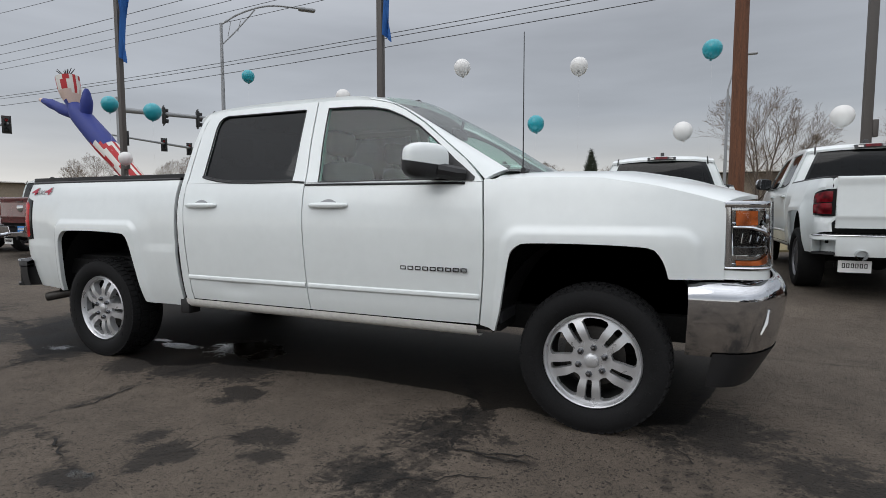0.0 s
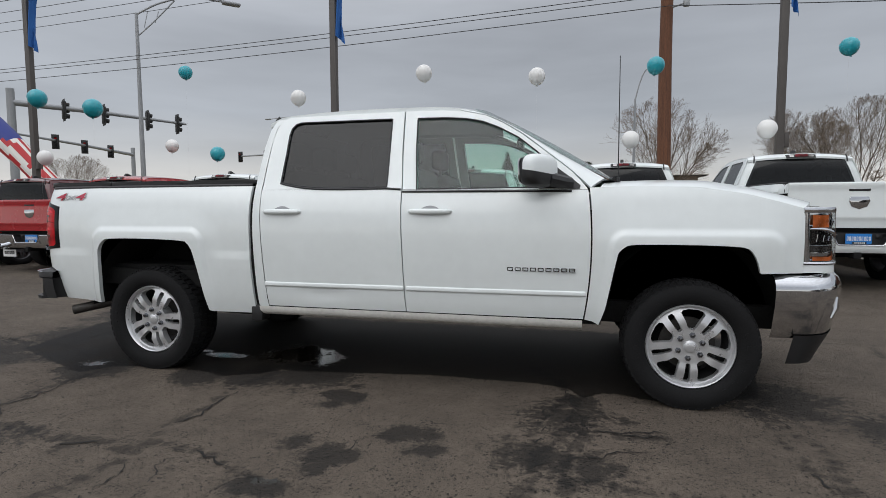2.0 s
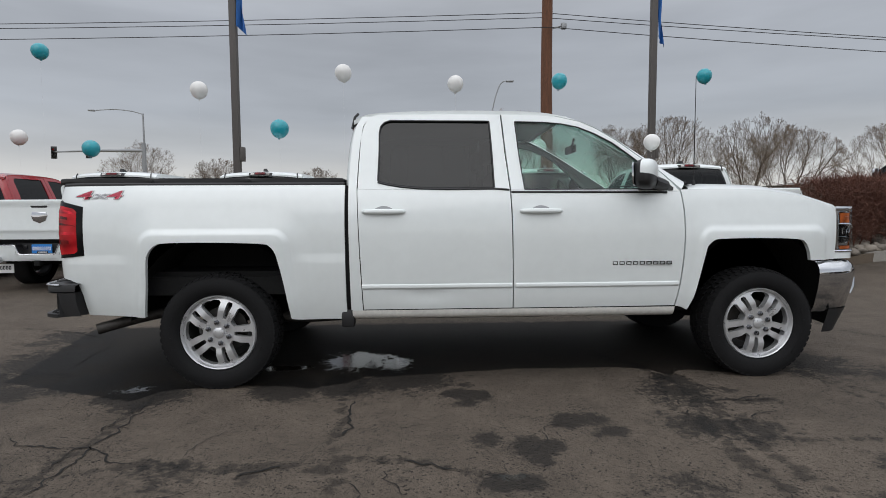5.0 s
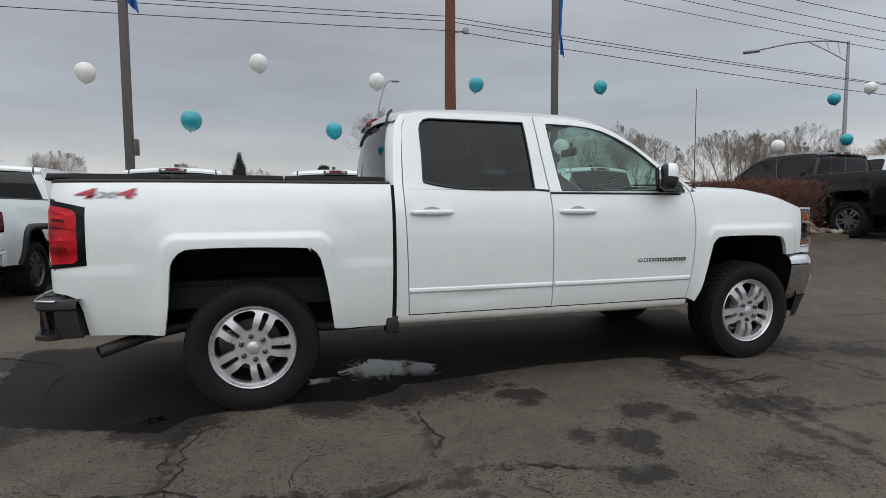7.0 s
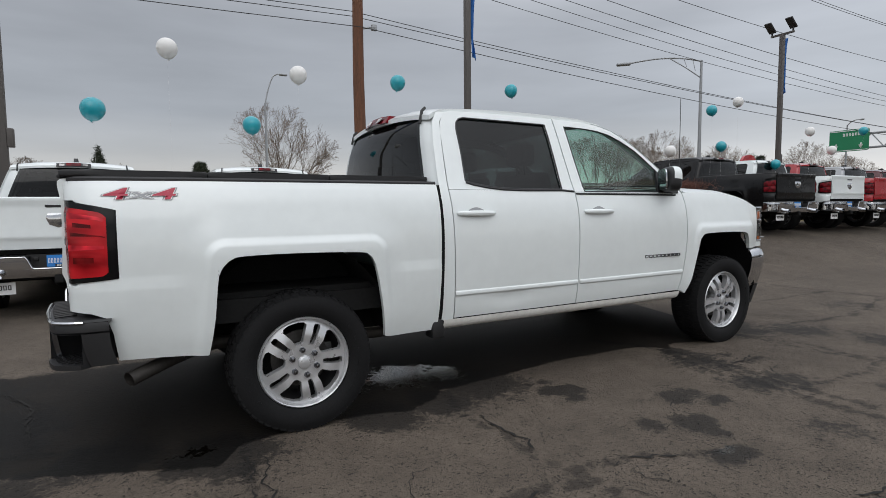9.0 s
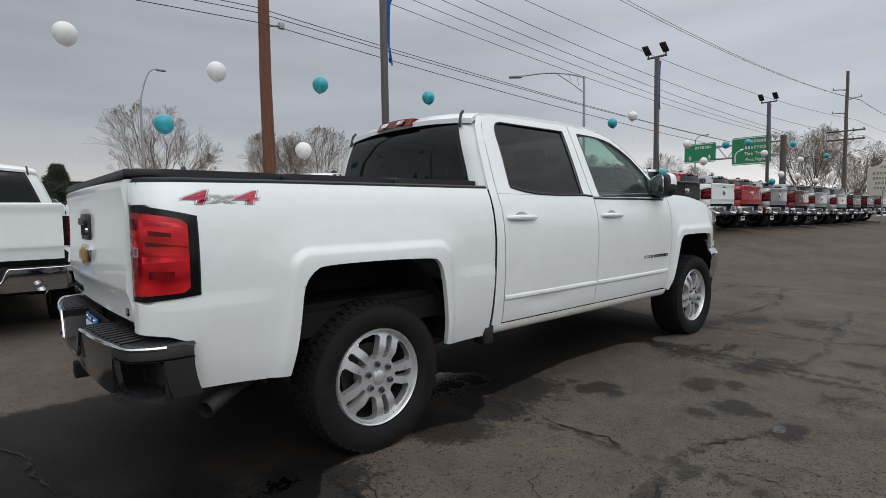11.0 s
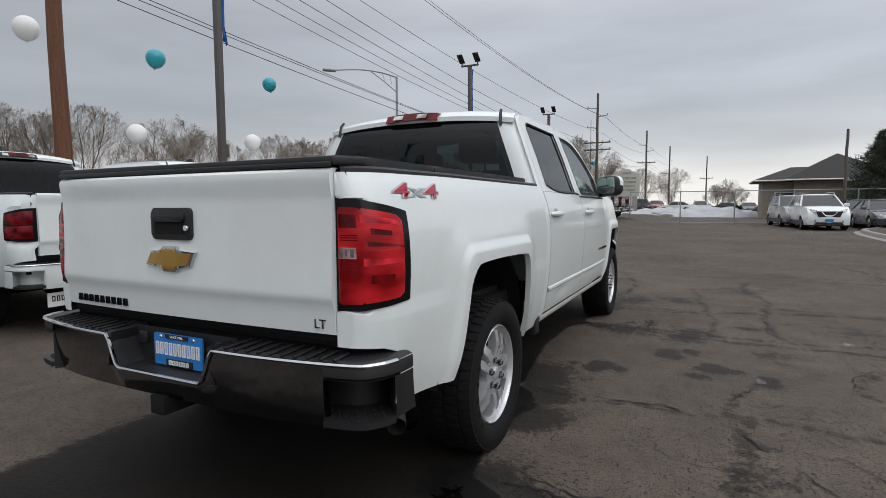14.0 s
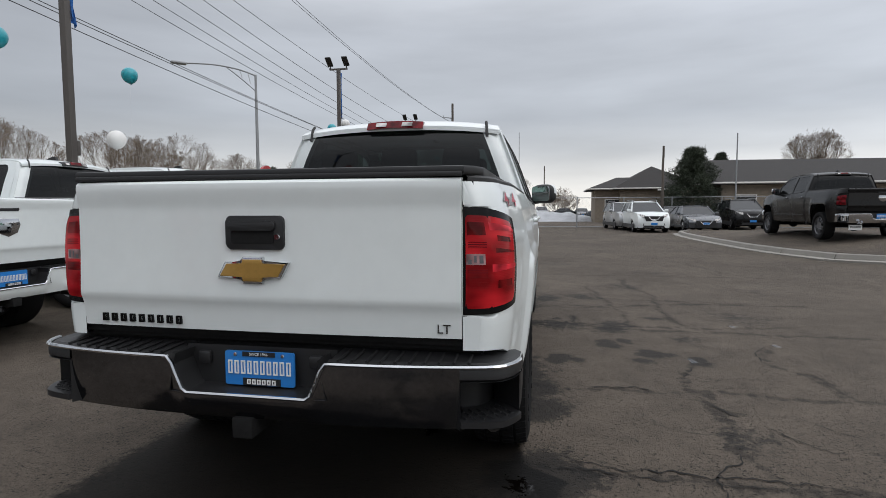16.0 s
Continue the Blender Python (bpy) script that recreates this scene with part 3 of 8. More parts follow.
for i, pts in enumerate(MAIN):
    ribbon("crack", pts, 0.0052, 0.006, CRACK, 200 + i, 0.8)
    if i % 2:
        ribbon("crack", [(x + 0.07, y + 0.03) for x, y in pts], 0.0034, 0.005, CRACK, 300 + i, 0.8)
rg = random.Random(77)
for i in range(46):
    x, y = (rg.uniform(-3, 5.5), rg.uniform(-3.6, -1.3)) if i < 24 else (rg.uniform(-3, 16), rg.uniform(-7.2, 0.8))
    a = rg.uniform(0, 2 * math.pi)
    pts = [(x, y)]
    for k in range(rg.randint(3, 6)):
        a += rg.gauss(0, 0.45)
        x, y = x + 0.20 * math.cos(a), y + 0.20 * math.sin(a)
        pts.append((x, y))
    if max(p[1] for p in pts) < 1.0 and not (max(p[1] for p in pts) > -1.0 and -1.4 < x < 4.6):
        ribbon("crack", pts, rg.uniform(0.0018, 0.0038), 0.005, CRACK, i, 0.6)

# ---------- pickup trucks ----------
# Local axes: x to the nose, y to the driver's side, z up; the origin lies under the middle of the rear axle.
AXLE, HUB = 3.645, 0.368
SIDE = [(0.36, 0.860), (0.43, 0.885), (0.50, 0.908), (0.58, 0.928), (0.70, 0.944), (0.85, 0.958), (1.00, 0.964), (1.12, 0.957),
        (1.21, 0.940), (1.28, 0.917), (1.34, 0.890), (1.50, 0.833), (1.66, 0.772), (1.78, 0.722), (1.88, 0.680)]
SIDE_FINE = smooth_path(SIDE, 160)
# how far the sides draw in towards the nose
NOSE_FINE = smooth_path([(2.2, 0.0), (2.6, 0.003), (3.0, 0.016), (3.3, 0.042), (3.65, 0.057), (3.95, 0.084), (4.09, 0.118), (4.24, 0.152)], 80)
ROOF = smooth_path([(0.885, 1.765), (0.94, 1.795), (1.03, 1.815), (1.30, 1.832), (1.60, 1.838), (1.92, 1.836), (2.16, 1.826), (2.34, 1.796)], 30)


def arch_gap(x, z, xc):
    """Distance outside the squarish wheel opening round xc."""
    dx = max(abs(x - xc - 0.01) - (0.44 - 0.06 * max(z - 0.45, 0) / 0.5), 0)
    dz = max(z - 0.945, 0)
    return math.hypot(dx, dz)


def lamp_recess(x, z):
    """The body is let in behind the tail lamps."""
    if x > -0.84:
        return 0.0
    far = min((-0.84 - x) / 0.10, 1.0)
    far_in = min(max((-0.955 - x) / 0.03, 0.0), 1.0)
    k = min((z - 0.892 + 0.012 * far + 0.034 * far_in) / 0.009, (1.168 + 0.040 * far + 0.024 * far_in - z) / 0.009, 1.0)
    return (0.030 + 0.016 * far_in) * max(k, 0.0) * min((-0.84 - x) / 0.02, 1.0)


def half_width(x, z):
    """How far the body's side lies from the middle."""
    w = float(np.interp(z, SIDE_FINE[:, 0], SIDE_FINE[:, 1]))
    if z < 1.32:
        for xc in (0.0, AXLE):
            d = arch_gap(x, z, xc)
            if d < 0.24:
                k = 1 - d / 0.24
                w += 0.022 * k * k * (3 - 2 * k) + 0.014 * (1 - step(0.055, 0.105, d))
        # shelf pressed into the lower bed side, before and behind the wheel
        if x < 0.9 and 0.56 < z < 0.88:
            e = min(max((abs(x) - 0.50) / 0.10, 0.0), 1.0)
            w += 0.007 * e * min((0.88 - z) / 0.06, (z - 0.56) / 0.2, 1.0)
    if x < -0.35:
        t = min((-0.35 - x) / 0.50, 1.0)
        w -= 0.030 * t * t * (3 - 2 * t)
    if x < -0.80:
        t = min((-0.80 - x) / 0.225, 1.0)
        w -= 0.138 * (1 - math.sqrt(max(1 - t * t, 0)))
    w -= lamp_recess(x, z)
    if x > 2.4:
        w -= float(np.interp(x, NOSE_FINE[:, 0], NOSE_FINE[:, 1]))
    if 0.95 < x < 1.9 and 0.5 < z < 0.72:
        w -= 0.012 * math.exp(-((x - 1.36) / 0.16) ** 2 - ((z - 0.60) / 0.045) ** 2)
    return w


def skin(bm, low, high, s, rows=16, n=60, bow=(0.0, 0.0)):
    """A side panel between a lower and an upper outline; bow bends its two ends forward at mid height."""
    lo, hi = along(low, n), along(high, n)
    lean = 0.7 * (lo[:, 0] - lo[0, 0]) / (lo[-1, 0] - lo[0, 0]) + 0.3 * np.linspace(0, 1, n)
    d = np.array(high, float)
    top_x = d[0, 0] + (d[-1, 0] - d[0, 0]) * lean
    top_z = np.interp(top_x, d[:, 0], d[:, 1])

    def at(u, v):
        i = round(u * (n - 1))
        x = lo[i, 0] + (top_x[i] - lo[i, 0]) * v
        z = lo[i, 1] + (top_z[i] - lo[i, 1]) * v
        x += (bow[0] * (1 - lean[i]) + bow[1] * lean[i]) * 4 * v * (1 - v)
        return (x, s * half_width(x, z), z)
    sheet(bm, at, n - 1, rows)
    flange(bm, (0, -s * 0.03, 0))


REAR_ARCH = [(-0.452, 0.47), (-0.424, 0.64), (-0.405, 0.837), (-0.390, 0.893), (-0.350, 0.937), (-0.287, 0.955), (0.0, 0.958), (0.318, 0.947), (0.373, 0.926), (0.406, 0.870), (0.447, 0.681), (0.481, 0.45)]
FRONT_ARCH = [(3.135, 0.47), (3.175, 0.60), (3.212, 0.83), (3.228, 0.890), (3.258, 0.930), (3.315, 0.954), (3.61, 0.958), (3.88, 0.948), (3.935, 0.925), (3.970, 0.870), (3.990, 0.80)]
REAR_ARCH = [tuple(p) for p in smooth_path(REAR_ARCH, 44)]
FRONT_ARCH = [tuple(p) for p in smooth_path(FRONT_ARCH, 44)]
WINDOW_REAR = [(1.050, 1.347), (1.057, 1.533), (1.056, 1.678), (1.066, 1.722), (1.090, 1.750), (1.130, 1.762), (1.800, 1.760), (1.805, 1.657), (1.811, 1.481), (1.815, 1.303), (1.50, 1.301), (1.32, 1.305), (1.20, 1.317), (1.107, 1.333)]
WINDOW_FRONT = [(2.015, 1.287), (1.990, 1.53), (1.976, 1.757), (2.18, 1.752), (2.30, 1.741), (2.41, 1.718), (2.52, 1.672), (2.64, 1.606), (2.745, 1.523), (2.86, 1.425), (2.93, 1.360), (2.955, 1.29)]
DOOR_REAR = [(0.920, 1.295), (0.926, 1.455), (0.936, 1.646), (0.951, 1.720), (0.972, 1.761), (1.002, 1.791), (1.041, 1.803), (1.42, 1.809), (1.878, 1.809), (1.894, 1.53), (1.913, 1.325), (1.916, 1.29)]
DOOR_FRONT = [(1.925, 1.287), (1.904, 1.53), (1.888, 1.809), (2.13, 1.805), (2.29, 1.790), (2.43, 1.756), (2.535, 1.706), (2.667, 1.622), (2.811, 1.510), (2.952, 1.398), (3.015, 1.335), (3.064, 1.275)]


def rounded(x0, z0, x1, z1, r, n=5):
    pts = []
    for cx, cz, a0 in ((x1 - r, z1 - r, 0), (x0 + r, z1 - r, 90), (x0 + r, z0 + r, 180), (x1 - r, z0 + r, 270)):
        pts += [(cx + r * math.cos(radians(a0 + 90 * k / n)), cz + r * math.sin(radians(a0 + 90 * k / n))) for k in range(n + 1)]
    return pts


def wheel(parent, x, y, s, turn, style):
    """A wheel with its outer face towards s."""
    m = Matrix.Translation((x, y, HUB)) @ (Matrix.Rotation(math.pi, 4, "Z") if s > 0 else Matrix.Identity(4))
    spin = Matrix.Rotation(radians(turn), 4, "Y")
    # outer face at local y = 0, width towards +y
    hub = bmesh.new()
    lathe(hub, [(0.0, 0.028), (0.045, 0.028), (0.05, 0.036), (0.085, 0.045), (0.09, 0.12), (0.0, 0.12)], 28)
    ob = part("wheel", hub, ALLOY if style["rim"] is ALLOY else style["rim"], parent)
    ob.matrix_basis = m @ spin
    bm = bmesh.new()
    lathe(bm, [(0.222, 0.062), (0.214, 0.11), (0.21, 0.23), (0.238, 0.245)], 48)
    # shade inside the show truck's rims is put into the barrel's colour
    barrel = part("barrel", bm, SHADED_BARREL if style["hero"] else style["rim"], ob)
    bm = bmesh.new()
    lathe(bm, [(0.246, 0.040), (0.247, 0.028), (0.243, 0.019), (0.238, 0.014), (0.233, 0.018), (0.228, 0.032), (0.222, 0.064)], 56)
    part("rim_lip", bm, style["rim"], barrel)
    bm = bmesh.new()
    loops = [[(0.230 * math.cos(q), 0.230 * math.sin(q)) for q in np.linspace(0, 2 * math.pi, 60, endpoint=False)]]
    for k in range(5):
        mid = radians(-90 + 72 * k + 36)
        w0, w1 = radians(11), radians(19)
        gap = [(0.108, -w0), (0.150, -radians(14.5)), (0.200, -w1), (0.213, -radians(15.5)), (0.217, -radians(7)), (0.217, radians(7)), (0.213, radians(15.5)), (0.200, w1), (0.150, radians(14.5)), (0.108, w0), (0.101, radians(5)), (0.101, -radians(5))]
        loops.append([(r * math.cos(mid + q), r * math.sin(mid + q)) for r, q in gap])
        mid = radians(-90 + 72 * k)
        slot = [(0.100, -0.008), (0.107, -0.0125), (0.198, -0.018), (0.211, -0.012), (0.211, 0.012), (0.198, 0.018), (0.107, 0.0125), (0.100, 0.008)]
        loops.append([(r * math.cos(mid) - q * math.sin(mid), r * math.sin(mid) + q * math.cos(mid)) for r, q in slot])

    def dish(x_, z_):
        r = math.hypot(x_, z_)
        return (x_, float(np.interp(r, (0.0, 0.055, 0.095, 0.15, 0.21, 0.222, 0.236), (0.040, 0.037, 0.028, 0.019, 0.036, 0.042, 0.046))), z_)
    fill(bm, loops, dish, 0.02)
    flange(bm, (0, 0.045, 0))
    part("spokes", bm, style["rim"], ob)
    bm = bmesh.new()
    lathe(bm, [(0.0, 0.13), (0.155, 0.13), (0.155, 0.15), (0.0, 0.15)], 32)
    part("brake_disc", bm, STEEL, ob)
    if style["hero"]:
        bm = bmesh.new()
        lathe(bm, [(0.0, 0.012), (0.022, 0.012), (0.034, 0.018), (0.040, 0.032)], 24)
        part("centre_cap", bm, ALLOY, ob)
        for k in range(6):
            bm = bmesh.new()
            lathe(bm, [(0.0, 0.004), (0.011, 0.006), (0.0175, 0.016), (0.0175, 0.045)], 6)
            nut = part("lug_nut", bm, DULL_CHROME, ob)
            a = radians(60 * k + 25)
            nut.matrix_basis = Matrix.Translation((0.069 * math.cos(a), 0, 0.069 * math.sin(a)))
    bm = bmesh.new()
    lathe(bm, [(0.243, 0.030), (0.252, 0.014), (0.268, 0.002), (0.290, -0.006), (0.318, -0.008), (0.336, -0.004), (0.348, 0.000), (0.360, 0.006), (0.366, 0.016), (0.369, 0.04),
               (0.371, 0.13), (0.369, 0.222), (0.366, 0.246), (0.355, 0.262), (0.31, 0.268), (0.26, 0.258), (0.232, 0.235)], 64, closed=True)
    tyre = part("tyre", bm, RUBBER, ob, "black all-terrain tyre" if style["hero"] else "")
    if style["hero"]:
        bm = bmesh.new()
        for k in range(52):
            a = 2 * math.pi * k / 52
            for y0, y1, r0, off, sk in ((0.004, 0.052, 0.346, 0.0, 0.12), (0.066, 0.122, 0.366, 0.5, -0.2), (0.136, 0.192, 0.366, 0.0, 0.2), (0.206, 0.254, 0.346, 0.5, -0.12)):
                aa = a + off * 2 * math.pi / 52
                h = 2 * math.pi / 52 * 0.36
                quad = []
                for r in (r0, 0.3805 if r0 > 0.36 else 0.378):
                    for q, yy in ((-h, y0), (h, y0), (h, y1), (-h, y1)):
                        ang = aa + q + sk * (yy - (y0 + y1) / 2)
                        edge = 0.012 if (r0 < 0.36 and (yy < 0.01 or yy > 0.25) and r > 0.36) else 0.0
                        quad.append(bm.verts.new(((r - edge) * math.cos(ang), yy, (r - edge) * math.sin(ang))))
                for f in ((4, 5, 6, 7), (0, 1, 5, 4), (1, 2, 6, 5), (2, 3, 7, 6), (3, 0, 4, 7)):
                    bm.faces.new([quad[i] for i in f])
        tagged(part("tread", bm, RUBBER, tyre), kind="stuff")
        bm = bmesh.new()
        for k in range(26):
            if k % 13 in (3, 4, 5, 6, 7, 8):
                a = radians(k * 360 / 26 - 90)
                r = 0.300
                box(bm, (-0.012, -0.0098, -0.010), (0.012, -0.004, 0.010), m=Matrix.Translation((r * math.cos(a), 0, r * math.sin(a))) @ Matrix.Rotation(-a + math.pi / 2, 4, "Y"))
        tagged(part("sidewall_lettering", bm, RUBBER, tyre), kind="stuff")
    return ob


def bars(bm, n, x0, x1, h, y0, y1, gap=0.28):
    """A row of plain hollow blocks in the place of letters; x across, z up, y the thickness."""
    pitch = (x1 - x0) / n
    for i in range(n):
        a, b = x0 + pitch * (i + gap / 2), x0 + pitch * (i + 1 - gap / 2)
        k = min((b - a) * 0.28, h * 0.22)
        strokes = [(a, b, h / 2 - k, h / 2), (a, a + k, -h / 2 + k, h / 2 - k), (b - k, b, -h / 2 + k, h / 2 - k), (a, b, -h / 2, -h / 2 + k)]
        for xa, xb, za, zb in strokes:
            vs = [bm.verts.new(p) for y in (y0, y1) for p in ((xa, y, za), (xb, y, za), (xb, y, zb), (xa, y, zb))]
            for f in ((0, 1, 2, 3), (7, 6, 5, 4), (0, 4, 5, 1), (1, 5, 6, 2), (2, 6, 7, 3), (3, 7, 4, 0)):
                bm.faces.new([vs[q] for q in f])


def pickup(name, label, style, group=""):
    """A crew-cab pickup with its parts."""
    hero, skin_mat = style["hero"], style["paint"]
    t = thing(name, label, "pickup truck", group)
    n_ = 200 if hero else 50
    rows = 36 if hero else 12
    for s in (-1, 1):
        # bed side
        bm = bmesh.new()
        low = [(-1.018, 0.730), (-0.93, 0.718), (-0.872, 0.695), (-0.850, 0.62), (-0.835, 0.485)] + REAR_ARCH + [(0.55, 0.44), (0.838, 0.44)]
        skin(bm, low, [(-1.018, 1.318), (-0.5, 1.322), (0.838, 1.322)], s, 96 if hero else rows, 320 if hero else n_)
        if hero:
            # return of the bed side towards the tailgate
            for za, zb in ((0.730, 0.850), (1.238, 1.318)):
                sheet(bm, lambda u, v: (-1.018 - 0.004 * math.sin(math.pi * u / 2), s * ((half_width(-1.018, za + (zb - za) * v) + lamp_recess(-1.018, za + (zb - za) * v)) * (1 - u) + 0.7665 * u), za + (zb - za) * v), 4, 4)
            bmesh.ops.remove_doubles(bm, verts=bm.verts[:], dist=0.0015)
        part("bed_side", bm, skin_mat, t)
        # wing
        bm = bmesh.new()
        low = [(3.054, 0.50), (3.10, 0.49)] + FRONT_ARCH + [(4.12, 0.80), (4.225, 0.80)]
        skin(bm, low, [(3.073, 1.285), (3.30, 1.292), (3.64, 1.285), (3.90, 1.245), (4.10, 1.195), (4.225, 1.16)], s, rows, n_, (0.028, 0.0))
        part("wing", bm, skin_mat, t)
        # doors
        for dn, lowp, highp, frame_, hole, hx, molding in (
                ("rear_door", [(0.950, 0.503), (1.30, 0.503), (1.938, 0.503)], [(0.919, 1.293), (1.916, 1.288)], DOOR_REAR, WINDOW_REAR, 1.09, (0.942, 1.930)),
                ("front_door", [(1.945, 0.503), (2.5, 0.503), (3.045, 0.503)], [(1.924, 1.285), (3.064, 1.273)], DOOR_FRONT, WINDOW_FRONT, 2.115, (1.952, 3.058))):
            bm = bmesh.new()
            skin(bm, lowp, highp, s, rows, 34 if hero else 14, (0.0, 0.028 if dn == "front_door" else 0.0))
            fill(bm, [frame_, hole], lambda x, z: (x, s * half_width(x, z), z))
            flange_edges = [e for e in bm.edges if e.is_boundary and all(v.co.z > 1.27 for v in e.verts)]
            r = bmesh.ops.extrude_edge_only(bm, edges=flange_edges)
            bmesh.ops.translate(bm, vec=(0, -s * 0.03, 0), verts=[g for g in r["geom"] if isinstance(g, bmesh.types.BMVert)])
            door = part(dn, bm, skin_mat, t)
            bm = bmesh.new()
            fill(bm, [hole], lambda x, z: (x, s * (half_width(x, z) - 0.013), z), 0.06)
            pane = part("window", bm, TINT if (dn == "rear_door" or not hero) else CLEAR, door, "dark tinted glass" if dn == "rear_door" else "")
            pane.visible_shadow = False
            if hero or style["near"]:
                bm = bmesh.new()
                zh = 1.148
                path = [(hx + dx, s * (half_width(hx + dx, zh) + dy), zh) for dx, dy in ((-0.135, 0.0), (-0.115, 0.014), (-0.04, 0.018), (0.06, 0.018), (0.115, 0.014), (0.135, 0.0))]
                tube(bm, smooth_path(path, 14), [0.010, 0.014, 0.015, 0.016, 0.017, 0.018, 0.018, 0.018, 0.018, 0.017, 0.016, 0.015, 0.014, 0.010], 10)
                part("door_handle", bm, skin_mat, door)
                # flat grey patch on the door, painted as the shaded hollow behind the handle
                bm = bmesh.new()
                cup = [(hx - 0.055 + 0.11 * k / 10, zh + 0.020 + 0.016 * math.sin(math.pi * k / 10)) for k in range(11)] + [(hx + 0.05, zh - 0.01), (hx - 0.05, zh - 0.01)]
                fill(bm, [cup], lambda x, z: (x, s * (half_width(x, z) + 0.002), z), 0.03)
                part("handle_shade", bm, GREY_DECAL, door)
                # rub strip
                bm = bmesh.new()
                a, b = molding
                sheet(bm, lambda u, v: (a + (b - a) * u, s * (half_width(a + (b - a) * u, 0.66) + (0.0, 0.008, 0.0095, 0.008, 0.0)[round(v * 4)]), 0.640 + 0.036 * v + 0.0), 24, 4)
                part("rub_strip", bm, skin_mat, door)
            if hero:
                bm = bmesh.new()
                rim = along(hole + hole[:1], 120)
                tube(bm, [(x, s * (half_width(x, z) - 0.002), z) for x, z in rim], 0.005, 6, False)
                part("window_gasket", bm, PLASTIC, door)
            # sealing strip under the glass
            bm = bmesh.new()
            strip = [p for p in hole if p[1] < 1.36]
            strip.sort()
            sealp = [(x, s * (half_width(x, z - 0.008) + 0.003), z - 0.008) for x, z in (strip if dn == "rear_door" else [(1.925, 1.281), (2.4, 1.279), (2.97, 1.274)])]
            if dn == "rear_door":
                sealp.append((1.912, s * (half_width(1.912, 1.29) + 0.003), 1.287))
            tube(bm, sealp, 0.0075, 6)
            part("window_seal", bm, PLASTIC, door)
        # sill
        bm = bmesh.new()
        sheet(bm, lambda u, v: (0.875 + 2.165 * u, s * (0.915, 0.912, 0.903, 0.888, 0.86, 0.80)[round(v * 5)], (0.498, 0.480, 0.460, 0.443, 0.432, 0.430)[round(v * 5)]), 20, 5)
        part("sill", bm, WHITE_DIRTY if hero else skin_mat, t)
        # rear pillar, up from the sill and round to the back glass
        bm = bmesh.new()
        zs = np.r_[np.linspace(0.46, 1.30, 10), np.linspace(1.34, 1.79, 14)]

        def pillar(u, v):
            z = zs[round(u * (len(zs) - 1))]
            w = half_width(0.95, min(z, 1.80))
            back = float(np.interp(z, (0.4, 1.35, 1.60, 1.72, 1.80), (0.845, 0.845, 0.862, 0.885, 0.925)))
            front = float(np.interp(z, (0.4, 0.503, 1.293, 1.45, 1.60, 1.72, 1.775, 1.80), (0.948, 0.944, 0.914, 0.920, 0.930, 0.946, 0.980, 1.03)))
            k = v * 6
            px = [front, back + 0.6 * (front - back), back + 0.22 * (front - back), back + 0.03, back + 0.006, back - 0.012, back - 0.016]
            py = [w, w - 0.001, w - 0.007, w - 0.022, w - 0.05, w - 0.10, w - 0.16]
            return (px[round(k)], s * py[round(k)], z)
        sheet(bm, pillar, len(zs) - 1, 6)
        part("rear_pillar", bm, skin_mat, t)
        # windscreen pillar
        bm = bmesh.new()
        outer = smooth_path([(2.26, 1.803), (2.44, 1.758), (2.545, 1.708), (2.677, 1.624), (2.820, 1.512), (2.960, 1.400), (3.078, 1.288)], 24)
        inner = smooth_path([(2.30, 0.64, 1.812), (2.42, 0.652, 1.768), (2.64, 0.675, 1.652), (2.90, 0.715, 1.500), (3.16, 0.750, 1.345)], 24)

        def apillar(u, v):
            i = round(u * 23)
            a = Vector((outer[i][0], half_width(outer[i][0], outer[i][1]), outer[i][1]))
            b = Vector(inner[i])
            p = a.lerp(b, v) + Vector((0.004, 0.010, 0.005)) * math.sin(math.pi * v)
            return (p.x, s * p.y, p.z)
        sheet(bm, apillar, 23, 5)
        flange(bm, (0, -s * 0.02, -0.012))
        part("windscreen_pillar", bm, skin_mat, t)
        # tail lamp: dark housing, red lens, clear reversing lens
        z0, z1 = style["lamp"]

        def corner(u, v, proud):
            """u from the side to the back, v up."""
            a = u * (math.pi / 2)
            z = z0 + (z1 - z0) * v
            z += (0.014 * (1 - u) ** 2 - (0.008 if hero else 0.0) * u) * (1 - v) - 0.045 * (1 - u) ** 1.8 * v
            x = -0.822 - 0.193 * math.sin(a)
            k = max(u - 0.70, 0) / 0.30
            w = (half_width(x, z) + lamp_recess(x, z)) * (1 - k) + 0.7675 * k
            return Vector((x - proud * math.sin(a), s * (w + proud * math.cos(a)), z))
        bm = bmesh.new()
        sheet(bm, lambda u, v: corner(u, v, 0.006), 20, 12)
        flange(bm, (0.04, -s * 0.03, 0))
        lamp = part("tail_lamp", bm, LAMP_BLACK, t, "red tail lamp in a black housing")

        def red_area(u, v, a, b, c, d, p):
            return corner(a + (b - a) * u, c + (d - c) * v, p - 0.006 * (abs(2 * v - 1) ** 6))
        if hero:
            # one red lens with rounded corners; patches of colour stand for its reflector
            def inset(u):
                return 0.055 * max(0.0, 1 - u / 0.12) ** 2 + 0.03 * max(0.0, (u - 0.93) / 0.07) ** 2

            def lens_at(u, v, p):
                lo, hi = 0.055 + inset(u), 0.925 - inset(u)
                edge = max(abs(2 * u - 1), abs(2 * v - 1)) ** 8
                return corner(0.105 + 0.860 * u, lo + (hi - lo) * v, p - 0.005 - 0.005 * edge)
            bm = bmesh.new()
            sheet(bm, lambda u, v: lens_at(u, v, 0.016), 24, 20)
            flange(bm, (0.02, -s * 0.012, 0))
            part("red_lens", bm, RED_LENS, lamp)
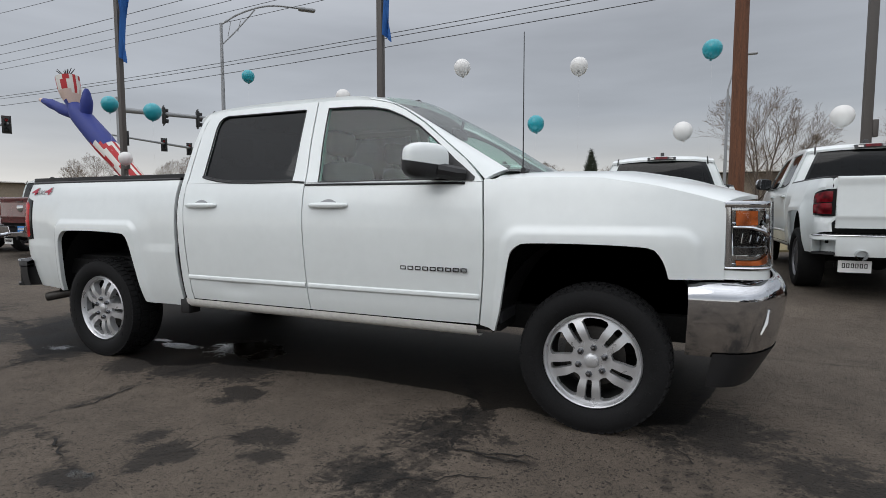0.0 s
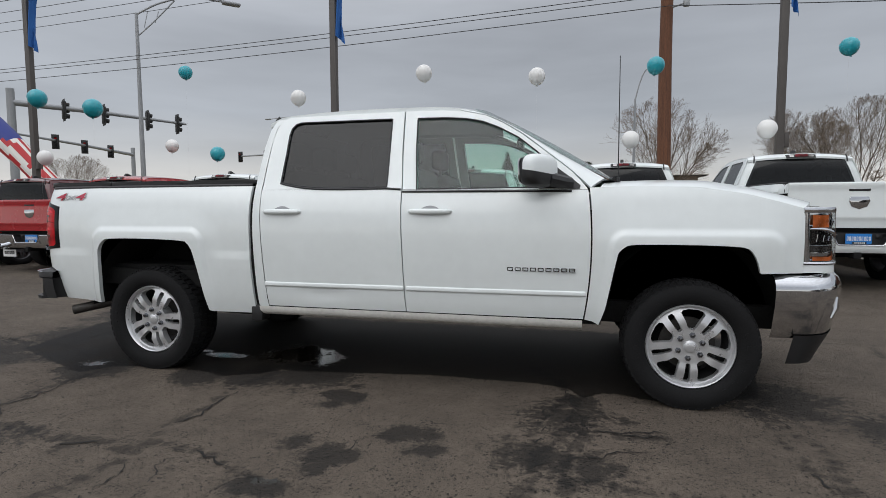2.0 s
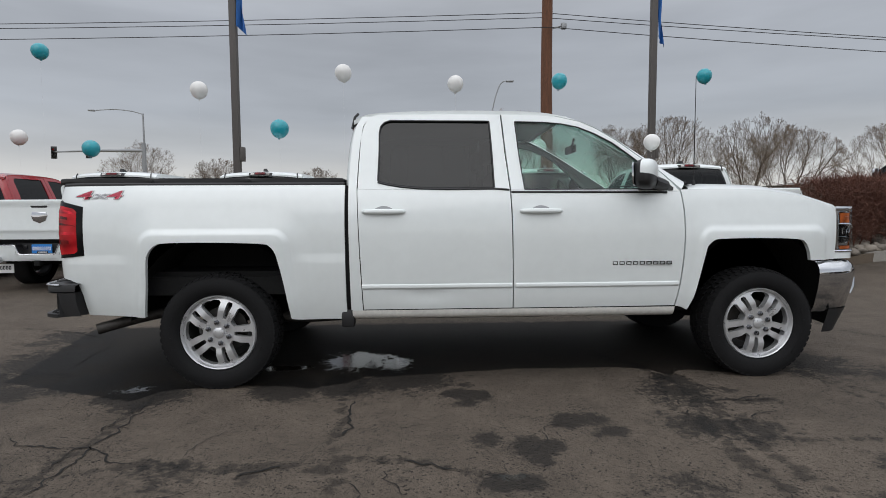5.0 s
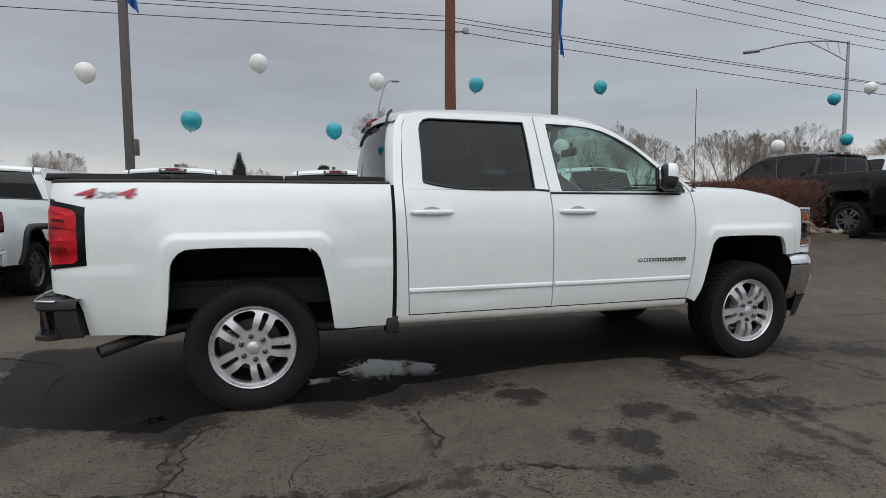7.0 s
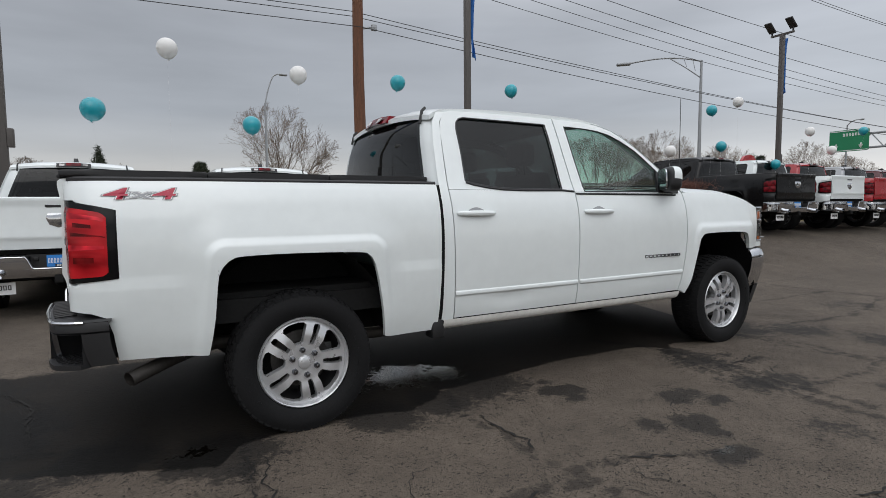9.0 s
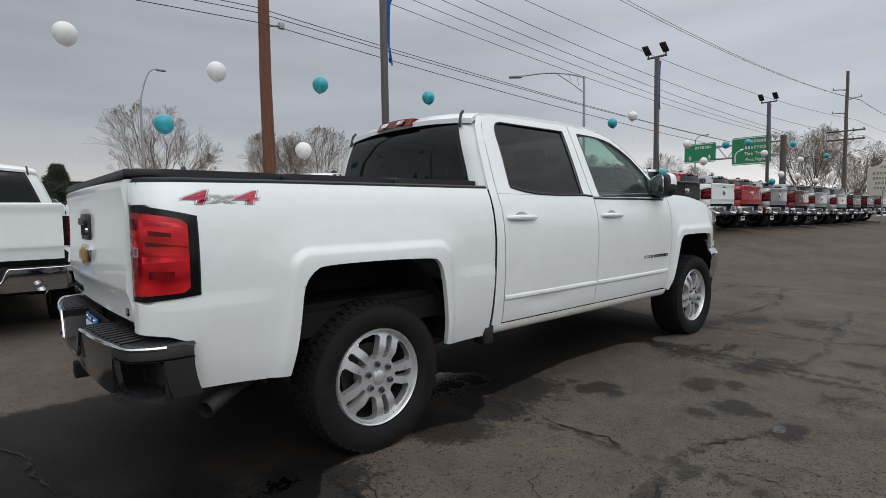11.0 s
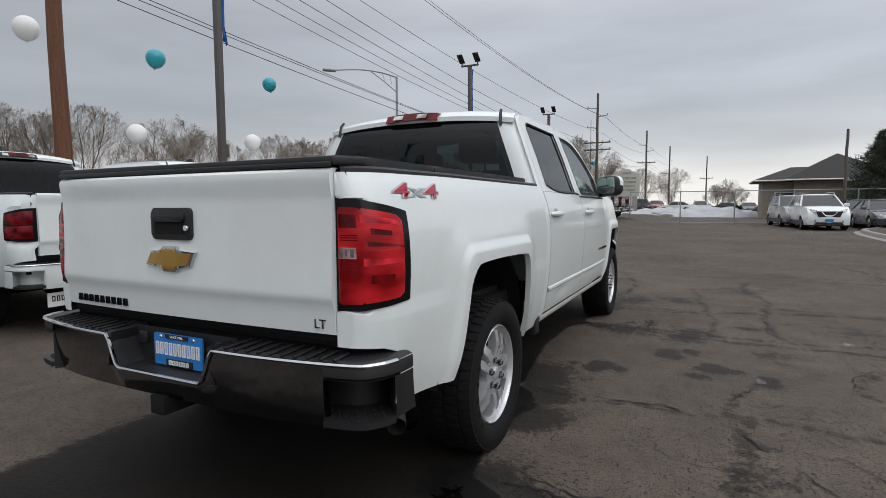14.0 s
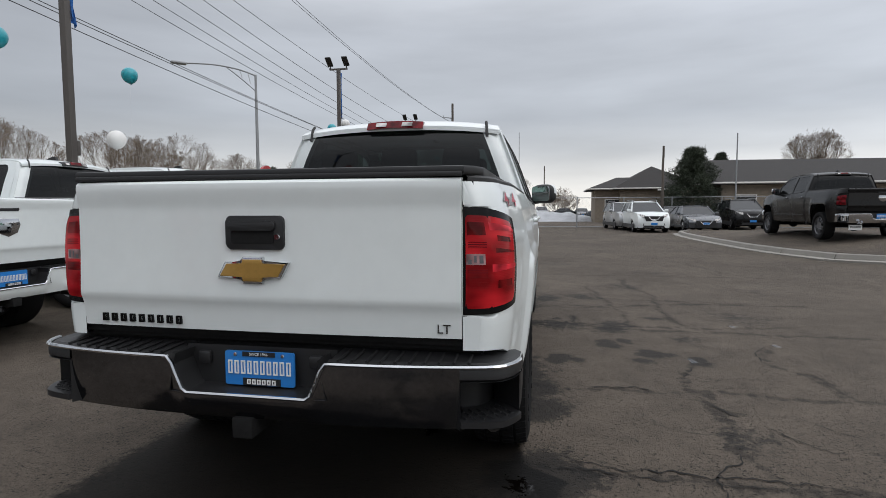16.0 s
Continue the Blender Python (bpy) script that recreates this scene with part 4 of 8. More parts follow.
            bm = bmesh.new()
            sheet(bm, lambda u, v: lens_at(0.76 + 0.225 * u, 0.475 + 0.115 * v, 0.0185), 6, 4)
            flange(bm, (0.02, -s * 0.012, 0))
            part("reversing_lens", bm, PINK_LENS, lamp)
            bm = bmesh.new()
            for u0, u1, v0, v1 in ((0.78, 0.82, 0.49, 0.575), (0.85, 0.88, 0.50, 0.57), (0.91, 0.96, 0.485, 0.53)):
                sheet(bm, lambda u, v: lens_at(u0 + (u1 - u0) * u, v0 + (v1 - v0) * v, 0.020), 2, 2)
            tagged(part("bulb_socket", bm, ALLOY_DARK, lamp), kind="stuff")
            # dark red patches on the lens, painted as the reflector's shaded steps
            bm = bmesh.new()
            for u0, u1, v0, v1, tip in ((0.02, 0.62, 0.605, 0.66, 0.3), (0.20, 0.58, 0.215, 0.305, 0.9), (0.74, 0.97, 0.79, 0.93, 0.95), (0.22, 0.56, 0.735, 0.80, 0.8), (0.74, 0.97, 0.33, 0.44, 0.9)):
                sheet(bm, lambda u, v: lens_at(u0 + (u1 - u0) * u, v0 + (v1 - v0) * (0.5 + (v - 0.5) * (tip + (1 - tip) * u)), 0.0172), 8, 3)
            tagged(part("shaded_step_patch", bm, SHADED_RED_LENS, lamp), kind="stuff")
            bm = bmesh.new()
            for v0 in (0.66, 0.685, 0.71, 0.385, 0.41):
                sheet(bm, lambda u, v: lens_at(0.74 + 0.22 * u, v0 + 0.010 * v, 0.0176), 5, 1)
            tagged(part("lens_rib", bm, DARK_RED_LENS, lamp), kind="stuff")
            # bright red patches, painted as light caught on the reflector's facets
            bm = bmesh.new()
            for u0, u1, v0, v1 in ((0.04, 0.70, 0.395, 0.48), (0.04, 0.70, 0.845, 0.93)):
                sheet(bm, lambda u, v: lens_at(u0 + (u1 - u0) * u, v0 + (v1 - v0) * (1 - (1 - v) * (0.55 + 0.45 * u)), 0.0172), 8, 2)
            tagged(part("lit_facet_patch", bm, LIT_RED_LENS, lamp), kind="stuff")
        else:
            for c, d in ((0.08, 0.48), (0.52, 0.92)):
                bm = bmesh.new()
                sheet(bm, lambda u, v: red_area(u, v, 0.12, 0.86, c, d, 0.02), 8, 4)
                flange(bm, (0.02, -s * 0.012, 0))
                part("red_lens", bm, DARK_RED_LENS if style["dark_lamp"] else RED_LENS, lamp)
        # door mirror
        bm = bmesh.new()
        mx, my, mz = 2.785, s * 1.015, 1.380
        sweep_c, sweep_s = math.cos(radians(35)), math.sin(radians(35))

        def shell(u, v):
            a, b = 2 * math.pi * u, math.pi * (v - 0.5)
            cx = math.copysign(abs(math.cos(b)) ** 0.55, math.cos(b))
            px = math.copysign(abs(math.cos(a)) ** 0.6, math.cos(a)) * cx
            pz = math.copysign(abs(math.sin(a)) ** 0.6, math.sin(a)) * cx
            py = math.copysign(abs(math.sin(b)) ** 0.7, math.sin(b))
            dx, dy = px * 0.062, py * 0.132
            return (mx + dx * sweep_c - dy * s * sweep_s, my + dx * s * sweep_s + dy * sweep_c, mz + pz * 0.098)
        sheet(bm, shell, 24, 14)
        bmesh.ops.remove_doubles(bm, verts=bm.verts[:], dist=0.0005)
        top = bmesh.ops.bisect_plane(bm, geom=bm.verts[:] + bm.edges[:] + bm.faces[:], plane_co=(mx, my, mz - 0.004), plane_no=(0.15, 0, 1), clear_inner=True)
        bmesh.ops.bisect_plane(bm, geom=bm.verts[:] + bm.edges[:] + bm.faces[:], plane_co=(mx - 0.012 * sweep_c, my - 0.012 * s * sweep_s, mz), plane_no=(sweep_c, s * sweep_s, 0), clear_inner=True)
        flange(bm, (0, 0, -0.004))
        mir = part("mirror_cap", bm, skin_mat if style["white_mirror"] else CHROME, t)
        bm = bmesh.new()
        sheet(bm, shell, 24, 14)
        bmesh.ops.remove_doubles(bm, verts=bm.verts[:], dist=0.0005)
        bmesh.ops.scale(bm, vec=(0.985, 0.985, 0.985), space=Matrix.Translation((-mx, -my, -mz)), verts=bm.verts[:])
        tube(bm, [(2.96, s * 0.90, 1.315), (2.92, s * 0.935, 1.318), (2.84, s * 0.985, 1.335)], [0.034, 0.040, 0.042], 10)
        part("mirror_base", bm, PLASTIC, mir, "black mirror base")
        bm = bmesh.new()
        prism(bm, rounded(my - 0.105, mz - 0.074, my + 0.105, mz + 0.076, 0.03), 0, mx - 0.066, mx - 0.056)
        bmesh.ops.rotate(bm, cent=(mx - 0.06, my, mz), matrix=Matrix.Rotation(radians(-3), 3, "Y"), verts=bm.verts[:])
        bmesh.ops.rotate(bm, cent=(mx, my, mz), matrix=Matrix.Rotation(s * radians(35), 3, "Z"), verts=bm.verts[:])
        part("mirror_glass", bm, MIRROR, mir)
        # black sail in the front corner of the window
        bm = bmesh.new()
        fill(bm, [[(2.775, 1.284), (2.815, 1.455), (2.86, 1.425), (2.945, 1.362), (3.020, 1.300), (3.015, 1.280)]], lambda x, z: (x, s * (half_width(x, z) + 0.007), z), 0.05)
        flange(bm, (0, -s * 0.02, 0))
        part("mirror_sail", bm, PLASTIC, t)
        # wheel housing
        for xc, r, deep in ((0.0, 0.56, 0.485), (AXLE, 0.545, 0.415)):
            bm = bmesh.new()
            sheet(bm, lambda u, v: (xc + r * math.cos(math.pi * (0.92 * u + 0.04)), s * (0.42 + (deep + 0.03 * max(0.0, math.sin(math.pi * (0.92 * u + 0.04)) - 0.5)) * v), HUB + 0.64 * math.sin(math.pi * (0.92 * u + 0.04))), 20, 2)
            sheet(bm, lambda u, v: (xc + r * v * math.cos(math.pi * (0.92 * u + 0.04)), s * 0.42, HUB + 0.64 * v * math.sin(math.pi * (0.92 * u + 0.04))), 20, 2)
            part("wheel_arch_liner", bm, LINER, t)
        wheel(t, 0.012, s * 0.962, s, -14 if s < 0 else 3, style)
        wheel(t, AXLE, s * 0.910, s, 4 if s < 0 else -4, style)
        # sill-end seal and bed gap
        bm = bmesh.new()
        sheet(bm, lambda u, v: (0.832 + 0.05 * v, s * (half_width(0.86, 0.46 + 0.86 * u) - 0.022), 0.46 + 0.86 * u), 14, 1)
        part("gap_seal", bm, LINER, t)
        bm = bmesh.new()
        box(bm, (0.80, min(s * 0.80, s * 0.905), 0.385), (0.885, max(s * 0.80, s * 0.905), 0.50), 0.012)
        part("sill_end", bm, PLASTIC, t)
        # frame rail
        bm = bmesh.new()
        box(bm, (-1.0, s * 0.50 - 0.04, 0.42), (4.2, s * 0.50 + 0.04, 0.56), 0.01)
        part("frame_rail", bm, LINER, t)
        # head lamp
        bm = bmesh.new()

        def front_corner(u, v, proud, za=0.855, zb=1.165):
            p = smooth_path([(4.228, 0.803), (4.30, 0.797), (4.365, 0.775), (4.415, 0.715), (4.442, 0.58)], 49)[round(u * 48)]
            z = za + (zb - za) * v
            return (p[0] + proud * (0.3 + 0.7 * u) - 0.03 * (z - 0.8), s * (p[1] + proud * (1 - u)), z)
        sheet(bm, lambda u, v: front_corner(u, v, -0.030 + 0.012 * math.sin(9 * v)), 12, 16)
        hl = part("head_lamp", bm, CHROME, t, "clear head lamp with amber markers in a bright surround")
        # bright surround: broad above and along the wing, narrow below
        bm = bmesh.new()
        sheet(bm, lambda u, v: front_corner(u, 0.905 + 0.10 * v, 0.008 - 0.004 * abs(2 * v - 1) ** 4), 12, 4)
        sheet(bm, lambda u, v: front_corner(0.085 * u, 0.01 + 0.90 * v, 0.007 - 0.004 * abs(2 * u - 1) ** 4), 4, 8)
        tube(bm, [front_corner(k / 12, 0.0, 0.002) for k in range(13)], 0.008, 6)
        tube(bm, [front_corner(1, k / 4, 0.002) for k in range(5)], 0.010, 6)
        part("lamp_surround", bm, CHROME, hl)
        bm = bmesh.new()
        tube(bm, [front_corner(0.10 + 0.90 * k / 12, 0.615 - 0.145 * step(0.15, 0.8, k / 12), -0.004) for k in range(13)], [0.007 + 0.005 * math.sin(math.pi * k / 12) for k in range(13)], 8)
        part("lamp_divider", bm, CHROME, hl)
        # dark bowl under the divider, with bright fins
        bm = bmesh.new()
        sheet(bm, lambda u, v: front_corner(0.12 + 0.86 * u, 0.335 + (0.265 - 0.145 * step(0.05, 0.75, u)) * v, -0.016), 12, 4)
        sheet(bm, lambda u, v: front_corner(0.60 + 0.26 * u, 0.615 + 0.245 * v, -0.016), 6, 3)
        part("dark_bezel", bm, LAMP_BLACK, hl)
        for k in range(5):
            bm = bmesh.new()
            tube(bm, [front_corner(0.20 + 0.11 * k, 0.38 + 0.012 * k, -0.012), front_corner(0.225 + 0.11 * k, 0.52 - 0.018 * k, -0.012)], 0.003, 5)
            part("lamp_fin", bm, CHROME, hl)
        bm = bmesh.new()
        sheet(bm, lambda u, v: front_corner(0.145 + 0.265 * u, 0.645 + 0.215 * v, -0.008), 6, 3)
        part("amber_lens", bm, AMBER_LENS, hl)
        bm = bmesh.new()
        sheet(bm, lambda u, v: front_corner(0.14 + 0.82 * u, 0.045 + (0.065 + 0.085 * step(0.25, 0.75, u)) * v + 0.045 * step(0.3, 0.9, u), -0.008), 12, 3)
        part("amber_lens", bm, AMBER_LENS, hl)
        bm = bmesh.new()
        sheet(bm, lambda u, v: front_corner(0.13 + 0.85 * u, 0.19 + 0.13 * v + 0.05 * u * (1 - v), -0.014), 10, 2)
        part("reflector", bm, DULL_CHROME, hl)
        bm = bmesh.new()
        c = Vector(front_corner(0.73, 0.735, -0.034))
        bmesh.ops.create_uvsphere(bm, u_segments=14, v_segments=8, radius=0.030, matrix=Matrix.Translation(c))
        part("projector", bm, MIRROR, hl)
        bm = bmesh.new()
        sheet(bm, lambda u, v: front_corner(u, v, 0.006), 12, 6)
        ln_ = part("lamp_glass", bm, CLEAR_GLASS, hl)
        ln_.visible_shadow = False
        bm = bmesh.new()
        sheet(bm, lambda u, v: front_corner(u, v, 0.0, 0.802, 0.846), 12, 2)
        flange(bm, (-0.02, 0, 0))
        part("lamp_filler", bm, skin_mat, t)
    # roof
    bm = bmesh.new()

    def roof(u, v):
        x, z = ROOF[round(u * 29)]
        ye = half_width(max(x, 0.95), z) - 0.004
        q = 2 * v - 1
        push = 0.055 * (1 - q * q)
        xx = x - (push if u < 0.15 else 0) * (1 - u / 0.15) + (0.06 * (1 - q * q) * max(u - 0.8, 0) / 0.2)
        return (xx, ye * q, z + 0.050 * (1 - abs(q) ** 2.6) - 0.012 * max(1 - u / 0.12, 0) * (1 - abs(q) ** 2.6))
    sheet(bm, roof, 29, 24)
    flange(bm, (0, 0, -0.03))
    part("roof", bm, skin_mat, t)
    # windscreen
    bm = bmesh.new()

    def screen(u, v):
        q = 2 * v - 1
        a = Vector((2.335 + 0.055 * (1 - q * q), q * 0.63, 1.818 + 0.045 * (1 - q * q)))
        b = Vector((3.155 + 0.13 * (1 - q * q), q * 0.752, 1.335 + 0.01 * (1 - q * q)))
        p = a.lerp(b, u)
        p.z += 0.02 * math.sin(math.pi * u)
        return p
    sheet(bm, screen, 12, 18)
    ws = part("windscreen", bm, CLEAR if hero else TINT, t)
    ws.visible_shadow = False
    # back glass, its surround and the panel under it
    bm = bmesh.new()

    def back(u, v, y_half=0.70):
        z = 1.30 + 0.475 * u
        q = 2 * v - 1
        x = float(np.interp(z, (1.30, 1.35, 1.60, 1.72, 1.80), (0.828, 0.829, 0.846, 0.868, 0.905))) - 0.035 * (1 - q * q)
        return (x, q * (half_width(0.95, z) - 0.125), z)
    sheet(bm, back, 12, 16)
    bg = part("back_glass", bm, TINT, t, "dark tinted back window")
    bg.visible_shadow = False
    bm = bmesh.new()
    sheet(bm, lambda u, v: (0.832 - 0.03 * (1 - (2 * v - 1) ** 2), (2 * v - 1) * 0.80, 0.5 + 0.82 * u), 2, 10)
    part("cab_back", bm, skin_mat, t)
    for s in (-1, 1):
        bm = bmesh.new()
        tube(bm, [(0.905, s * 0.63, 1.825), (0.88, s * 0.635, 1.80), (0.862, s * (half_width(0.95, 1.70) - 0.115), 1.72)], 0.010, 6)
        part("roof_seam", bm, PLASTIC, t)
    # third brake lamp
    bm = bmesh.new()
    sheet(bm, lambda u, v: (0.796 + 0.034 * v + 0.014 * (2 * u - 1) ** 2, (2 * u - 1) * 0.200, 1.788 + 0.052 * v - 0.008 * (2 * u - 1) ** 2), 16, 4)
    flange(bm, (0.05, 0, 0.0))
    third = part("high_brake_lamp", bm, DARK_RED_LENS if hero else PLASTIC, t)
    if not hero:
        bm = bmesh.new()
        sheet(bm, lambda u, v: (0.795 + 0.022 * v, (2 * u - 1) * 0.085, 1.800 + 0.040 * v), 3, 2)
        part("red_lens", bm, DARK_RED_LENS, third)
    for s in (-1, 1):
        bm = bmesh.new()
        sheet(bm, lambda u, v: (0.797 + 0.022 * v, s * ((0.055 if hero else 0.105) + (0.075 if hero else 0.06) * u), 1.798 + 0.030 * v), 3, 2)
        part("cargo_lamp_lens", bm, CLEAR_LENS, third)
    # bonnet
    bm = bmesh.new()

    def bonnet(u, v):
        q = 2 * v - 1
        x = 3.13 + 0.13 * (1 - q * q) * (1 - u) + (4.225 - 3.13 + 0.20 * (1 - abs(q) ** 2.2)) * u
        xe = min(3.10 + 1.125 * u, 4.225)
        ze = float(np.interp(xe, (3.10, 3.30, 3.64, 3.90, 4.10, 4.225), (1.285, 1.292, 1.285, 1.245, 1.195, 1.16)))
        crown = 0.052 - 0.012 * u
        dome = 0.016 * math.exp(-((abs(q) - 0.42) / 0.10) ** 2) * math.sin(math.pi * min(u * 1.1, 1)) * 0.6
        return (x, q * (half_width(xe, ze) - 0.002), ze + crown * (1 - abs(q) ** 5) ** 0.8 + dome)
    sheet(bm, bonnet, 26, 34)
    flange(bm, (0, 0, -0.02))
    part("bonnet", bm, skin_mat, t)
    bm = bmesh.new()
    sheet(bm, lambda u, v: (3.10 + 0.10 * u + 0.125 * (1 - (2 * v - 1) ** 2), (2 * v - 1) * 0.80, 1.325 + 0.006 * u), 2, 14)
    cowl = part("cowl", bm, PLASTIC, t)
    if hero:
        for y0 in (-0.55, 0.05):
            bm = bmesh.new()
            tube(bm, [(3.22, y0 - 0.1, 1.345), (3.20, y0 + 0.1, 1.355), (3.17, y0 + 0.5, 1.37)], [0.012, 0.009, 0.006], 6)
            part("wiper", bm, PLASTIC, cowl)
        bm = bmesh.new()
        tube(bm, [(3.24, -0.735, 1.32), (3.24, -0.735, 1.35), (3.24, -0.735, 1.352), (3.238, -0.735, 2.07)], [0.013, 0.010, 0.0035, 0.0022], 8)
        part("antenna", bm, PLASTIC, t, "thin black whip antenna")
        bm = bmesh.new()
        prism(bm, [(2.20, 1.868), (2.225, 1.915), (2.252, 1.918), (2.325, 1.862)], 1, -0.02, 0.02, 0.004)
        part("roof_fin", bm, PLASTIC, t)
    # grille
    bm = bmesh.new()
    sheet(bm, lambda u, v: (4.40 + 0.03 * (1 - (2 * v - 1) ** 2) - 0.02, (2 * v - 1) * 0.57, 0.80 + 0.37 * u), 4, 8)
    gr = part("grille", bm, PLASTIC, t)
    for z in (0.84, 0.93, 1.04, 1.13):
        bm = bmesh.new()
        tube(bm, [(4.41 + 0.035 * (1 - (2 * k / 8 - 1) ** 2), (2 * k / 8 - 1) * 0.57, z) for k in range(9)], 0.018, 6)
        part("grille_bar", bm, CHROME, gr)
    # front bumper
    bm = bmesh.new()
    plan = smooth_path([(4.088, -0.874), (4.20, -0.868), (4.32, -0.842), (4.43, -0.745), (4.53, -0.50), (4.565, 0), (4.53, 0.50), (4.43, 0.745), (4.32, 0.842), (4.20, 0.868), (4.088, 0.874)], 61)

    def bumper_front(u, v):
        x, y = plan[round(u * 60)]
        z = (0.43, 0.47, 0.60, 0.70, 0.735, 0.765, 0.785, 0.79)[round(v * 7)]
        inn = (0.125, 0.085, 0.022, 0.0, 0.010, 0.040, 0.085, 0.13)[round(v * 7)]
        return (4.0 + (x - 4.0) * (1 - inn * 0.75), y * (1 - inn * 0.55), z)
    sheet(bm, bumper_front, 60, 7)
    flange(bm, (-0.01, 0, 0))
    fb = part("front_bumper", bm, style["bumper"], t, "chrome front bumper" if hero else "")
    bm = bmesh.new()
    sheet(bm, lambda u, v: (4.04 + (plan[round(u * 54 + 3)][0] - 4.04) * (0.925 - 0.18 * v), plan[round(u * 54 + 3)][1] * (0.950 - 0.03 * v), 0.450 - 0.170 * v), 54, 4)
    part("valance", bm, PLASTIC, t)
    if hero:
        for s in (-1, 1):
            bm = bmesh.new()
            tube(bm, [(4.395, s * 0.755, 0.545), (4.418, s * 0.748, 0.60), (4.424, s * 0.747, 0.665)], [0.008, 0.017, 0.010], 8)
            part("fog_vent", bm, CHROME, fb)
    # tailgate
    bm = bmesh.new()
    GATE = smooth_path([(1.332, -1.005), (1.331, -1.030), (1.318, -1.043), (1.290, -1.043), (1.250, -1.037), (1.21, -1.034), (1.05, -1.037), (0.915, -1.044), (0.893, -1.044), (0.872, -1.036), (0.84, -1.029), (0.770, -1.022)], 44)

    def gate(u, v):
        z, x = GATE[round(u * 43)]
        q = 2 * v - 1
        return (x - 0.020 * (1 - q * q), q * 0.763, z)
    sheet(bm, gate, 43, 16)
    flange(bm, (0.03, 0, 0))
    tg = part("tailgate", bm, skin_mat, t)
    bm = bmesh.new()
    sheet(bm, lambda u, v: (-1.0, (2 * v - 1) * 0.80, 0.74 + 0.58 * u), 1, 1)
    part("gate_gap", bm, LINER, t)
    bm = bmesh.new()
    if hero:
        prism(bm, rounded(-0.122, 1.078, 0.108, 1.202, 0.02), 0, -1.066, -1.03, 0.006)
    else:
        prism(bm, rounded(-0.115, 1.218, 0.115, 1.262, 0.012), 0, -1.056, -1.03, 0.004)
    hd = part("tailgate_handle", bm, PLASTIC, tg, "black plastic tailgate handle")
    if hero:
        bm = bmesh.new()
        prism(bm, rounded(-0.085, 1.10, 0.085, 1.15, 0.012), 0, -1.069, -1.060)
        part("handle_pocket", bm, LINER, hd)
        bm = bmesh.new()
        prism(bm, rounded(-0.092, 1.148, 0.092, 1.182, 0.012), 0, -1.078, -1.060, 0.004)
        part("handle_lever", bm, VINYL, hd)
    if hero:
        bm = bmesh.new()
        lathe(bm, [(0.0, 0.0), (0.010, 0.0), (0.012, 0.004), (0.012, 0.010)], 12)
        lock = part("lock", bm, CHROME, hd)
        lock.matrix_basis = Matrix.Translation((-1.076, -0.10, 1.125)) @ Matrix.Rotation(-math.pi / 2, 4, "Z")
        bow = [(-0.143, -0.026), (-0.112, 0.030), (-0.042, 0.030), (-0.040, 0.050), (0.040, 0.050), (0.042, 0.030), (0.143, 0.030), (0.112, -0.028), (0.042, -0.028), (0.040, -0.050), (-0.040, -0.050), (-0.042, -0.028)]
        bm = bmesh.new()
        prism(bm, [(-y, z + 1.003) for y, z in bow], 0, -1.074, -1.045, 0.006)
        em = part("emblem", bm, CHROME, tg, "gold badge with a chrome rim")
        bm = bmesh.new()
        prism(bm, [(-y * 0.90, z * 0.80 + 1.003) for y, z in bow], 0, -1.079, -1.068, 0.002)
        part("emblem_face", bm, GOLD, em)
        bm = bmesh.new()
        bars(bm, 9, -0.188, 0.188, 0.031, -0.004, 0.006, 0.46)
        nb = tagged(part("name_badge", bm, LAMP_BLACK, tg), kind="stuff")
        nb.matrix_basis = Matrix.Translation((-1.041, 0.495, 0.805)) @ Matrix.Rotation(-math.pi / 2 - radians(2), 4, "Z")
        lettering("LT", 0.046, 0.003, DULL_CHROME, tg, Matrix.Translation((-1.030, -0.70, 0.803)) @ Matrix.Rotation(-math.pi / 2, 4, "Z") @ Matrix.Rotation(math.pi / 2, 4, "X"))
    else:
        bm = bmesh.new()
        prism(bm, [(-0.10, 1.155), (0.10, 1.155), (0.115, 1.10), (0.085, 1.03), (0.0, 0.995), (-0.085, 1.03), (-0.115, 1.10)], 0, -1.066, -1.045, 0.010)
        part("emblem", bm, CHROME, tg)
        bm = bmesh.new()
        bars(bm, 7, -0.13, 0.13, 0.030, -0.004, 0.010)
        nb = tagged(part("name_badge", bm, DULL_CHROME, tg), kind="stuff")
        nb.matrix_basis = Matrix.Translation((-1.026, 0.52, 0.90)) @ Matrix.Rotation(-math.pi / 2, 4, "Z")
    # bed rails and cover
    for s in (-1, 1):
        bm = bmesh.new()

        def cap(u, v):
            x = -1.008 + 1.843 * u
            out = half_width(x, 1.31) - 0.007
            y, z = ((out, 1.312), (out, 1.332), (out - 0.008, 1.340), (0.745, 1.340), (0.745, 1.312))[round(v * 4)]
            return (x, s * y, z)
        sheet(bm, cap, 120, 4)
        part("bed_rail_cap", bm, PLASTIC, t)
    bm = bmesh.new()
    box(bm, (-0.98, -0.78, 0.72), (0.82, 0.78, 0.75))
    part("bed_floor", bm, LINER, t)
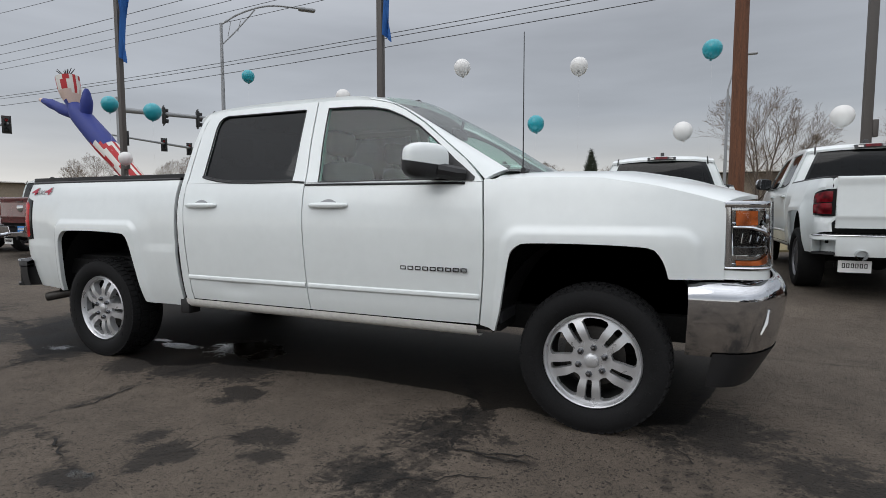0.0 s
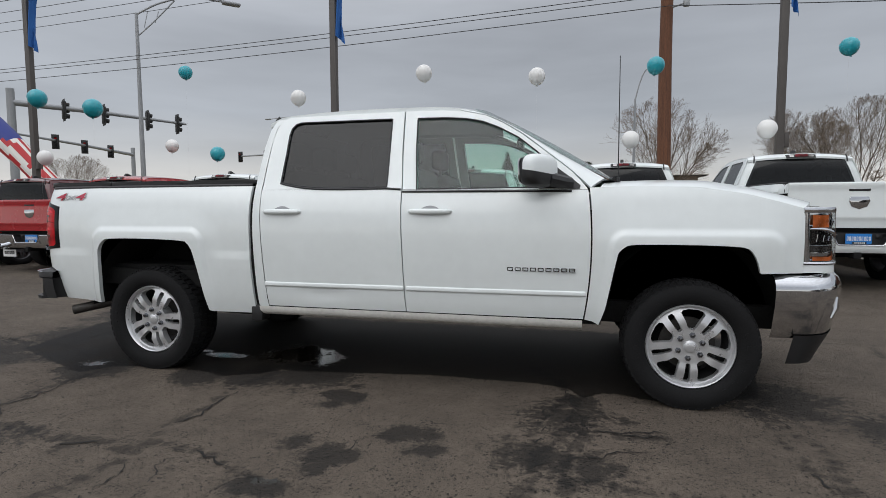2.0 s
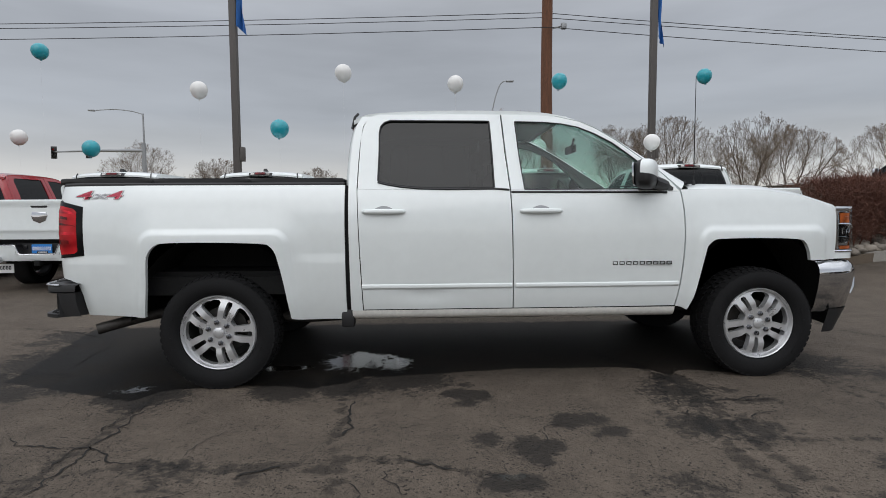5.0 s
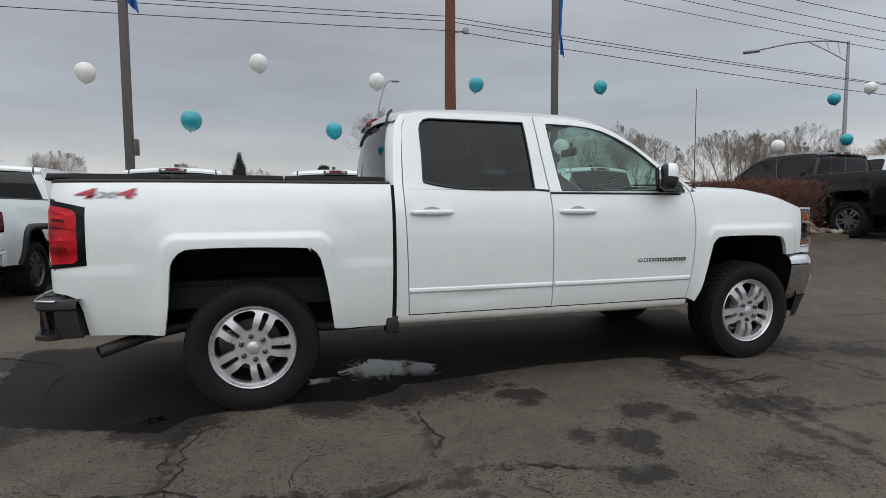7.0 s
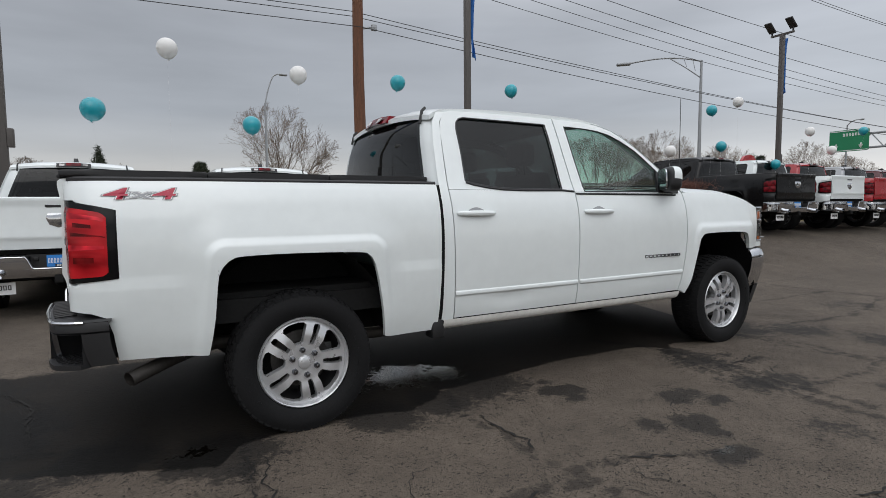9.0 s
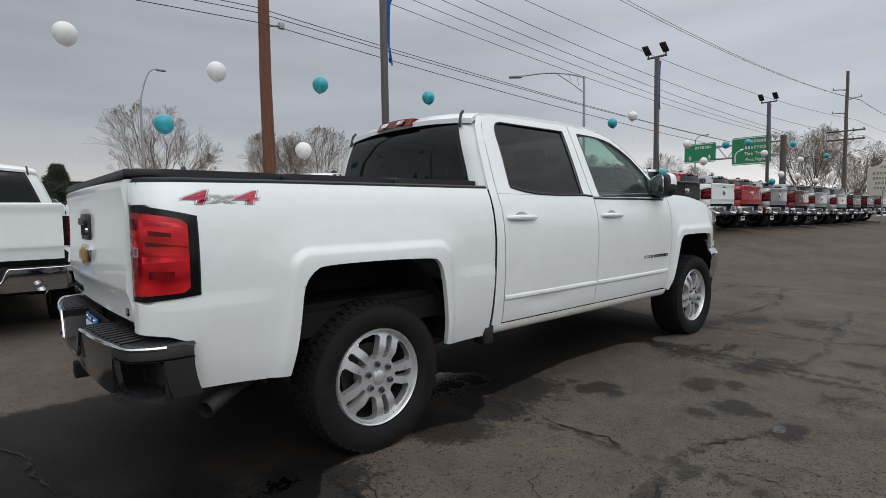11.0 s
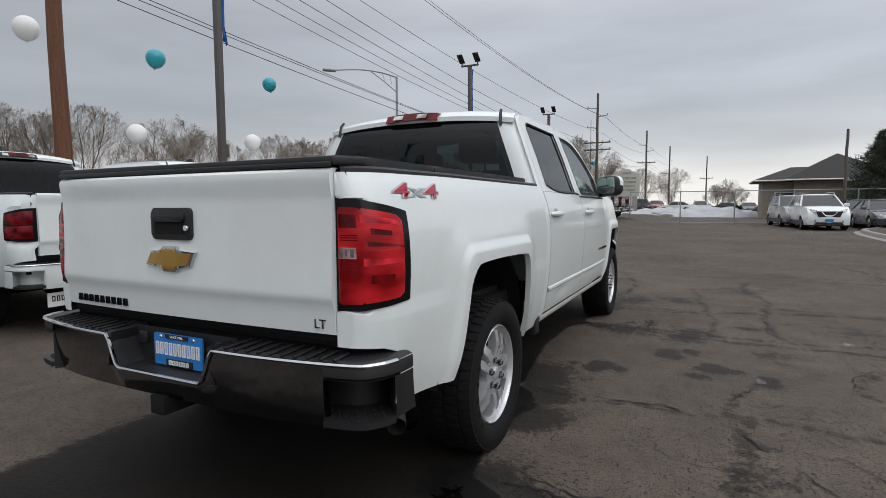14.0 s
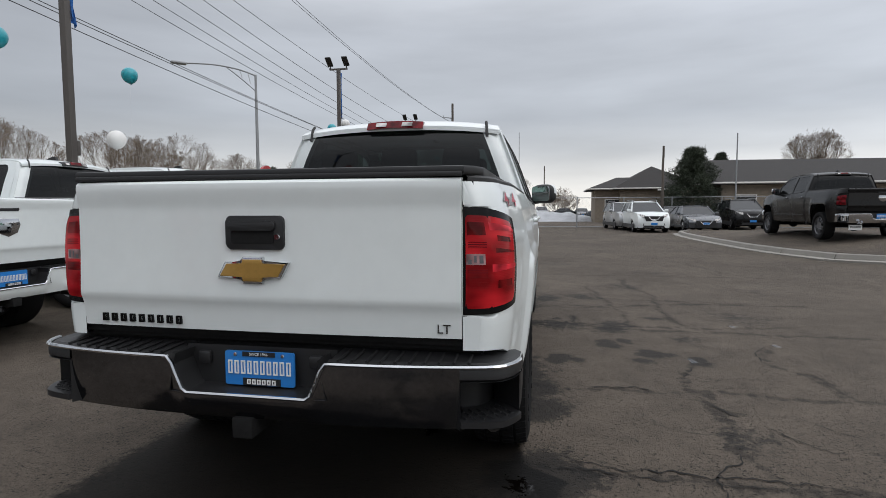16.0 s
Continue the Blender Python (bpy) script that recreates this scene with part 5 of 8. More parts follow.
    if hero:
        for k, (a, b) in enumerate(((-1.035, -0.42), (-0.415, 0.205), (0.21, 0.815))):
            bm = bmesh.new()
            edge = [(x, min(0.825, half_width(max(x, -1.012), 1.31) - 0.010)) for x in np.linspace(a, b, 14)]
            prism(bm, edge + [(x, -y) for x, y in edge[::-1]], 2, 1.341, 1.372, 0.008)
            sheet(bm, lambda u, v: (a + 0.012 + (b - a - 0.024) * u, (2 * v - 1) * 0.735, 1.3725 + 0.010 * math.sin(math.pi * u) * (1 - (2 * v - 1) ** 4)), 8, 12)
            part("cover_panel", bm, VINYL, t, "folding black vinyl bed cover panel")
        bm = bmesh.new()
        box(bm, (-1.045, -0.765, 1.335), (-1.03, 0.765, 1.352), 0.004)
        part("cover_lip", bm, PLASTIC, t)
    elif style["cover"]:
        bm = bmesh.new()
        box(bm, (-1.03, -0.85, 1.335), (0.81, 0.85, 1.375), 0.010)
        part("bed_cover", bm, VINYL, t)
    # rear bumper
    half = smooth_path([(-1.150, 0.0), (-1.148, 0.33), (-1.130, 0.60), (-1.085, 0.865), (-1.035, 0.932), (-0.96, 0.962), (-0.862, 0.968)], 60)
    top_z, low_z = 0.690, 0.468
    n_face = next(i for i, p in enumerate(half) if p[1] > 0.765)
    rear = [(x, -y) for x, y in half[n_face:0:-1]] + [tuple(p) for p in half[:n_face + 1]]

    def notch(y):
        k = 1 - min(max((abs(y) - 0.235) / 0.075, 0), 1)
        return k * k * (3 - 2 * k)
    bm = bmesh.new()
    cols = len(rear) - 1

    def rear_face(u, v):
        x, y = rear[round(u * cols)]
        top = top_z - 0.130 * notch(y)
        z = low_z + (top - low_z) * v
        return (x + 0.035 * (1 - v) ** 2 + 0.004 * v, y, z)
    sheet(bm, rear_face, cols, 7)
    flange(bm, (0.02, 0, 0))
    rb = part("rear_bumper", bm, style["bumper_rear"], t, "smoked chrome rear step bumper" if hero else "")
    bm = bmesh.new()
    edge = [(x, y, top_z + 0.003 - 0.130 * notch(y)) for x, y in [(x, -y) for x, y in half[54:0:-1]] + [tuple(p) for p in half[:55]]]
    tube(bm, edge, 0.0075, 6)
    part("bright_edge", bm, CHROME, rb)
    bm = bmesh.new()
    full = [(x, -y) for x, y in half[59:0:-1]] + [tuple(p) for p in half]
    nf = len(full) - 1

    def pad(u, v):
        x, y = full[round(u * nf)]
        n0 = notch(y)
        tx, ty = max(x, -0.975), math.copysign(min(abs(y), 0.83), y)
        return (x + 0.010 + (tx - x) * v, y * 0.992 + (ty - y) * v, top_z + 0.001 - 0.130 * n0 + (0.014 * v + 0.006 * math.sin(math.pi * min(v * 3, 1))) * (1 - n0))
    sheet(bm, pad, nf, 6)
    for s in (-1, 1):
        for k in range(10):
            y = s * (0.345 + 0.050 * k)
            xo = float(np.interp(abs(y), half[:, 1], half[:, 0]))
            tube(bm, [(xo + 0.020, y, top_z + 0.011), (-0.995, y, top_z + 0.017)], 0.0055, 5)
    part("step_pad", bm, PLASTIC, rb, "ribbed black step pad")
    bm = bmesh.new()
    sheet(bm, lambda u, v: (-1.030 - 0.115 * v, -0.305 + 0.61 * u, 0.566 - 0.004 * v), 6, 2)
    sheet(bm, lambda u, v: (-1.030, -0.305 + 0.61 * u, 0.562 + 0.150 * v), 6, 2)
    for s in (-1, 1):
        sheet(bm, lambda u, v: (-1.030 - 0.115 * u, s * (0.305 - 0.03 * v), 0.562 + 0.14 * v), 2, 2)
        box(bm, (-1.050, s * 0.225 - 0.026, 0.640), (-1.028, s * 0.225 + 0.026, 0.690), 0.010)
    part("plate_recess", bm, PLASTIC, rb)
    bm = bmesh.new()
    prism(bm, rounded(-0.150, 0.572, 0.128, 0.700, 0.008), 0, -1.062, -1.054)
    pl = part("licence_plate", bm, BLUE_PLATE, rb, "blue dealer plate")
    bm = bmesh.new()
    bars(bm, 10, -0.130, 0.130, 0.050, -0.002, 0.004, 0.35)
    lb = part("plate_marking", bm, WHITE_PLATE, pl)
    lb.matrix_basis = Matrix.Translation((-1.064, -0.011, 0.640)) @ Matrix.Rotation(-math.pi / 2, 4, "Z")
    bm = bmesh.new()
    prism(bm, [(-0.095, 0.574), (0.055, 0.574), (0.055, 0.600), (-0.095, 0.600)], 0, -1.066, -1.061)
    ft = part("plate_footer", bm, PLASTIC, pl)
    bm = bmesh.new()
    bars(bm, 6, -0.060, 0.060, 0.018, -0.002, 0.004, 0.3)
    fb_ = tagged(part("footer_marking", bm, WHITE_PLATE, pl), kind="stuff")
    fb_.matrix_basis = Matrix.Translation((-1.067, -0.020, 0.587)) @ Matrix.Rotation(-math.pi / 2, 4, "Z")
    if hero:
        bm = bmesh.new()
        prism(bm, [(-0.075, 0.682), (0.055, 0.682), (0.055, 0.699), (-0.075, 0.699)], 0, -1.066, -1.061)
        top_strip = part("plate_header", bm, PLASTIC, pl)
        lettering("SINCE 1946", 0.015, 0.0006, WHITE_PLATE, pl, Matrix.Translation((-1.0668, -0.010, 0.6905)) @ Matrix.Rotation(-math.pi / 2, 4, "Z") @ Matrix.Rotation(math.pi / 2, 4, "X"))
        for y_ in (-0.105, 0.085):
            bm = bmesh.new()
            lathe(bm, [(0.0, -0.004), (0.006, -0.003), (0.008, 0.0), (0.008, 0.006)], 8)
            part("plate_bolt", bm, CHROME, pl).matrix_basis = Matrix.Translation((-1.064, y_, 0.688)) @ Matrix.Rotation(-math.pi / 2, 4, "Z")
    for s in (-1, 1):
        # corner: a lip over a dark foot hold with a treaded step
        cn = along(half[n_face:], 25)
        inn = np.array([[p[0] + (0.12 if i < 17 else 0.12 * max(0, (20 - i) / 3)), max(p[1] - 0.10, 0.70)] for i, p in enumerate(cn)])

        def at(p, z):
            return (p[0], s * p[1], z)
        bm = bmesh.new()
        zs = (0.640, 0.650, 0.675, 0.690)
        sheet(bm, lambda u, v: at(cn[round(u * 24)] * (1 - (0.010, 0.0, 0.0, 0.004)[round(v * 3)]), zs[round(v * 3)]), 24, 3)
        sheet(bm, lambda u, v: at(cn[round(u * 19)] + (inn[round(u * 19)] - cn[round(u * 19)]) * v, 0.641), 19, 1)
        sheet(bm, lambda u, v: at(inn[round(u * 19)], 0.49 + 0.151 * v), 19, 2)
        sheet(bm, lambda u, v: at(cn[17 + round(u * 7)] + np.array([0.030, -0.008]) * (1 - v) ** 2, 0.492 + 0.150 * v), 7, 4)
        sheet(bm, lambda u, v: at(cn[17] + (inn[17] - cn[17]) * u, 0.492 + 0.150 * v), 2, 2)
        sheet(bm, lambda u, v: at(cn[0] + (inn[0] - cn[0]) * u, 0.475 + 0.166 * v), 2, 2)
        part("bumper_end", bm, PLASTIC if hero else style["bumper_rear"], rb)
        bm = bmesh.new()
        lo_, hi_ = 0.486, 0.508
        outer_ = [cn[i] * 1.008 for i in range(18)]
        ring = [bm.verts.new(at(p, z)) for z in (lo_, hi_) for p in outer_ + [inn[17], inn[8], inn[0]]]
        nr = len(ring) // 2
        bm.faces.new(ring[nr:])
        bm.faces.new(ring[:nr][::-1])
        for i in range(nr):
            bm.faces.new((ring[i], ring[(i + 1) % nr], ring[nr + (i + 1) % nr], ring[nr + i]))
        for i in range(2, 16, 2):
            a_, b_ = cn[i], inn[i]
            for q in (0.10, 0.34, 0.58):
                tube(bm, [at(a_ + (b_ - a_) * q, hi_ + 0.002), at(a_ + (b_ - a_) * (q + 0.16), hi_ + 0.002)], 0.004, 4)
        part("corner_step", bm, VINYL, rb, "treaded black foot step")
    # hitch, exhaust, axles, spare, underbody
    bm = bmesh.new()
    box(bm, (-1.14, -0.02, 0.40), (-0.9, 0.06, 0.475), 0.006)
    box(bm, (-1.0, -0.45, 0.44), (-0.93, 0.45, 0.50), 0.008)
    hitch = part("tow_hitch", bm, LINER, t)
    bm = bmesh.new()
    tube(bm, smooth_path([(0.9, -0.62, 0.42), (0.45, -0.60, 0.40), (-0.30, -0.62, 0.46), (-0.55, -0.70, 0.44), (-0.80, -0.86, 0.385)], 16), 0.036, 12, False)
    part("exhaust_pipe", bm, LINER if not hero else EXHAUST, t)
    for x in (0.0, AXLE):
        bm = bmesh.new()
        tube(bm, [(x, -0.75, HUB), (x, 0.75, HUB)], 0.045, 10)
        bmesh.ops.create_uvsphere(bm, u_segments=14, v_segments=8, radius=0.14, matrix=Matrix.Translation((x, 0.1, HUB)))
        part("axle", bm, LINER, t)
    bm = bmesh.new()
    box(bm, (0.85, -0.83, 0.46), (3.15, 0.83, 0.50))
    box(bm, (-0.95, -0.83, 0.60), (0.83, 0.83, 0.72))
    box(bm, (1.2, -0.45, 0.34), (2.3, 0.40, 0.46), 0.04)
    box(bm, (3.05, -0.42, 0.45), (4.25, 0.42, 1.15))
    part("underbody", bm, LINER, t)
    # cab interior
    bm = bmesh.new()
    box(bm, (0.86, -0.80, 0.50), (3.15, 0.80, 0.56))
    part("cab_floor", bm, DASH, t)
    bm = bmesh.new()
    sheet(bm, lambda u, v: (2.72 + 0.45 * u, (2 * v - 1) * 0.80, 0.85 + 0.455 * math.sin(math.pi / 2 * min(u * 1.8, 1))), 8, 4)
    box(bm, (2.74, -0.80, 0.6), (2.82, 0.80, 1.0), 0.02)
    dash = part("dashboard", bm, DASH, t)
    bm = bmesh.new()
    c = Vector((2.66, 0.40, 1.235))
    ring = [c + Vector((-0.07 * math.sin(a), 0.19 * math.cos(a), 0.18 * math.sin(a))) for a in np.linspace(0, 2 * math.pi, 25)]
    tube(bm, ring, 0.015, 8, False)
    tube(bm, [c, c + Vector((0.2, 0, -0.05))], 0.035, 8)
    for a in (0, math.pi, -math.pi / 2):
        tube(bm, [c, c + Vector((-0.07 * math.sin(a), 0.19 * math.cos(a), 0.18 * math.sin(a)))], 0.014, 6)
    part("steering_wheel", bm, DASH, dash)
    bm = bmesh.new()
    tube(bm, [(2.60, 0.0, 1.74), (2.585, 0.0, 1.67)], 0.01, 6)
    box(bm, (2.555, -0.12, 1.615), (2.59, 0.12, 1.68), 0.012)
    part("inside_mirror", bm, PLASTIC, t)
    for x, ys in ((2.05, (-0.40, 0.40)), (1.15, (-0.45, 0.0, 0.45))):
        for y in ys:
            bm = bmesh.new()
            box(bm, (x, y - 0.25, 0.75), (x + 0.48, y + 0.25, 0.90), 0.05, 3)
            box(bm, (-0.09, y - 0.24, 0.0), (0.05, y + 0.24, 0.62), 0.05, 3, m=Matrix.Translation((x, 0, 0.84)) @ Matrix.Rotation(radians(-14), 4, "Y"))
            st = part("seat", bm, SEAT, t)
            bm = bmesh.new()
            box(bm, (x - 0.27, y - 0.13, 1.49), (x - 0.16, y + 0.13, 1.66), 0.04, 3)
            tube(bm, [(x - 0.20, y - 0.05, 1.40), (x - 0.21, y - 0.05, 1.52)], 0.008, 6)
            tube(bm, [(x - 0.20, y + 0.05, 1.40), (x - 0.21, y + 0.05, 1.52)], 0.008, 6)
            part("head_rest", bm, SEAT, st)
    if style.get("flare"):
        for s in (-1, 1):
            for arch_ in (REAR_ARCH, FRONT_ARCH):
                bm = bmesh.new()
                tube(bm, [(x, s * (half_width(x, z) + 0.012), z) for x, z in along(arch_, 30)], 0.045, 8)
                part("arch_flare", bm, PLASTIC, t, "black arch flare")
    if style["near"] and not hero:
        bm = bmesh.new()
        prism(bm, [(1.10, 1.875), (1.13, 1.925), (1.17, 1.930), (1.30, 1.878)], 1, -0.025, 0.025, 0.006)
        part("roof_fin", bm, PLASTIC, t)
    # side badges
    if hero:
        for s in (-1, 1):
            bm = bmesh.new()
            bars(bm, 9, -0.205, 0.205, 0.022, -0.003, 0.005, 0.24)
            nb = tagged(part("name_badge", bm, DULL_CHROME, t), kind="stuff")
            wy = half_width(2.80, 0.80)
            nb.matrix_basis = Matrix.Translation((2.797, s * (wy + 0.003), 0.80)) @ (Matrix.Identity(4) if s < 0 else Matrix.Rotation(math.pi, 4, "Z"))
            face = Matrix.Rotation(math.pi / 2, 4, "X") if s < 0 else Matrix.Rotation(math.pi, 4, "Z") @ Matrix.Rotation(math.pi / 2, 4, "X")
            slant = Matrix(((2.7, 0.45, 0, 0), (0, 1.02, 0, 0), (0, 0, 1, 0), (0, 0, 0, 1)))
            for word, dx, size in (("4", -0.098, 0.074), ("x", 0.004, 0.058), ("4", 0.098, 0.074)):
                red = word == "4"
                for mat_, bold, off in ((GREY_DECAL, 0.0040, 0.0), (WHITE_PLATE, 0.0024, 0.0012), (RED_DECAL if red else GREY_DECAL, 0.0010, 0.0024)):
                    dc = lettering(word, size, 0.0, mat_, t, Matrix.Identity(4), "decal", "red numeral decal with a grey outline" if mat_ is RED_DECAL else "", bold)
                    place = Matrix.Translation((-0.712 + (dx if s < 0 else -dx), 0, 1.258)) @ face @ slant
                    for vert in dc.data.vertices:
                        p = place @ vert.co
                        vert.co = (p.x, s * (half_width(p.x, p.z) + 0.003 + off), p.z)
    elif style["near"]:
        bm = bmesh.new()
        prism(bm, [(0.42, 0.29), (0.72, 0.29), (0.72, 0.42), (0.42, 0.42)], 0, -1.02, -1.012)
        hp = part("dealer_plate", bm, WHITE_PLATE, t)
        bm = bmesh.new()
        bars(bm, 6, -0.12, 0.12, 0.05, -0.002, 0.004, 0.3)
        hb = part("plate_marking", bm, PLASTIC, hp)
        hb.matrix_basis = Matrix.Translation((-1.022, 0.57, 0.365)) @ Matrix.Rotation(-math.pi / 2, 4, "Z")
        for y in (-0.55, 0.55):
            bm = bmesh.new()
            tube(bm, [(-1.05, y, 0.50), (-1.20, y, 0.49)], [0.05, 0.052], 12, False)
            part("exhaust_tip", bm, CHROME, t)
    return t


EXHAUST = surface("sooty_exhaust_steel", (0.06, 0.055, 0.05), 0.6, metal=0.6, vary=0.3, scale=12, bump=0.1)
CLEAR_GLASS = glass("clear_lamp_glass", (0.92, 0.93, 0.93))
MIRROR = surface("mirror_glass", (0.45, 0.47, 0.49), 0.03, metal=1.0, vary=0.02, bump=0.0, rough_vary=0.01)
HERO = dict(hero=True, near=True, paint=WHITE, rim=ALLOY, bumper=CHROME, bumper_rear=DULL_CHROME, lamp=(0.862, 1.232), dark_lamp=False, white_mirror=True, cover=True)

# ---------- the truck on show ----------
hero = pickup("pickup_truck", "white crew-cab pickup, chrome bumper, black bed cover", HERO)
hero.matrix_basis = Matrix.Translation((0, -0.015, 0))


# ---------- materials of the surroundings ----------
GALV = surface("galvanised_steel", (0.30, 0.31, 0.32), 0.55, metal=0.5, vary=0.15, scale=3, fine=40, bump=0.05)
BRONZE = surface("bronze_pole_paint", (0.075, 0.066, 0.060), 0.6, vary=0.12, scale=3, fine=60, bump=0.08)
WOOD = surface("weathered_pole_wood", (0.13, 0.055, 0.029), 0.85, vary=0.6, scale=3, fine=26, bump=0.7, depth=0.02, stretch=(6, 6, 0.4))
OLD_WOOD = surface("grey_pole_wood", (0.10, 0.085, 0.072), 0.9, vary=0.35, scale=3, fine=26, bump=0.6, depth=0.02, stretch=(6, 6, 0.4))
WIRE = surface("cable_black", (0.02, 0.02, 0.022), 0.6, vary=0.1, bump=0.0)
TEAL = surface("teal_latex", (0.012, 0.30, 0.36), 0.32, vary=0.06, scale=3, bump=0.0, coat=0.3, spec=0.5)
WHITE_LATEX = surface("white_latex", (0.72, 0.71, 0.69), 0.42, vary=0.05, scale=3, bump=0.0, coat=0.2)
BLUE_CLOTH = surface("blue_banner_cloth", (0.012, 0.10, 0.34), 0.75, vary=0.15, scale=3, fine=160, bump=0.2)
SIGN_GREEN = surface("green_road_sign", (0.010, 0.20, 0.085), 0.5, vary=0.08, scale=2, bump=0.02)
SIGNAL = surface("signal_black", (0.018, 0.018, 0.018), 0.6, vary=0.15, bump=0.05)
RED_LIGHT = lens("red_signal_lens", (0.45, 0.02, 0.02))
BARK = surface("grey_bark", (0.120, 0.096, 0.078), 0.95, vary=0.3, scale=4, fine=40, bump=0.5, depth=0.02)
TWIG = surface("winter_twigs", (0.19, 0.148, 0.115), 0.95, vary=0.3, scale=1.5, bump=0.0)
NEEDLE = surface("pine_needles", (0.036, 0.046, 0.028), 0.85, vary=0.45, scale=1.2, fine=9, bump=0.0)
HEDGE = surface("brown_hedge_twigs", (0.115, 0.048, 0.032), 0.95, vary=0.45, scale=2.5, fine=20, bump=0.0)
STONE = surface("river_stone", (0.25, 0.22, 0.185), 0.8, vary=0.35, scale=3, fine=30, bump=0.4, depth=0.02, per_object=0.3)
CONCRETE = surface("worn_concrete", (0.26, 0.245, 0.22), 0.88, vary=0.22, scale=2, fine=50, bump=0.3, depth=0.006)
SNOW = surface("old_snow", (0.42, 0.43, 0.45), 0.8, vary=0.35, scale=1.2, fine=12, bump=0.6, depth=0.05)
DEAD_GRASS = surface("winter_grass", (0.20, 0.165, 0.085), 0.95, vary=0.35, scale=1.5, fine=40, bump=0.6, depth=0.03)
ROAD = surface("street_asphalt", (0.075, 0.073, 0.070), 0.85, vary=0.2, scale=0.6, fine=60, bump=0.2)
TAN_WALL = surface("tan_block_wall", (0.40, 0.32, 0.22), 0.9, vary=0.1, scale=1.5, fine=30, bump=0.2)
STUCCO = surface("brown_stone_veneer", (0.27, 0.225, 0.175), 0.9, vary=0.35, scale=4.5, fine=40, bump=0.25)
SHINGLE = surface("dark_shingles", (0.031, 0.028, 0.027), 0.9, vary=0.3, scale=2, fine=18, bump=0.5, depth=0.02, stretch=(1, 1, 3))
TRIM = surface("white_trim_paint", (0.66, 0.64, 0.60), 0.6, vary=0.06, bump=0.05)
DARK_PANE = surface("dark_window_pane", (0.02, 0.023, 0.026), 0.12, vary=0.2, scale=2, bump=0.0)
SIGN_STONE = surface("cream_sign_panel", (0.50, 0.50, 0.43), 0.8, vary=0.08, scale=2, bump=0.1)
RED_CLOTH = surface("red_nylon", (0.42, 0.015, 0.02), 0.6, vary=0.08, bump=0.05)
BLUE_CLOTH2 = surface("blue_nylon", (0.015, 0.03, 0.20), 0.6, vary=0.1, bump=0.05)
PALE_CLOTH = surface("pale_nylon", (0.55, 0.42, 0.36), 0.6, vary=0.1, bump=0.05)

# ---------- street, verge and kerbs ----------


def lay(name, label, category, material, x0, x1, y0, y1, dz, nx=60, ny=8):
    bm = bmesh.new()
    sheet(bm, lambda u, v: (x0 + (x1 - x0) * u, y0 + (y1 - y0) * v, rise(x0 + (x1 - x0) * u, y0 + (y1 - y0) * v) + dz), nx, ny)
    flange(bm, (0, 0, -dz - 0.05))
    return tagged(part(name, bm, material), label, category, kind="structure")


lay("verge", "strip of dry winter grass beside the street", "grass", DEAD_GRASS, -150, 260, 10.2, 14.6, 0.05)
lay("road", "grey asphalt street behind the lot", "road", ROAD, -380, 400, 15.2, 28.5, 0.012)
lay("verge_far", "dry winter grass across the street", "grass", DEAD_GRASS, -300, 350, 29.2, 44.0, 0.03)
lay("verge_end", "dry grass at the end of the lot", "grass", DEAD_GRASS, 50.0, 75.0, 4.5, 10.2, 0.04, 20, 6)


def kerb(name, pts, label):
    """A concrete kerb of cast lengths along a line."""
    p = along(pts, max(2, int(sum(math.dist(a, b) for a, b in zip(pts, pts[1:])) / 1.8)))
    root = thing(name, label, "kerb", kind="structure")
    for k, (a, b) in enumerate(zip(p, p[1:])):
        d = np.array(b) - np.array(a)
        n = np.array([-d[1], d[0]]) / np.linalg.norm(d)
        bm = bmesh.new()
        za, zb = rise(*a), rise(*b)
        ring = []
        for q, z in ((a + d * 0.004, za), (b - d * 0.004, zb)):
            ring.append([bm.verts.new((q[0] + n[0] * o, q[1] + n[1] * o, z + h)) for o, h in
                         ((-0.30, -0.05), (-0.30, 0.012), (-0.06, 0.025), (-0.02, 0.13), (0.01, 0.15), (0.14, 0.15), (0.15, -0.05))])
        for i in range(7):
            bm.faces.new((ring[0][i], ring[0][(i + 1) % 7], ring[1][(i + 1) % 7], ring[1][i]))
        bm.faces.new(ring[0][::-1])
        bm.faces.new(ring[1])
        part("kerb_stone", bm, CONCRETE, root)
    return root


KERB_LINE = [(9.2, -8.5), (10.0, -8.0), (10.9, -7.68), (12.0, -7.42), (15.0, -7.12), (20.0, -7.02), (23.0, -7.1), (25.5, -7.4), (27.5, -8.4)]
kerb("kerb_south", KERB_LINE[::-1], "pale concrete kerb along the raised parking edge")
kerb("kerb_island", [(7.5, 9.0), (7.5, 5.2), (7.62, 4.4), (8.1, 3.85), (9.0, 3.7), (10.2, 3.7), (10.85, 4.0), (11.1, 4.6), (11.15, 9.0)][::-1], "concrete kerb round a planted island")
bm = bmesh.new()


def raised(u, v):
    x = 9.3 + 18.1 * u
    y = float(np.interp(x, [p[0] for p in KERB_LINE], [p[1] for p in KERB_LINE])) - 0.152
    y += (-16.0 - y) * v
    return (x, y, rise(x, y) + 0.146 - 0.016 * min(v * 6, 1))


sheet(bm, raised, 48, 14)
flange(bm, (0, 0, -0.20))
tagged(part("raised_lot", bm, ASPHALT), "raised asphalt parking beyond the kerb", "pavement", kind="structure")

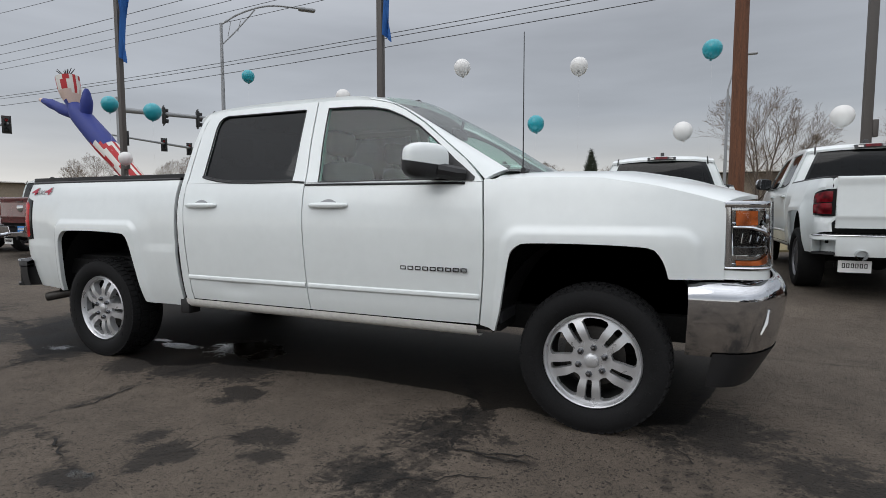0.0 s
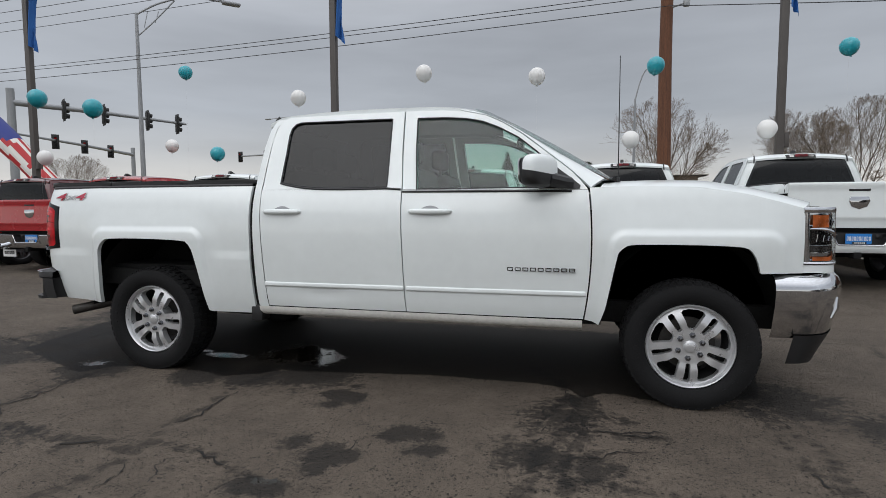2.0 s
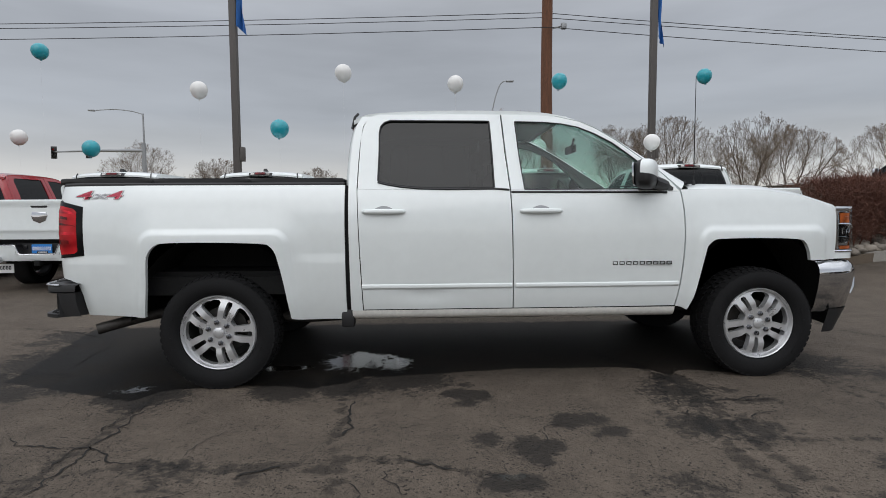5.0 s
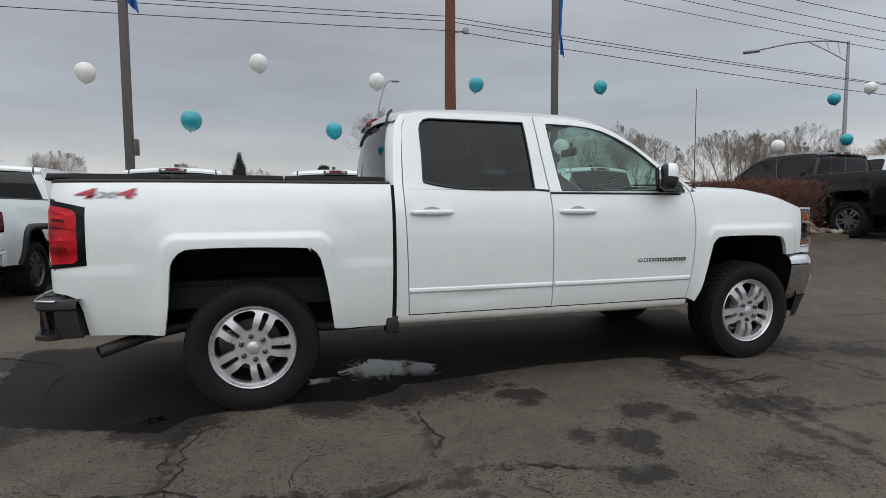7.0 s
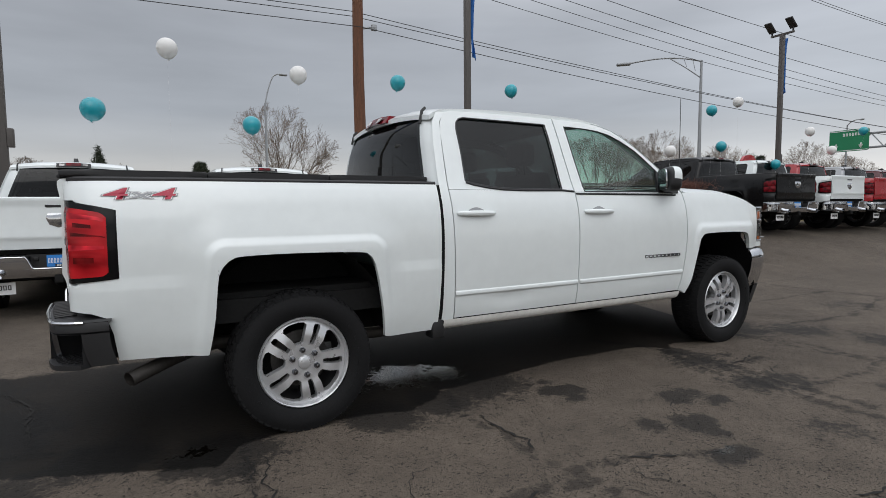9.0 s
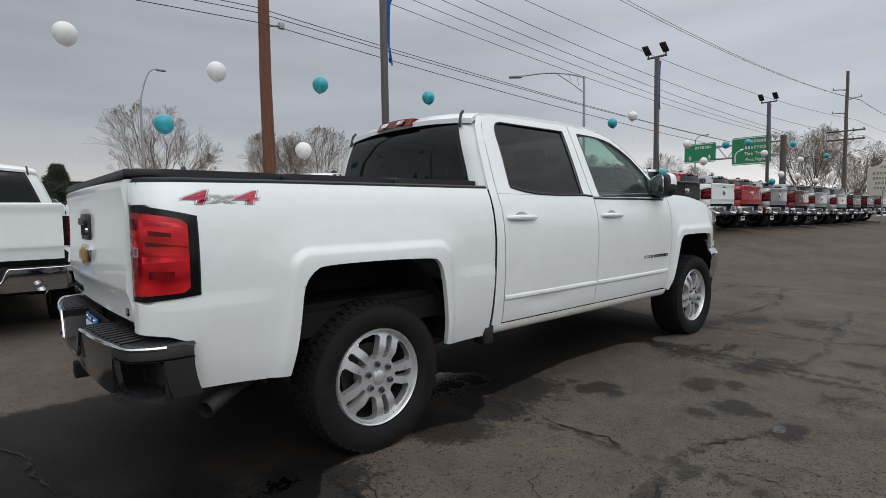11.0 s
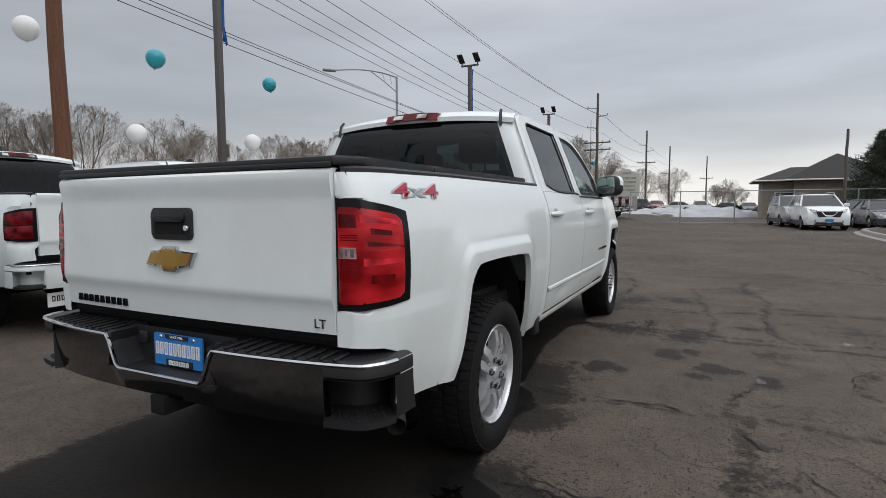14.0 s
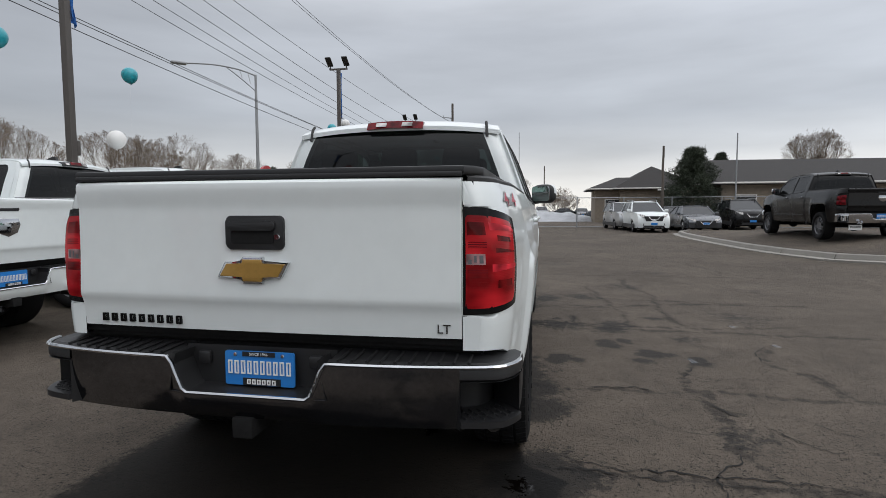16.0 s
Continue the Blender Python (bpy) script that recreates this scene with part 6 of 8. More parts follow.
# planted island: earth, stones, hedge
bm = bmesh.new()
sheet(bm, lambda u, v: (7.65 + 3.4 * u, 3.9 + 5.0 * v, rise(7.65 + 3.4 * u, 3.9 + 5.0 * v) + 0.10 + 0.12 * math.sin(math.pi * u) * math.sin(math.pi * min(v + 0.15, 1))), 20, 12)
flange(bm, (0, 0, -0.3))
island = tagged(part("island_bed", bm, surface("dry_soil", (0.11, 0.085, 0.062), 0.95, vary=0.3, scale=3, fine=40, bump=0.6, depth=0.03)), "bare soil bed heaped with stones", "planting bed", kind="structure")
stones = []
for k in range(6):
    bm = bmesh.new()
    bmesh.ops.create_icosphere(bm, subdivisions=2, radius=1.0)
    for v in bm.verts:
        v.co *= 1 + 0.28 * noise.noise(v.co * 1.3 + Vector((7.1 * k, 0, 0)))
        v.co.z *= 0.62
    me = bpy.data.meshes.new("stone")
    bm.to_mesh(me)
    bm.free()
    me.materials.append(STONE)
    me.polygons.foreach_set("use_smooth", [True] * len(me.polygons))
    stones.append(me)
rng = random.Random(4)
for k in range(230):
    x, y = rng.uniform(8.1, 10.95), 3.95 + abs(rng.gauss(0, 0.7))
    r = rng.uniform(0.04, 0.10)
    u, v = (x - 7.65) / 3.4, min((y - 3.9) / 5.0, 1)
    z = rise(x, y) + 0.10 + 0.12 * math.sin(math.pi * u) * math.sin(math.pi * min(v + 0.15, 1)) + 0.35 * r
    ob = new("stone", stones[k % 6])
    ob.parent = island
    ob.matrix_basis = pose(x, y, z + rng.uniform(0, 0.03), rng.uniform(-20, 20), rng.uniform(-20, 20), rng.uniform(0, 360)) @ Matrix.Diagonal((r, r * rng.uniform(0.7, 1.1), r, 1))


def twigs(n, place, length, width, rng, up=0.6):
    """Many thin blades, each a narrow three-sided spike."""
    vs, fs = [], []
    for _ in range(n):
        p = Vector(place(rng))
        d = Vector((rng.gauss(0, 1), rng.gauss(0, 1), rng.gauss(up, 0.8))).normalized() * length * rng.uniform(0.5, 1.3)
        s = d.cross(Vector((rng.gauss(0, 1), rng.gauss(0, 1), rng.gauss(0, 1)))).normalized() * width
        o = d.cross(s).normalized() * width
        i = len(vs)
        vs += [p - s, p + s, p + o, p + d]
        fs += [(i, i + 1, i + 3), (i + 1, i + 2, i + 3), (i + 2, i, i + 3)]
    return vs, fs


def raw(name, vs, fs, material, parent=None):
    me = bpy.data.meshes.new(name)
    me.from_pydata([tuple(v) for v in vs], [], fs)
    me.materials.append(material)
    ob = new(name, me)
    ob.parent = parent
    return ob


hedge = thing("hedge", "leafless red-brown hedge behind the stones", "hedge", m=pose(9.25, 4.5, rise(9.25, 4.5) + 0.10) @ Matrix.Diagonal((1.05, 1.05, 1.04, 1)))
hv, hf = twigs(15000, lambda r: (r.uniform(-1.15, 1.15) + 0.12 * r.gauss(0, 1), r.gauss(0, 0.28), 0.10 + 1.02 * r.random() ** 0.8), 0.20, 0.0045, random.Random(9))
tagged(raw("brushwood", hv, hf, HEDGE, hedge), kind="stuff")
bm = bmesh.new()
rg = random.Random(3)
for k in range(60):
    x, y = rg.uniform(-1.15, 1.15), rg.gauss(0, 0.2)
    tube(bm, [(x, y, -0.2), (x + rg.gauss(0, 0.1), y + rg.gauss(0, 0.1), 0.5), (x + rg.gauss(0, 0.25), y + rg.gauss(0, 0.25), 1.15)], [0.015, 0.010, 0.004], 4)
tagged(part("undergrowth", bm, HEDGE, hedge), kind="stuff")

# snow left by the kerbs and in a ploughed heap
def snow_heap(x, y, z, lx, ly, h, seed, label):
    bm = bmesh.new()

    def at(u, v):
        a, r = 2 * math.pi * u, v
        px, py = lx * r * math.cos(a), ly * r * math.sin(a)
        n1 = noise.noise(Vector((px * 0.6 / max(lx, 1) * 3 + seed, py * 0.8, 0)))
        n2 = noise.noise(Vector((px * 1.9 + seed, py * 1.9, 3)))
        return (px * (1 + 0.2 * n1), py * (1 + 0.3 * n2), max(h * (1 - r ** 1.8) * (0.75 + 0.5 * n1 + 0.25 * n2), 0) - 0.03)
    sheet(bm, at, 48, 12)
    bmesh.ops.remove_doubles(bm, verts=bm.verts[:], dist=0.001)
    ob = part("snow_heap", bm, SNOW, None, angle=60)
    ob.matrix_basis = pose(x, y, z)
    return tagged(ob, label, "snow", "snow heaps")


snow_heap(58, -1.5, 0.0, 5.0, 6.2, 1.15, 1.0, "ploughed heap of dirty old snow")
snow_heap(52, 5.0, 0.2, 3.0, 2.2, 0.5, 5.0, "low heap of dirty old snow")
snow_heap(64, 3.5, 0.2, 4.0, 4.0, 0.8, 8.0, "ploughed heap of dirty old snow")
snow_heap(11.45, 3.45, rise(11.45, 3.45), 0.30, 0.07, 0.05, 3.0, "small patch of melting snow by the kerb")

# ---------- parked pickups ----------
RAM = dict(hero=False, near=True, paint=WHITE, rim=ALLOY_DARK, bumper=CHROME, bumper_rear=WHITE, lamp=(0.90, 1.20), dark_lamp=True, white_mirror=False, cover=False)
kinds = {}
for key, pm, rb_, words in (("white", WHITE, WHITE, "white crew-cab pickup parked in the sales row"), ("flared", WHITE, WHITE, "white crew-cab pickup with black arch flares"), ("chrome", WHITE, CHROME, "white crew-cab pickup with a chrome rear bumper"),
                            ("black", BLACK_PAINT, CHROME, "black crew-cab pickup with a chrome rear bumper"), ("red", RED_PAINT, CHROME, "red crew-cab pickup parked in the sales row"),
                            ("maroon", MAROON, CHROME, "dark maroon crew-cab pickup in the sales row"), ("silver", SILVER, CHROME, "silver crew-cab pickup parked in the sales row"),
                            ("grey", GREY_PAINT, CHROME, "dark grey crew-cab pickup in the sales row")):
    kinds[key] = dict(RAM, paint=pm, bumper_rear=rb_, flare=key == "flared"), words
made = {}


def park(key, x, y, heading, dz=0.0, scale=1.02):
    style, words = kinds[key]
    m = pose(x, y, rise(x, y) + dz, 0, 0, heading)
    if key not in made:
        t = pickup("parked_pickup", words, style, "parked pickups")
        t.scale = (scale, scale, scale)
        made[key] = t
        t.matrix_basis = m @ Matrix.Diagonal((scale, scale, scale, 1))
        return t
    return copy_thing(made[key], m)


for x, key in ((-12.05, "white"), (-9.42, "maroon"), (-6.80, "red"), (-4.15, "flared"), (-1.54, "chrome"), (1.07, "white"), (3.72, "white"), (6.38, "white")):
    park(key, x, 4.66, 90, -0.02)
for x, key in ((12.43, "black"), (14.75, "chrome"), (16.87, "red"), (19.4, "silver"), (21.9, "maroon"), (24.35, "silver"), (27.5, "silver"), (30.2, "black"), (33.0, "black"), (36.2, "grey")):
    park(key, x, 4.25, 90)
park("black", 13.8, -9.4, 0, 0.06)


# ---------- parked cars ----------
def car(name, label, paint, tall, m, group="parked cars"):
    """A hatchback or saloon, nose to +x, origin under its middle."""
    t = thing(name, label, "car", group, m=m)
    roof_z, belt, hood = (1.68, 1.08, 1.10) if tall else (1.43, 0.92, 0.86)
    bm = bmesh.new()
    out = smooth_path([(-2.28, 0.35), (-2.32, 0.62), (-2.25, belt - 0.02), (-1.5, belt + 0.03), (0.0, belt), (0.95, belt - 0.01), (1.75, hood - 0.05), (2.18, hood - 0.22), (2.30, 0.55), (2.24, 0.25)], 40)
    pts = [tuple(p) for p in out]
    for xc in (1.36, -1.36):
        pts += [(xc + 0.37 * math.cos(a), 0.33 + 0.37 * math.sin(a)) for a in np.linspace(-0.25, math.pi + 0.25, 13)]
    loop_ = [bm.verts.new((x, 0, z)) for x, z in pts]
    es = [bm.edges.new((loop_[i], loop_[(i + 1) % len(loop_)])) for i in range(len(loop_))]
    bmesh.ops.triangle_fill(bm, edges=es, use_beauty=True)
    bm2 = bmesh.new()
    bm.verts.ensure_lookup_table()
    bm.verts.index_update()
    # two skins joined round the outline
    def nose(y):
        return 0.12 * max(0.0, 1 - (y / 0.8) ** 2)
    lists = []
    for f_ in (-1, -0.82, -0.5, 0, 0.5, 0.82, 1):
        row = []
        for v in bm.verts:
            w = 0.91 - 0.12 * max(abs(v.co.x) - 1.6, 0) / 0.7 - 0.06 * max(v.co.z - 0.75, 0) / 0.3 - 0.03 * max(0.4 - v.co.z, 0) / 0.2
            y = f_ * w
            x = v.co.x + math.copysign(nose(y) * step(1.5, 2.2, abs(v.co.x)), v.co.x)
            row.append(bm2.verts.new((x, y, v.co.z + 0.035 * (1 - f_ * f_) * step(0.5, 0.9, v.co.z))))
        lists.append(row)
    for row in (lists[0], lists[-1]):
        for f in bm.faces:
            bm2.faces.new([row[v.index] for v in f.verts])
    n = len(pts)
    for i in range(n):
        j = (i + 1) % n
        for la, lb in zip(lists, lists[1:]):
            bm2.faces.new((la[i], la[j], lb[j], lb[i]))
    bm.free()
    part("body", bm2, paint, t, angle=40)
    xs = ((-2.10, -1.80), (0.92, 0.02)) if tall else ((-1.75, -0.95), (1.05, 0.30))
    bm = bmesh.new()
    rings = [[(xs[0][0], 0.86), (xs[1][0], 0.86)], [(xs[0][1], 0.66), (xs[1][1], 0.66)]]
    lo = [(xs[0][0], -0.84, belt), (xs[1][0], -0.84, belt), (xs[1][0], 0.84, belt), (xs[0][0], 0.84, belt)]
    hi = [(xs[0][1], -0.64, roof_z - 0.05), (xs[1][1], -0.64, roof_z - 0.05), (xs[1][1], 0.64, roof_z - 0.05), (xs[0][1], 0.64, roof_z - 0.05)]
    v = [bm.verts.new(p) for p in lo + hi]
    for q in ((0, 1, 5, 4), (1, 2, 6, 5), (2, 3, 7, 6), (3, 0, 4, 7)):
        bm.faces.new([v[i] for i in q])
    part("glasshouse", bm, DARK_PANE, t)
    bm = bmesh.new()
    sheet(bm, lambda u, w: (xs[0][1] - 0.06 + (xs[1][1] - xs[0][1] + 0.12) * u, (2 * w - 1) * 0.67, roof_z - 0.06 + 0.06 * (1 - (2 * w - 1) ** 4) * (1 - (2 * u - 1) ** 6)), 10, 10)
    flange(bm, (0, 0, -0.03))
    part("roof", bm, paint, t)
    for s in (-1, 1):
        for a, b in ((0, 0), (1, 1)):
            bm = bmesh.new()
            tube(bm, [(xs[a][0], s * 0.845, belt), (xs[b][1], s * 0.645, roof_z - 0.05)], 0.035, 6)
            part("pillar", bm, paint, t)
        bm = bmesh.new()
        tube(bm, [(-0.35, s * 0.845, belt), (-0.40, s * 0.65, roof_z - 0.05)], 0.025, 6)
        part("pillar", bm, paint, t)
        bm = bmesh.new()
        box(bm, (0.78, s * 0.98 - 0.10, belt), (0.90, s * 0.98 + 0.10, belt + 0.14), 0.03)
        part("door_mirror", bm, paint, t)
        bm = bmesh.new()
        sheet(bm, lambda u, w: (2.285 + nose(0.46 + 0.34 * u) - 0.20 * u * u - 0.09 * w, s * (0.46 + 0.34 * u), hood - 0.30 + 0.12 * w + 0.07 * u), 6, 2)
        flange(bm, (-0.04, 0, 0))
        part("head_lamp", bm, CLEAR_LENS, t)
        for xc in (1.36, -1.36):
            bm = bmesh.new()
            lathe(bm, [(0.20, 0.03), (0.24, 0.0), (0.31, 0.0), (0.335, 0.03), (0.335, 0.19), (0.20, 0.2)], 28)
            w_ = part("wheel", bm, RUBBER, t)
            w_.matrix_basis = Matrix.Translation((xc, s * 0.90, 0.335)) @ (Matrix.Rotation(math.pi, 4, "Z") if s > 0 else Matrix.Identity(4))
            bm = bmesh.new()
            lathe(bm, [(0.0, 0.02), (0.06, 0.02), (0.19, 0.04), (0.205, 0.02), (0.21, 0.05)], 20)
            part("rim", bm, ALLOY, w_)
    if tall:
        for s in (-1, 1):
            bm = bmesh.new()
            tube(bm, smooth_path([(-1.65, s * 0.62, roof_z - 0.03), (-1.5, s * 0.63, roof_z + 0.05), (0.0, s * 0.63, roof_z + 0.05), (0.2, s * 0.62, roof_z - 0.03)], 12), 0.02, 6)
            part("roof_rail", bm, GALV, t)
    for s in (-1, 1):
        bm = bmesh.new()
        sheet(bm, lambda u, w: (-1.85 + 3.7 * u, s * (0.93 - 0.02 * w), 0.24 + (0.20 if tall else 0.12) * w), 10, 2)
        flange(bm, (0, -s * 0.03, 0))
        part("sill_cladding", bm, PLASTIC, t)
        bm = bmesh.new()
        sheet(bm, lambda u, w: (2.295 + nose(0.50 + 0.28 * u) - 0.10 * u, s * (0.50 + 0.28 * u), 0.38 + 0.12 * w - 0.02 * u), 4, 2)
        flange(bm, (-0.05, 0, 0))
        part("fog_lamp_pocket", bm, PLASTIC, t)
        bm = bmesh.new()
        sheet(bm, lambda u, w: (xs[1][0] - 0.04 - 0.05 * w + (xs[1][1] - xs[1][0]) * w, s * (0.875 - 0.20 * w), belt + 0.01 + (roof_z - 0.10 - belt) * w), 2, 4)
        part("door_pillar", bm, paint, t)
    bm = bmesh.new()
    prism(bm, [(-0.55, 0.26), (0.55, 0.26), (0.48, 0.38), (-0.48, 0.38)], 0, 2.20, 2.385)
    part("lower_grille", bm, PLASTIC, t)
    bm = bmesh.new()
    prism(bm, [(-0.50, hood - 0.24), (0.50, hood - 0.24), (0.40, hood - 0.50), (-0.40, hood - 0.50)], 0, 2.15, 2.40)
    g = part("grille", bm, PLASTIC, t)
    bm = bmesh.new()
    tube(bm, [(2.405, -0.30, hood - 0.25), (2.415, -0.17, hood - 0.42), (2.415, 0.17, hood - 0.42), (2.405, 0.30, hood - 0.25)], 0.016, 6)
    part("grille_trim", bm, CHROME, g)
    bm = bmesh.new()
    prism(bm, rounded(-0.16, 0.40, 0.16, 0.52, 0.01), 0, 2.35, 2.425)
    part("number_plate", bm, BLUE_PLATE, t)
    bm = bmesh.new()
    box(bm, (-2.2, -0.80, 0.20), (2.2, 0.80, 0.45))
    part("underbody", bm, LINER, t)
    return t


def at_lot(x, y, turn, dz=0.0):
    return pose(x, y, rise(x, y) + dz, 0, 0, turn)


car("parked_suv", "white compact sport utility car facing the lot", WHITE, True, at_lot(29.0, -6.35, 183))
car("parked_suv", "silver sport utility car beside a white one", SILVER, True, at_lot(32.6, -5.75, 186))
car("parked_saloon", "dark grey saloon car facing the lot", GREY_PAINT, False, at_lot(29.6, -9.05, 182))
car("parked_suv", "black sport utility car facing the lot", BLACK_PAINT, True, at_lot(31.3, -12.15, 175, 0.1))
car("parked_suv", "pale blue sport utility car behind the others", SILVER, True, at_lot(34.5, -12.6, 180))
car("parked_saloon", "dark saloon car behind a white one", GREY_PAINT, False, at_lot(33.5, -8.9, 180))
rg = random.Random(12)
for k in range(12):
    car("parked_saloon" if k % 3 else "parked_suv", ("dark", "red", "white", "silver", "black", "grey")[k % 6] + " car parked far off beyond the snow",
        (GREY_PAINT, RED_PAINT, WHITE, SILVER, BLACK_PAINT, GREY_PAINT)[k % 6], k % 3 == 0, at_lot(78 + rg.uniform(-2, 5), 8.5 - 2.9 * k, 90 + rg.uniform(-6, 6) + (90 if k % 2 else 0)), "far parked cars")


# ---------- poles, lamps, wires ----------
def light_pole(x, y, up=0.0):
    """A square lot-light pole with a banner and twin floodlights."""
    z0 = rise(x, y)
    t = thing("light_pole", "dark bronze lot light pole with a blue banner", "lamp post", "lot light poles", m=pose(x, y, z0 + up))
    bm = bmesh.new()
    box(bm, (-0.075, -0.075, -up), (0.075, 0.075, 7.0), 0.012)
    part("pole", bm, BRONZE, t)
    bm = bmesh.new()
    tube(bm, [(0, 0, -up), (0, 0, 0.55 - up)], 0.28, 16)
    part("footing", bm, CONCRETE, t)
    bm = bmesh.new()
    box(bm, (0.076, -0.07, 2.28 - up), (0.17, 0.07, 2.60 - up), 0.012)
    part("junction_box", bm, BRONZE, t)
    bm = bmesh.new()
    box(bm, (-0.04, -0.42, 6.98), (0.04, 0.42, 7.05), 0.01)
    part("cross_arm", bm, BRONZE, t)
    for s in (-1, 1):
        bm = bmesh.new()
        box(bm, (-0.32, -0.13, -0.035), (0.16, 0.13, 0.035), 0.02, m=Matrix.Translation((-0.08, s * 0.38, 7.26)) @ Matrix.Rotation(radians(38), 4, "Y"))
        tube(bm, [(0, s * 0.38, 7.02), (-0.02, s * 0.38, 7.2)], 0.03, 8)
        part("floodlight", bm, SIGNAL, t)
    bm = bmesh.new()

    def cloth(u, v):
        z = 6.9 - 1.85 * u - 0.18 * v * u
        w = 0.42 * v * (1 - 0.45 * u)
        a = 0.5 + 0.9 * math.sin(3.0 * u) * v
        return (0.09 + w * math.cos(a), -0.05 + w * math.sin(a) * 0.5 + 0.06 * math.sin(9 * v + 4 * u), z)
    sheet(bm, cloth, 18, 10)
    flange(bm, (0.0, 0.004, 0.0))
    part("banner", bm, BLUE_CLOTH, t)
    bm = bmesh.new()
    tube(bm, [(0, 0, 6.85), (0.46, 0.10, 6.92)], 0.012, 6)
    part("banner_rod", bm, GALV, t)
    return t


for x, y, up in ((-11.83, 7.85, 0.6), (-2.77, 8.05, 0.2), (7.16, 9.0, 0.15), (20.4, 8.15, 0.0), (34.3, 8.4, 0.0)):
    light_pole(x, y, up)


def street_lamp(x, y, h, reach, label, slim=False, lift=0.0):
    t = thing("street_lamp", label, "street lamp", "street lamps", m=pose(x, y, rise(x, y)))
    bm = bmesh.new()
    tube(bm, [(0, 0, 0), (0, 0, h)], [0.11, 0.06], 12)
    part("pole", bm, GALV, t)
    rx, ry = reach
    bm = bmesh.new()
    tube(bm, smooth_path([(0, 0, h - 0.05), (rx * 0.25, ry * 0.25, h + 0.16 + lift * 0.4), (rx * 0.6, ry * 0.6, h + 0.24 + lift * 0.8), (rx, ry, h + 0.12 + lift)], 14), [0.04] * 14, 8)
    if not slim:
        tube(bm, smooth_path([(0, 0, h - 0.9), (rx * 0.2, ry * 0.2, h - 0.35 + lift * 0.2), (rx * 0.42, ry * 0.42, h + 0.18 + lift * 0.6)], 10), [0.028] * 10, 8)
        for q in (0.12, 0.24):
            tube(bm, [(rx * q, ry * q, h + 0.05 + q * 0.6), (rx * (q - 0.04), ry * (q - 0.04), h - 0.75 + q * 2)], 0.015, 6)
    part("arm", bm, GALV, t)
    bm = bmesh.new()
    d = Vector((rx, ry, 0)).normalized()
    m = Matrix.Translation((rx + d.x * 0.3, ry + d.y * 0.3, h + 0.09 + lift)) @ Matrix.Rotation(math.atan2(ry, rx), 4, "Z")
    k = 0.7 if slim else 1.0
    box(bm, (-0.38 * k, -0.15 * k, -0.07), (0.36 * k, 0.15 * k, 0.07), 0.06, 3, m)
    part("lamp_head", bm, GALV, t)
    return t


street_lamp(24.9, 14.75, 8.25, (-2.5, 2.5), "grey steel street lamp with a curved arm")
street_lamp(-13.95, 14.0, 8.8, (2.3, 2.3), "grey steel street lamp with a curved arm", lift=0.9)
street_lamp(-20.7, 40.5, 9.0, (-3.2, -0.8), "grey steel street lamp across the street", True)
street_lamp(6.2, 31.4, 7.6, (0.85, 0.0), "slender grey street lamp across the street", True, 1.75)
street_lamp(60.0, 24.0, 8.5, (-2.0, -2.0), "grey steel street lamp far along the street", True)
street_lamp(95.0, 14.5, 8.5, (-2.0, 1.5), "grey steel street lamp far along the street", True)


def wooden_pole(x, y, h, material, label, arms=(), r=0.17, stubs=()):
    t = thing("utility_pole", label, "utility pole", "utility poles", m=pose(x, y, rise(x, y)))
    bm = bmesh.new()
    tube(bm, [(0.015 * math.sin(k), 0.015 * math.cos(1.7 * k), h * k / 10) for k in range(11)], [r * (1 - 0.035 * k) for k in range(11)], 14)
    part("pole", bm, material, t)
    for z, side in stubs:
        bm = bmesh.new()
        tube(bm, [(0, 0, z), (0, side * 0.5, z + 0.10), (0, side * 0.95, z + 0.12)], [0.06, 0.045, 0.035], 8)
        tube(bm, [(0, side * 0.95, z + 0.10), (0, side * 0.95, z + 0.16), (0, side * 0.95, z + 0.32)], [0.05, 0.06, 0.03], 8)
        part("stub_arm", bm, GALV, t)
    for z in arms:
        bm = bmesh.new()
        box(bm, (-0.05, -1.3, z - 0.06), (0.05, 1.3, z + 0.06), 0.01)
        for q in (-1, 1):
            tube(bm, [(0, q * 0.65, z), (0, 0, z - 0.55)], 0.025, 6)
        arm = part("cross_arm", bm, OLD_WOOD, t)
        for y_ in (-1.2, -0.5, 0.5, 1.2):
            bm = bmesh.new()
            lathe_pts = [(0, y_, z + 0.06), (0, y_, z + 0.12), (0, y_, z + 0.16), (0, y_, z + 0.22)]
            tube(bm, lathe_pts, [0.02, 0.05, 0.06, 0.03], 8)
            part("insulator", bm, GALV, arm)
    return t


big = wooden_pole(5.28, 12.3, 12.4, WOOD, "tall red-brown wooden utility pole", (), 0.20)
bm = bmesh.new()
tube(bm, [(0.12, -0.05, 6.55), (0.45, -0.1, 6.62)], 0.03, 8)
box(bm, (0.40, -0.16, 6.52), (0.56, -0.04, 6.70), 0.02)
part("cable_bracket", bm, GALV, big)
wooden_pole(53.0, 8.7, 11.8, OLD_WOOD, "dark wooden utility pole with cross arms", (7.0, 6.3), stubs=((10.3, 1), (9.5, -1), (8.4, 1)))
wooden_pole(84.0, 7.4, 11.8, OLD_WOOD, "dark wooden utility pole with cross arms", (7.1,), stubs=((9.6, 1), (8.7, -1)))
wooden_pole(106.0, 5.7, 11.5, OLD_WOOD, "dark wooden utility pole far off", (6.6,))
wooden_pole(128.0, -0.2, 11.5, OLD_WOOD, "dark wooden utility pole far off", (6.8,))
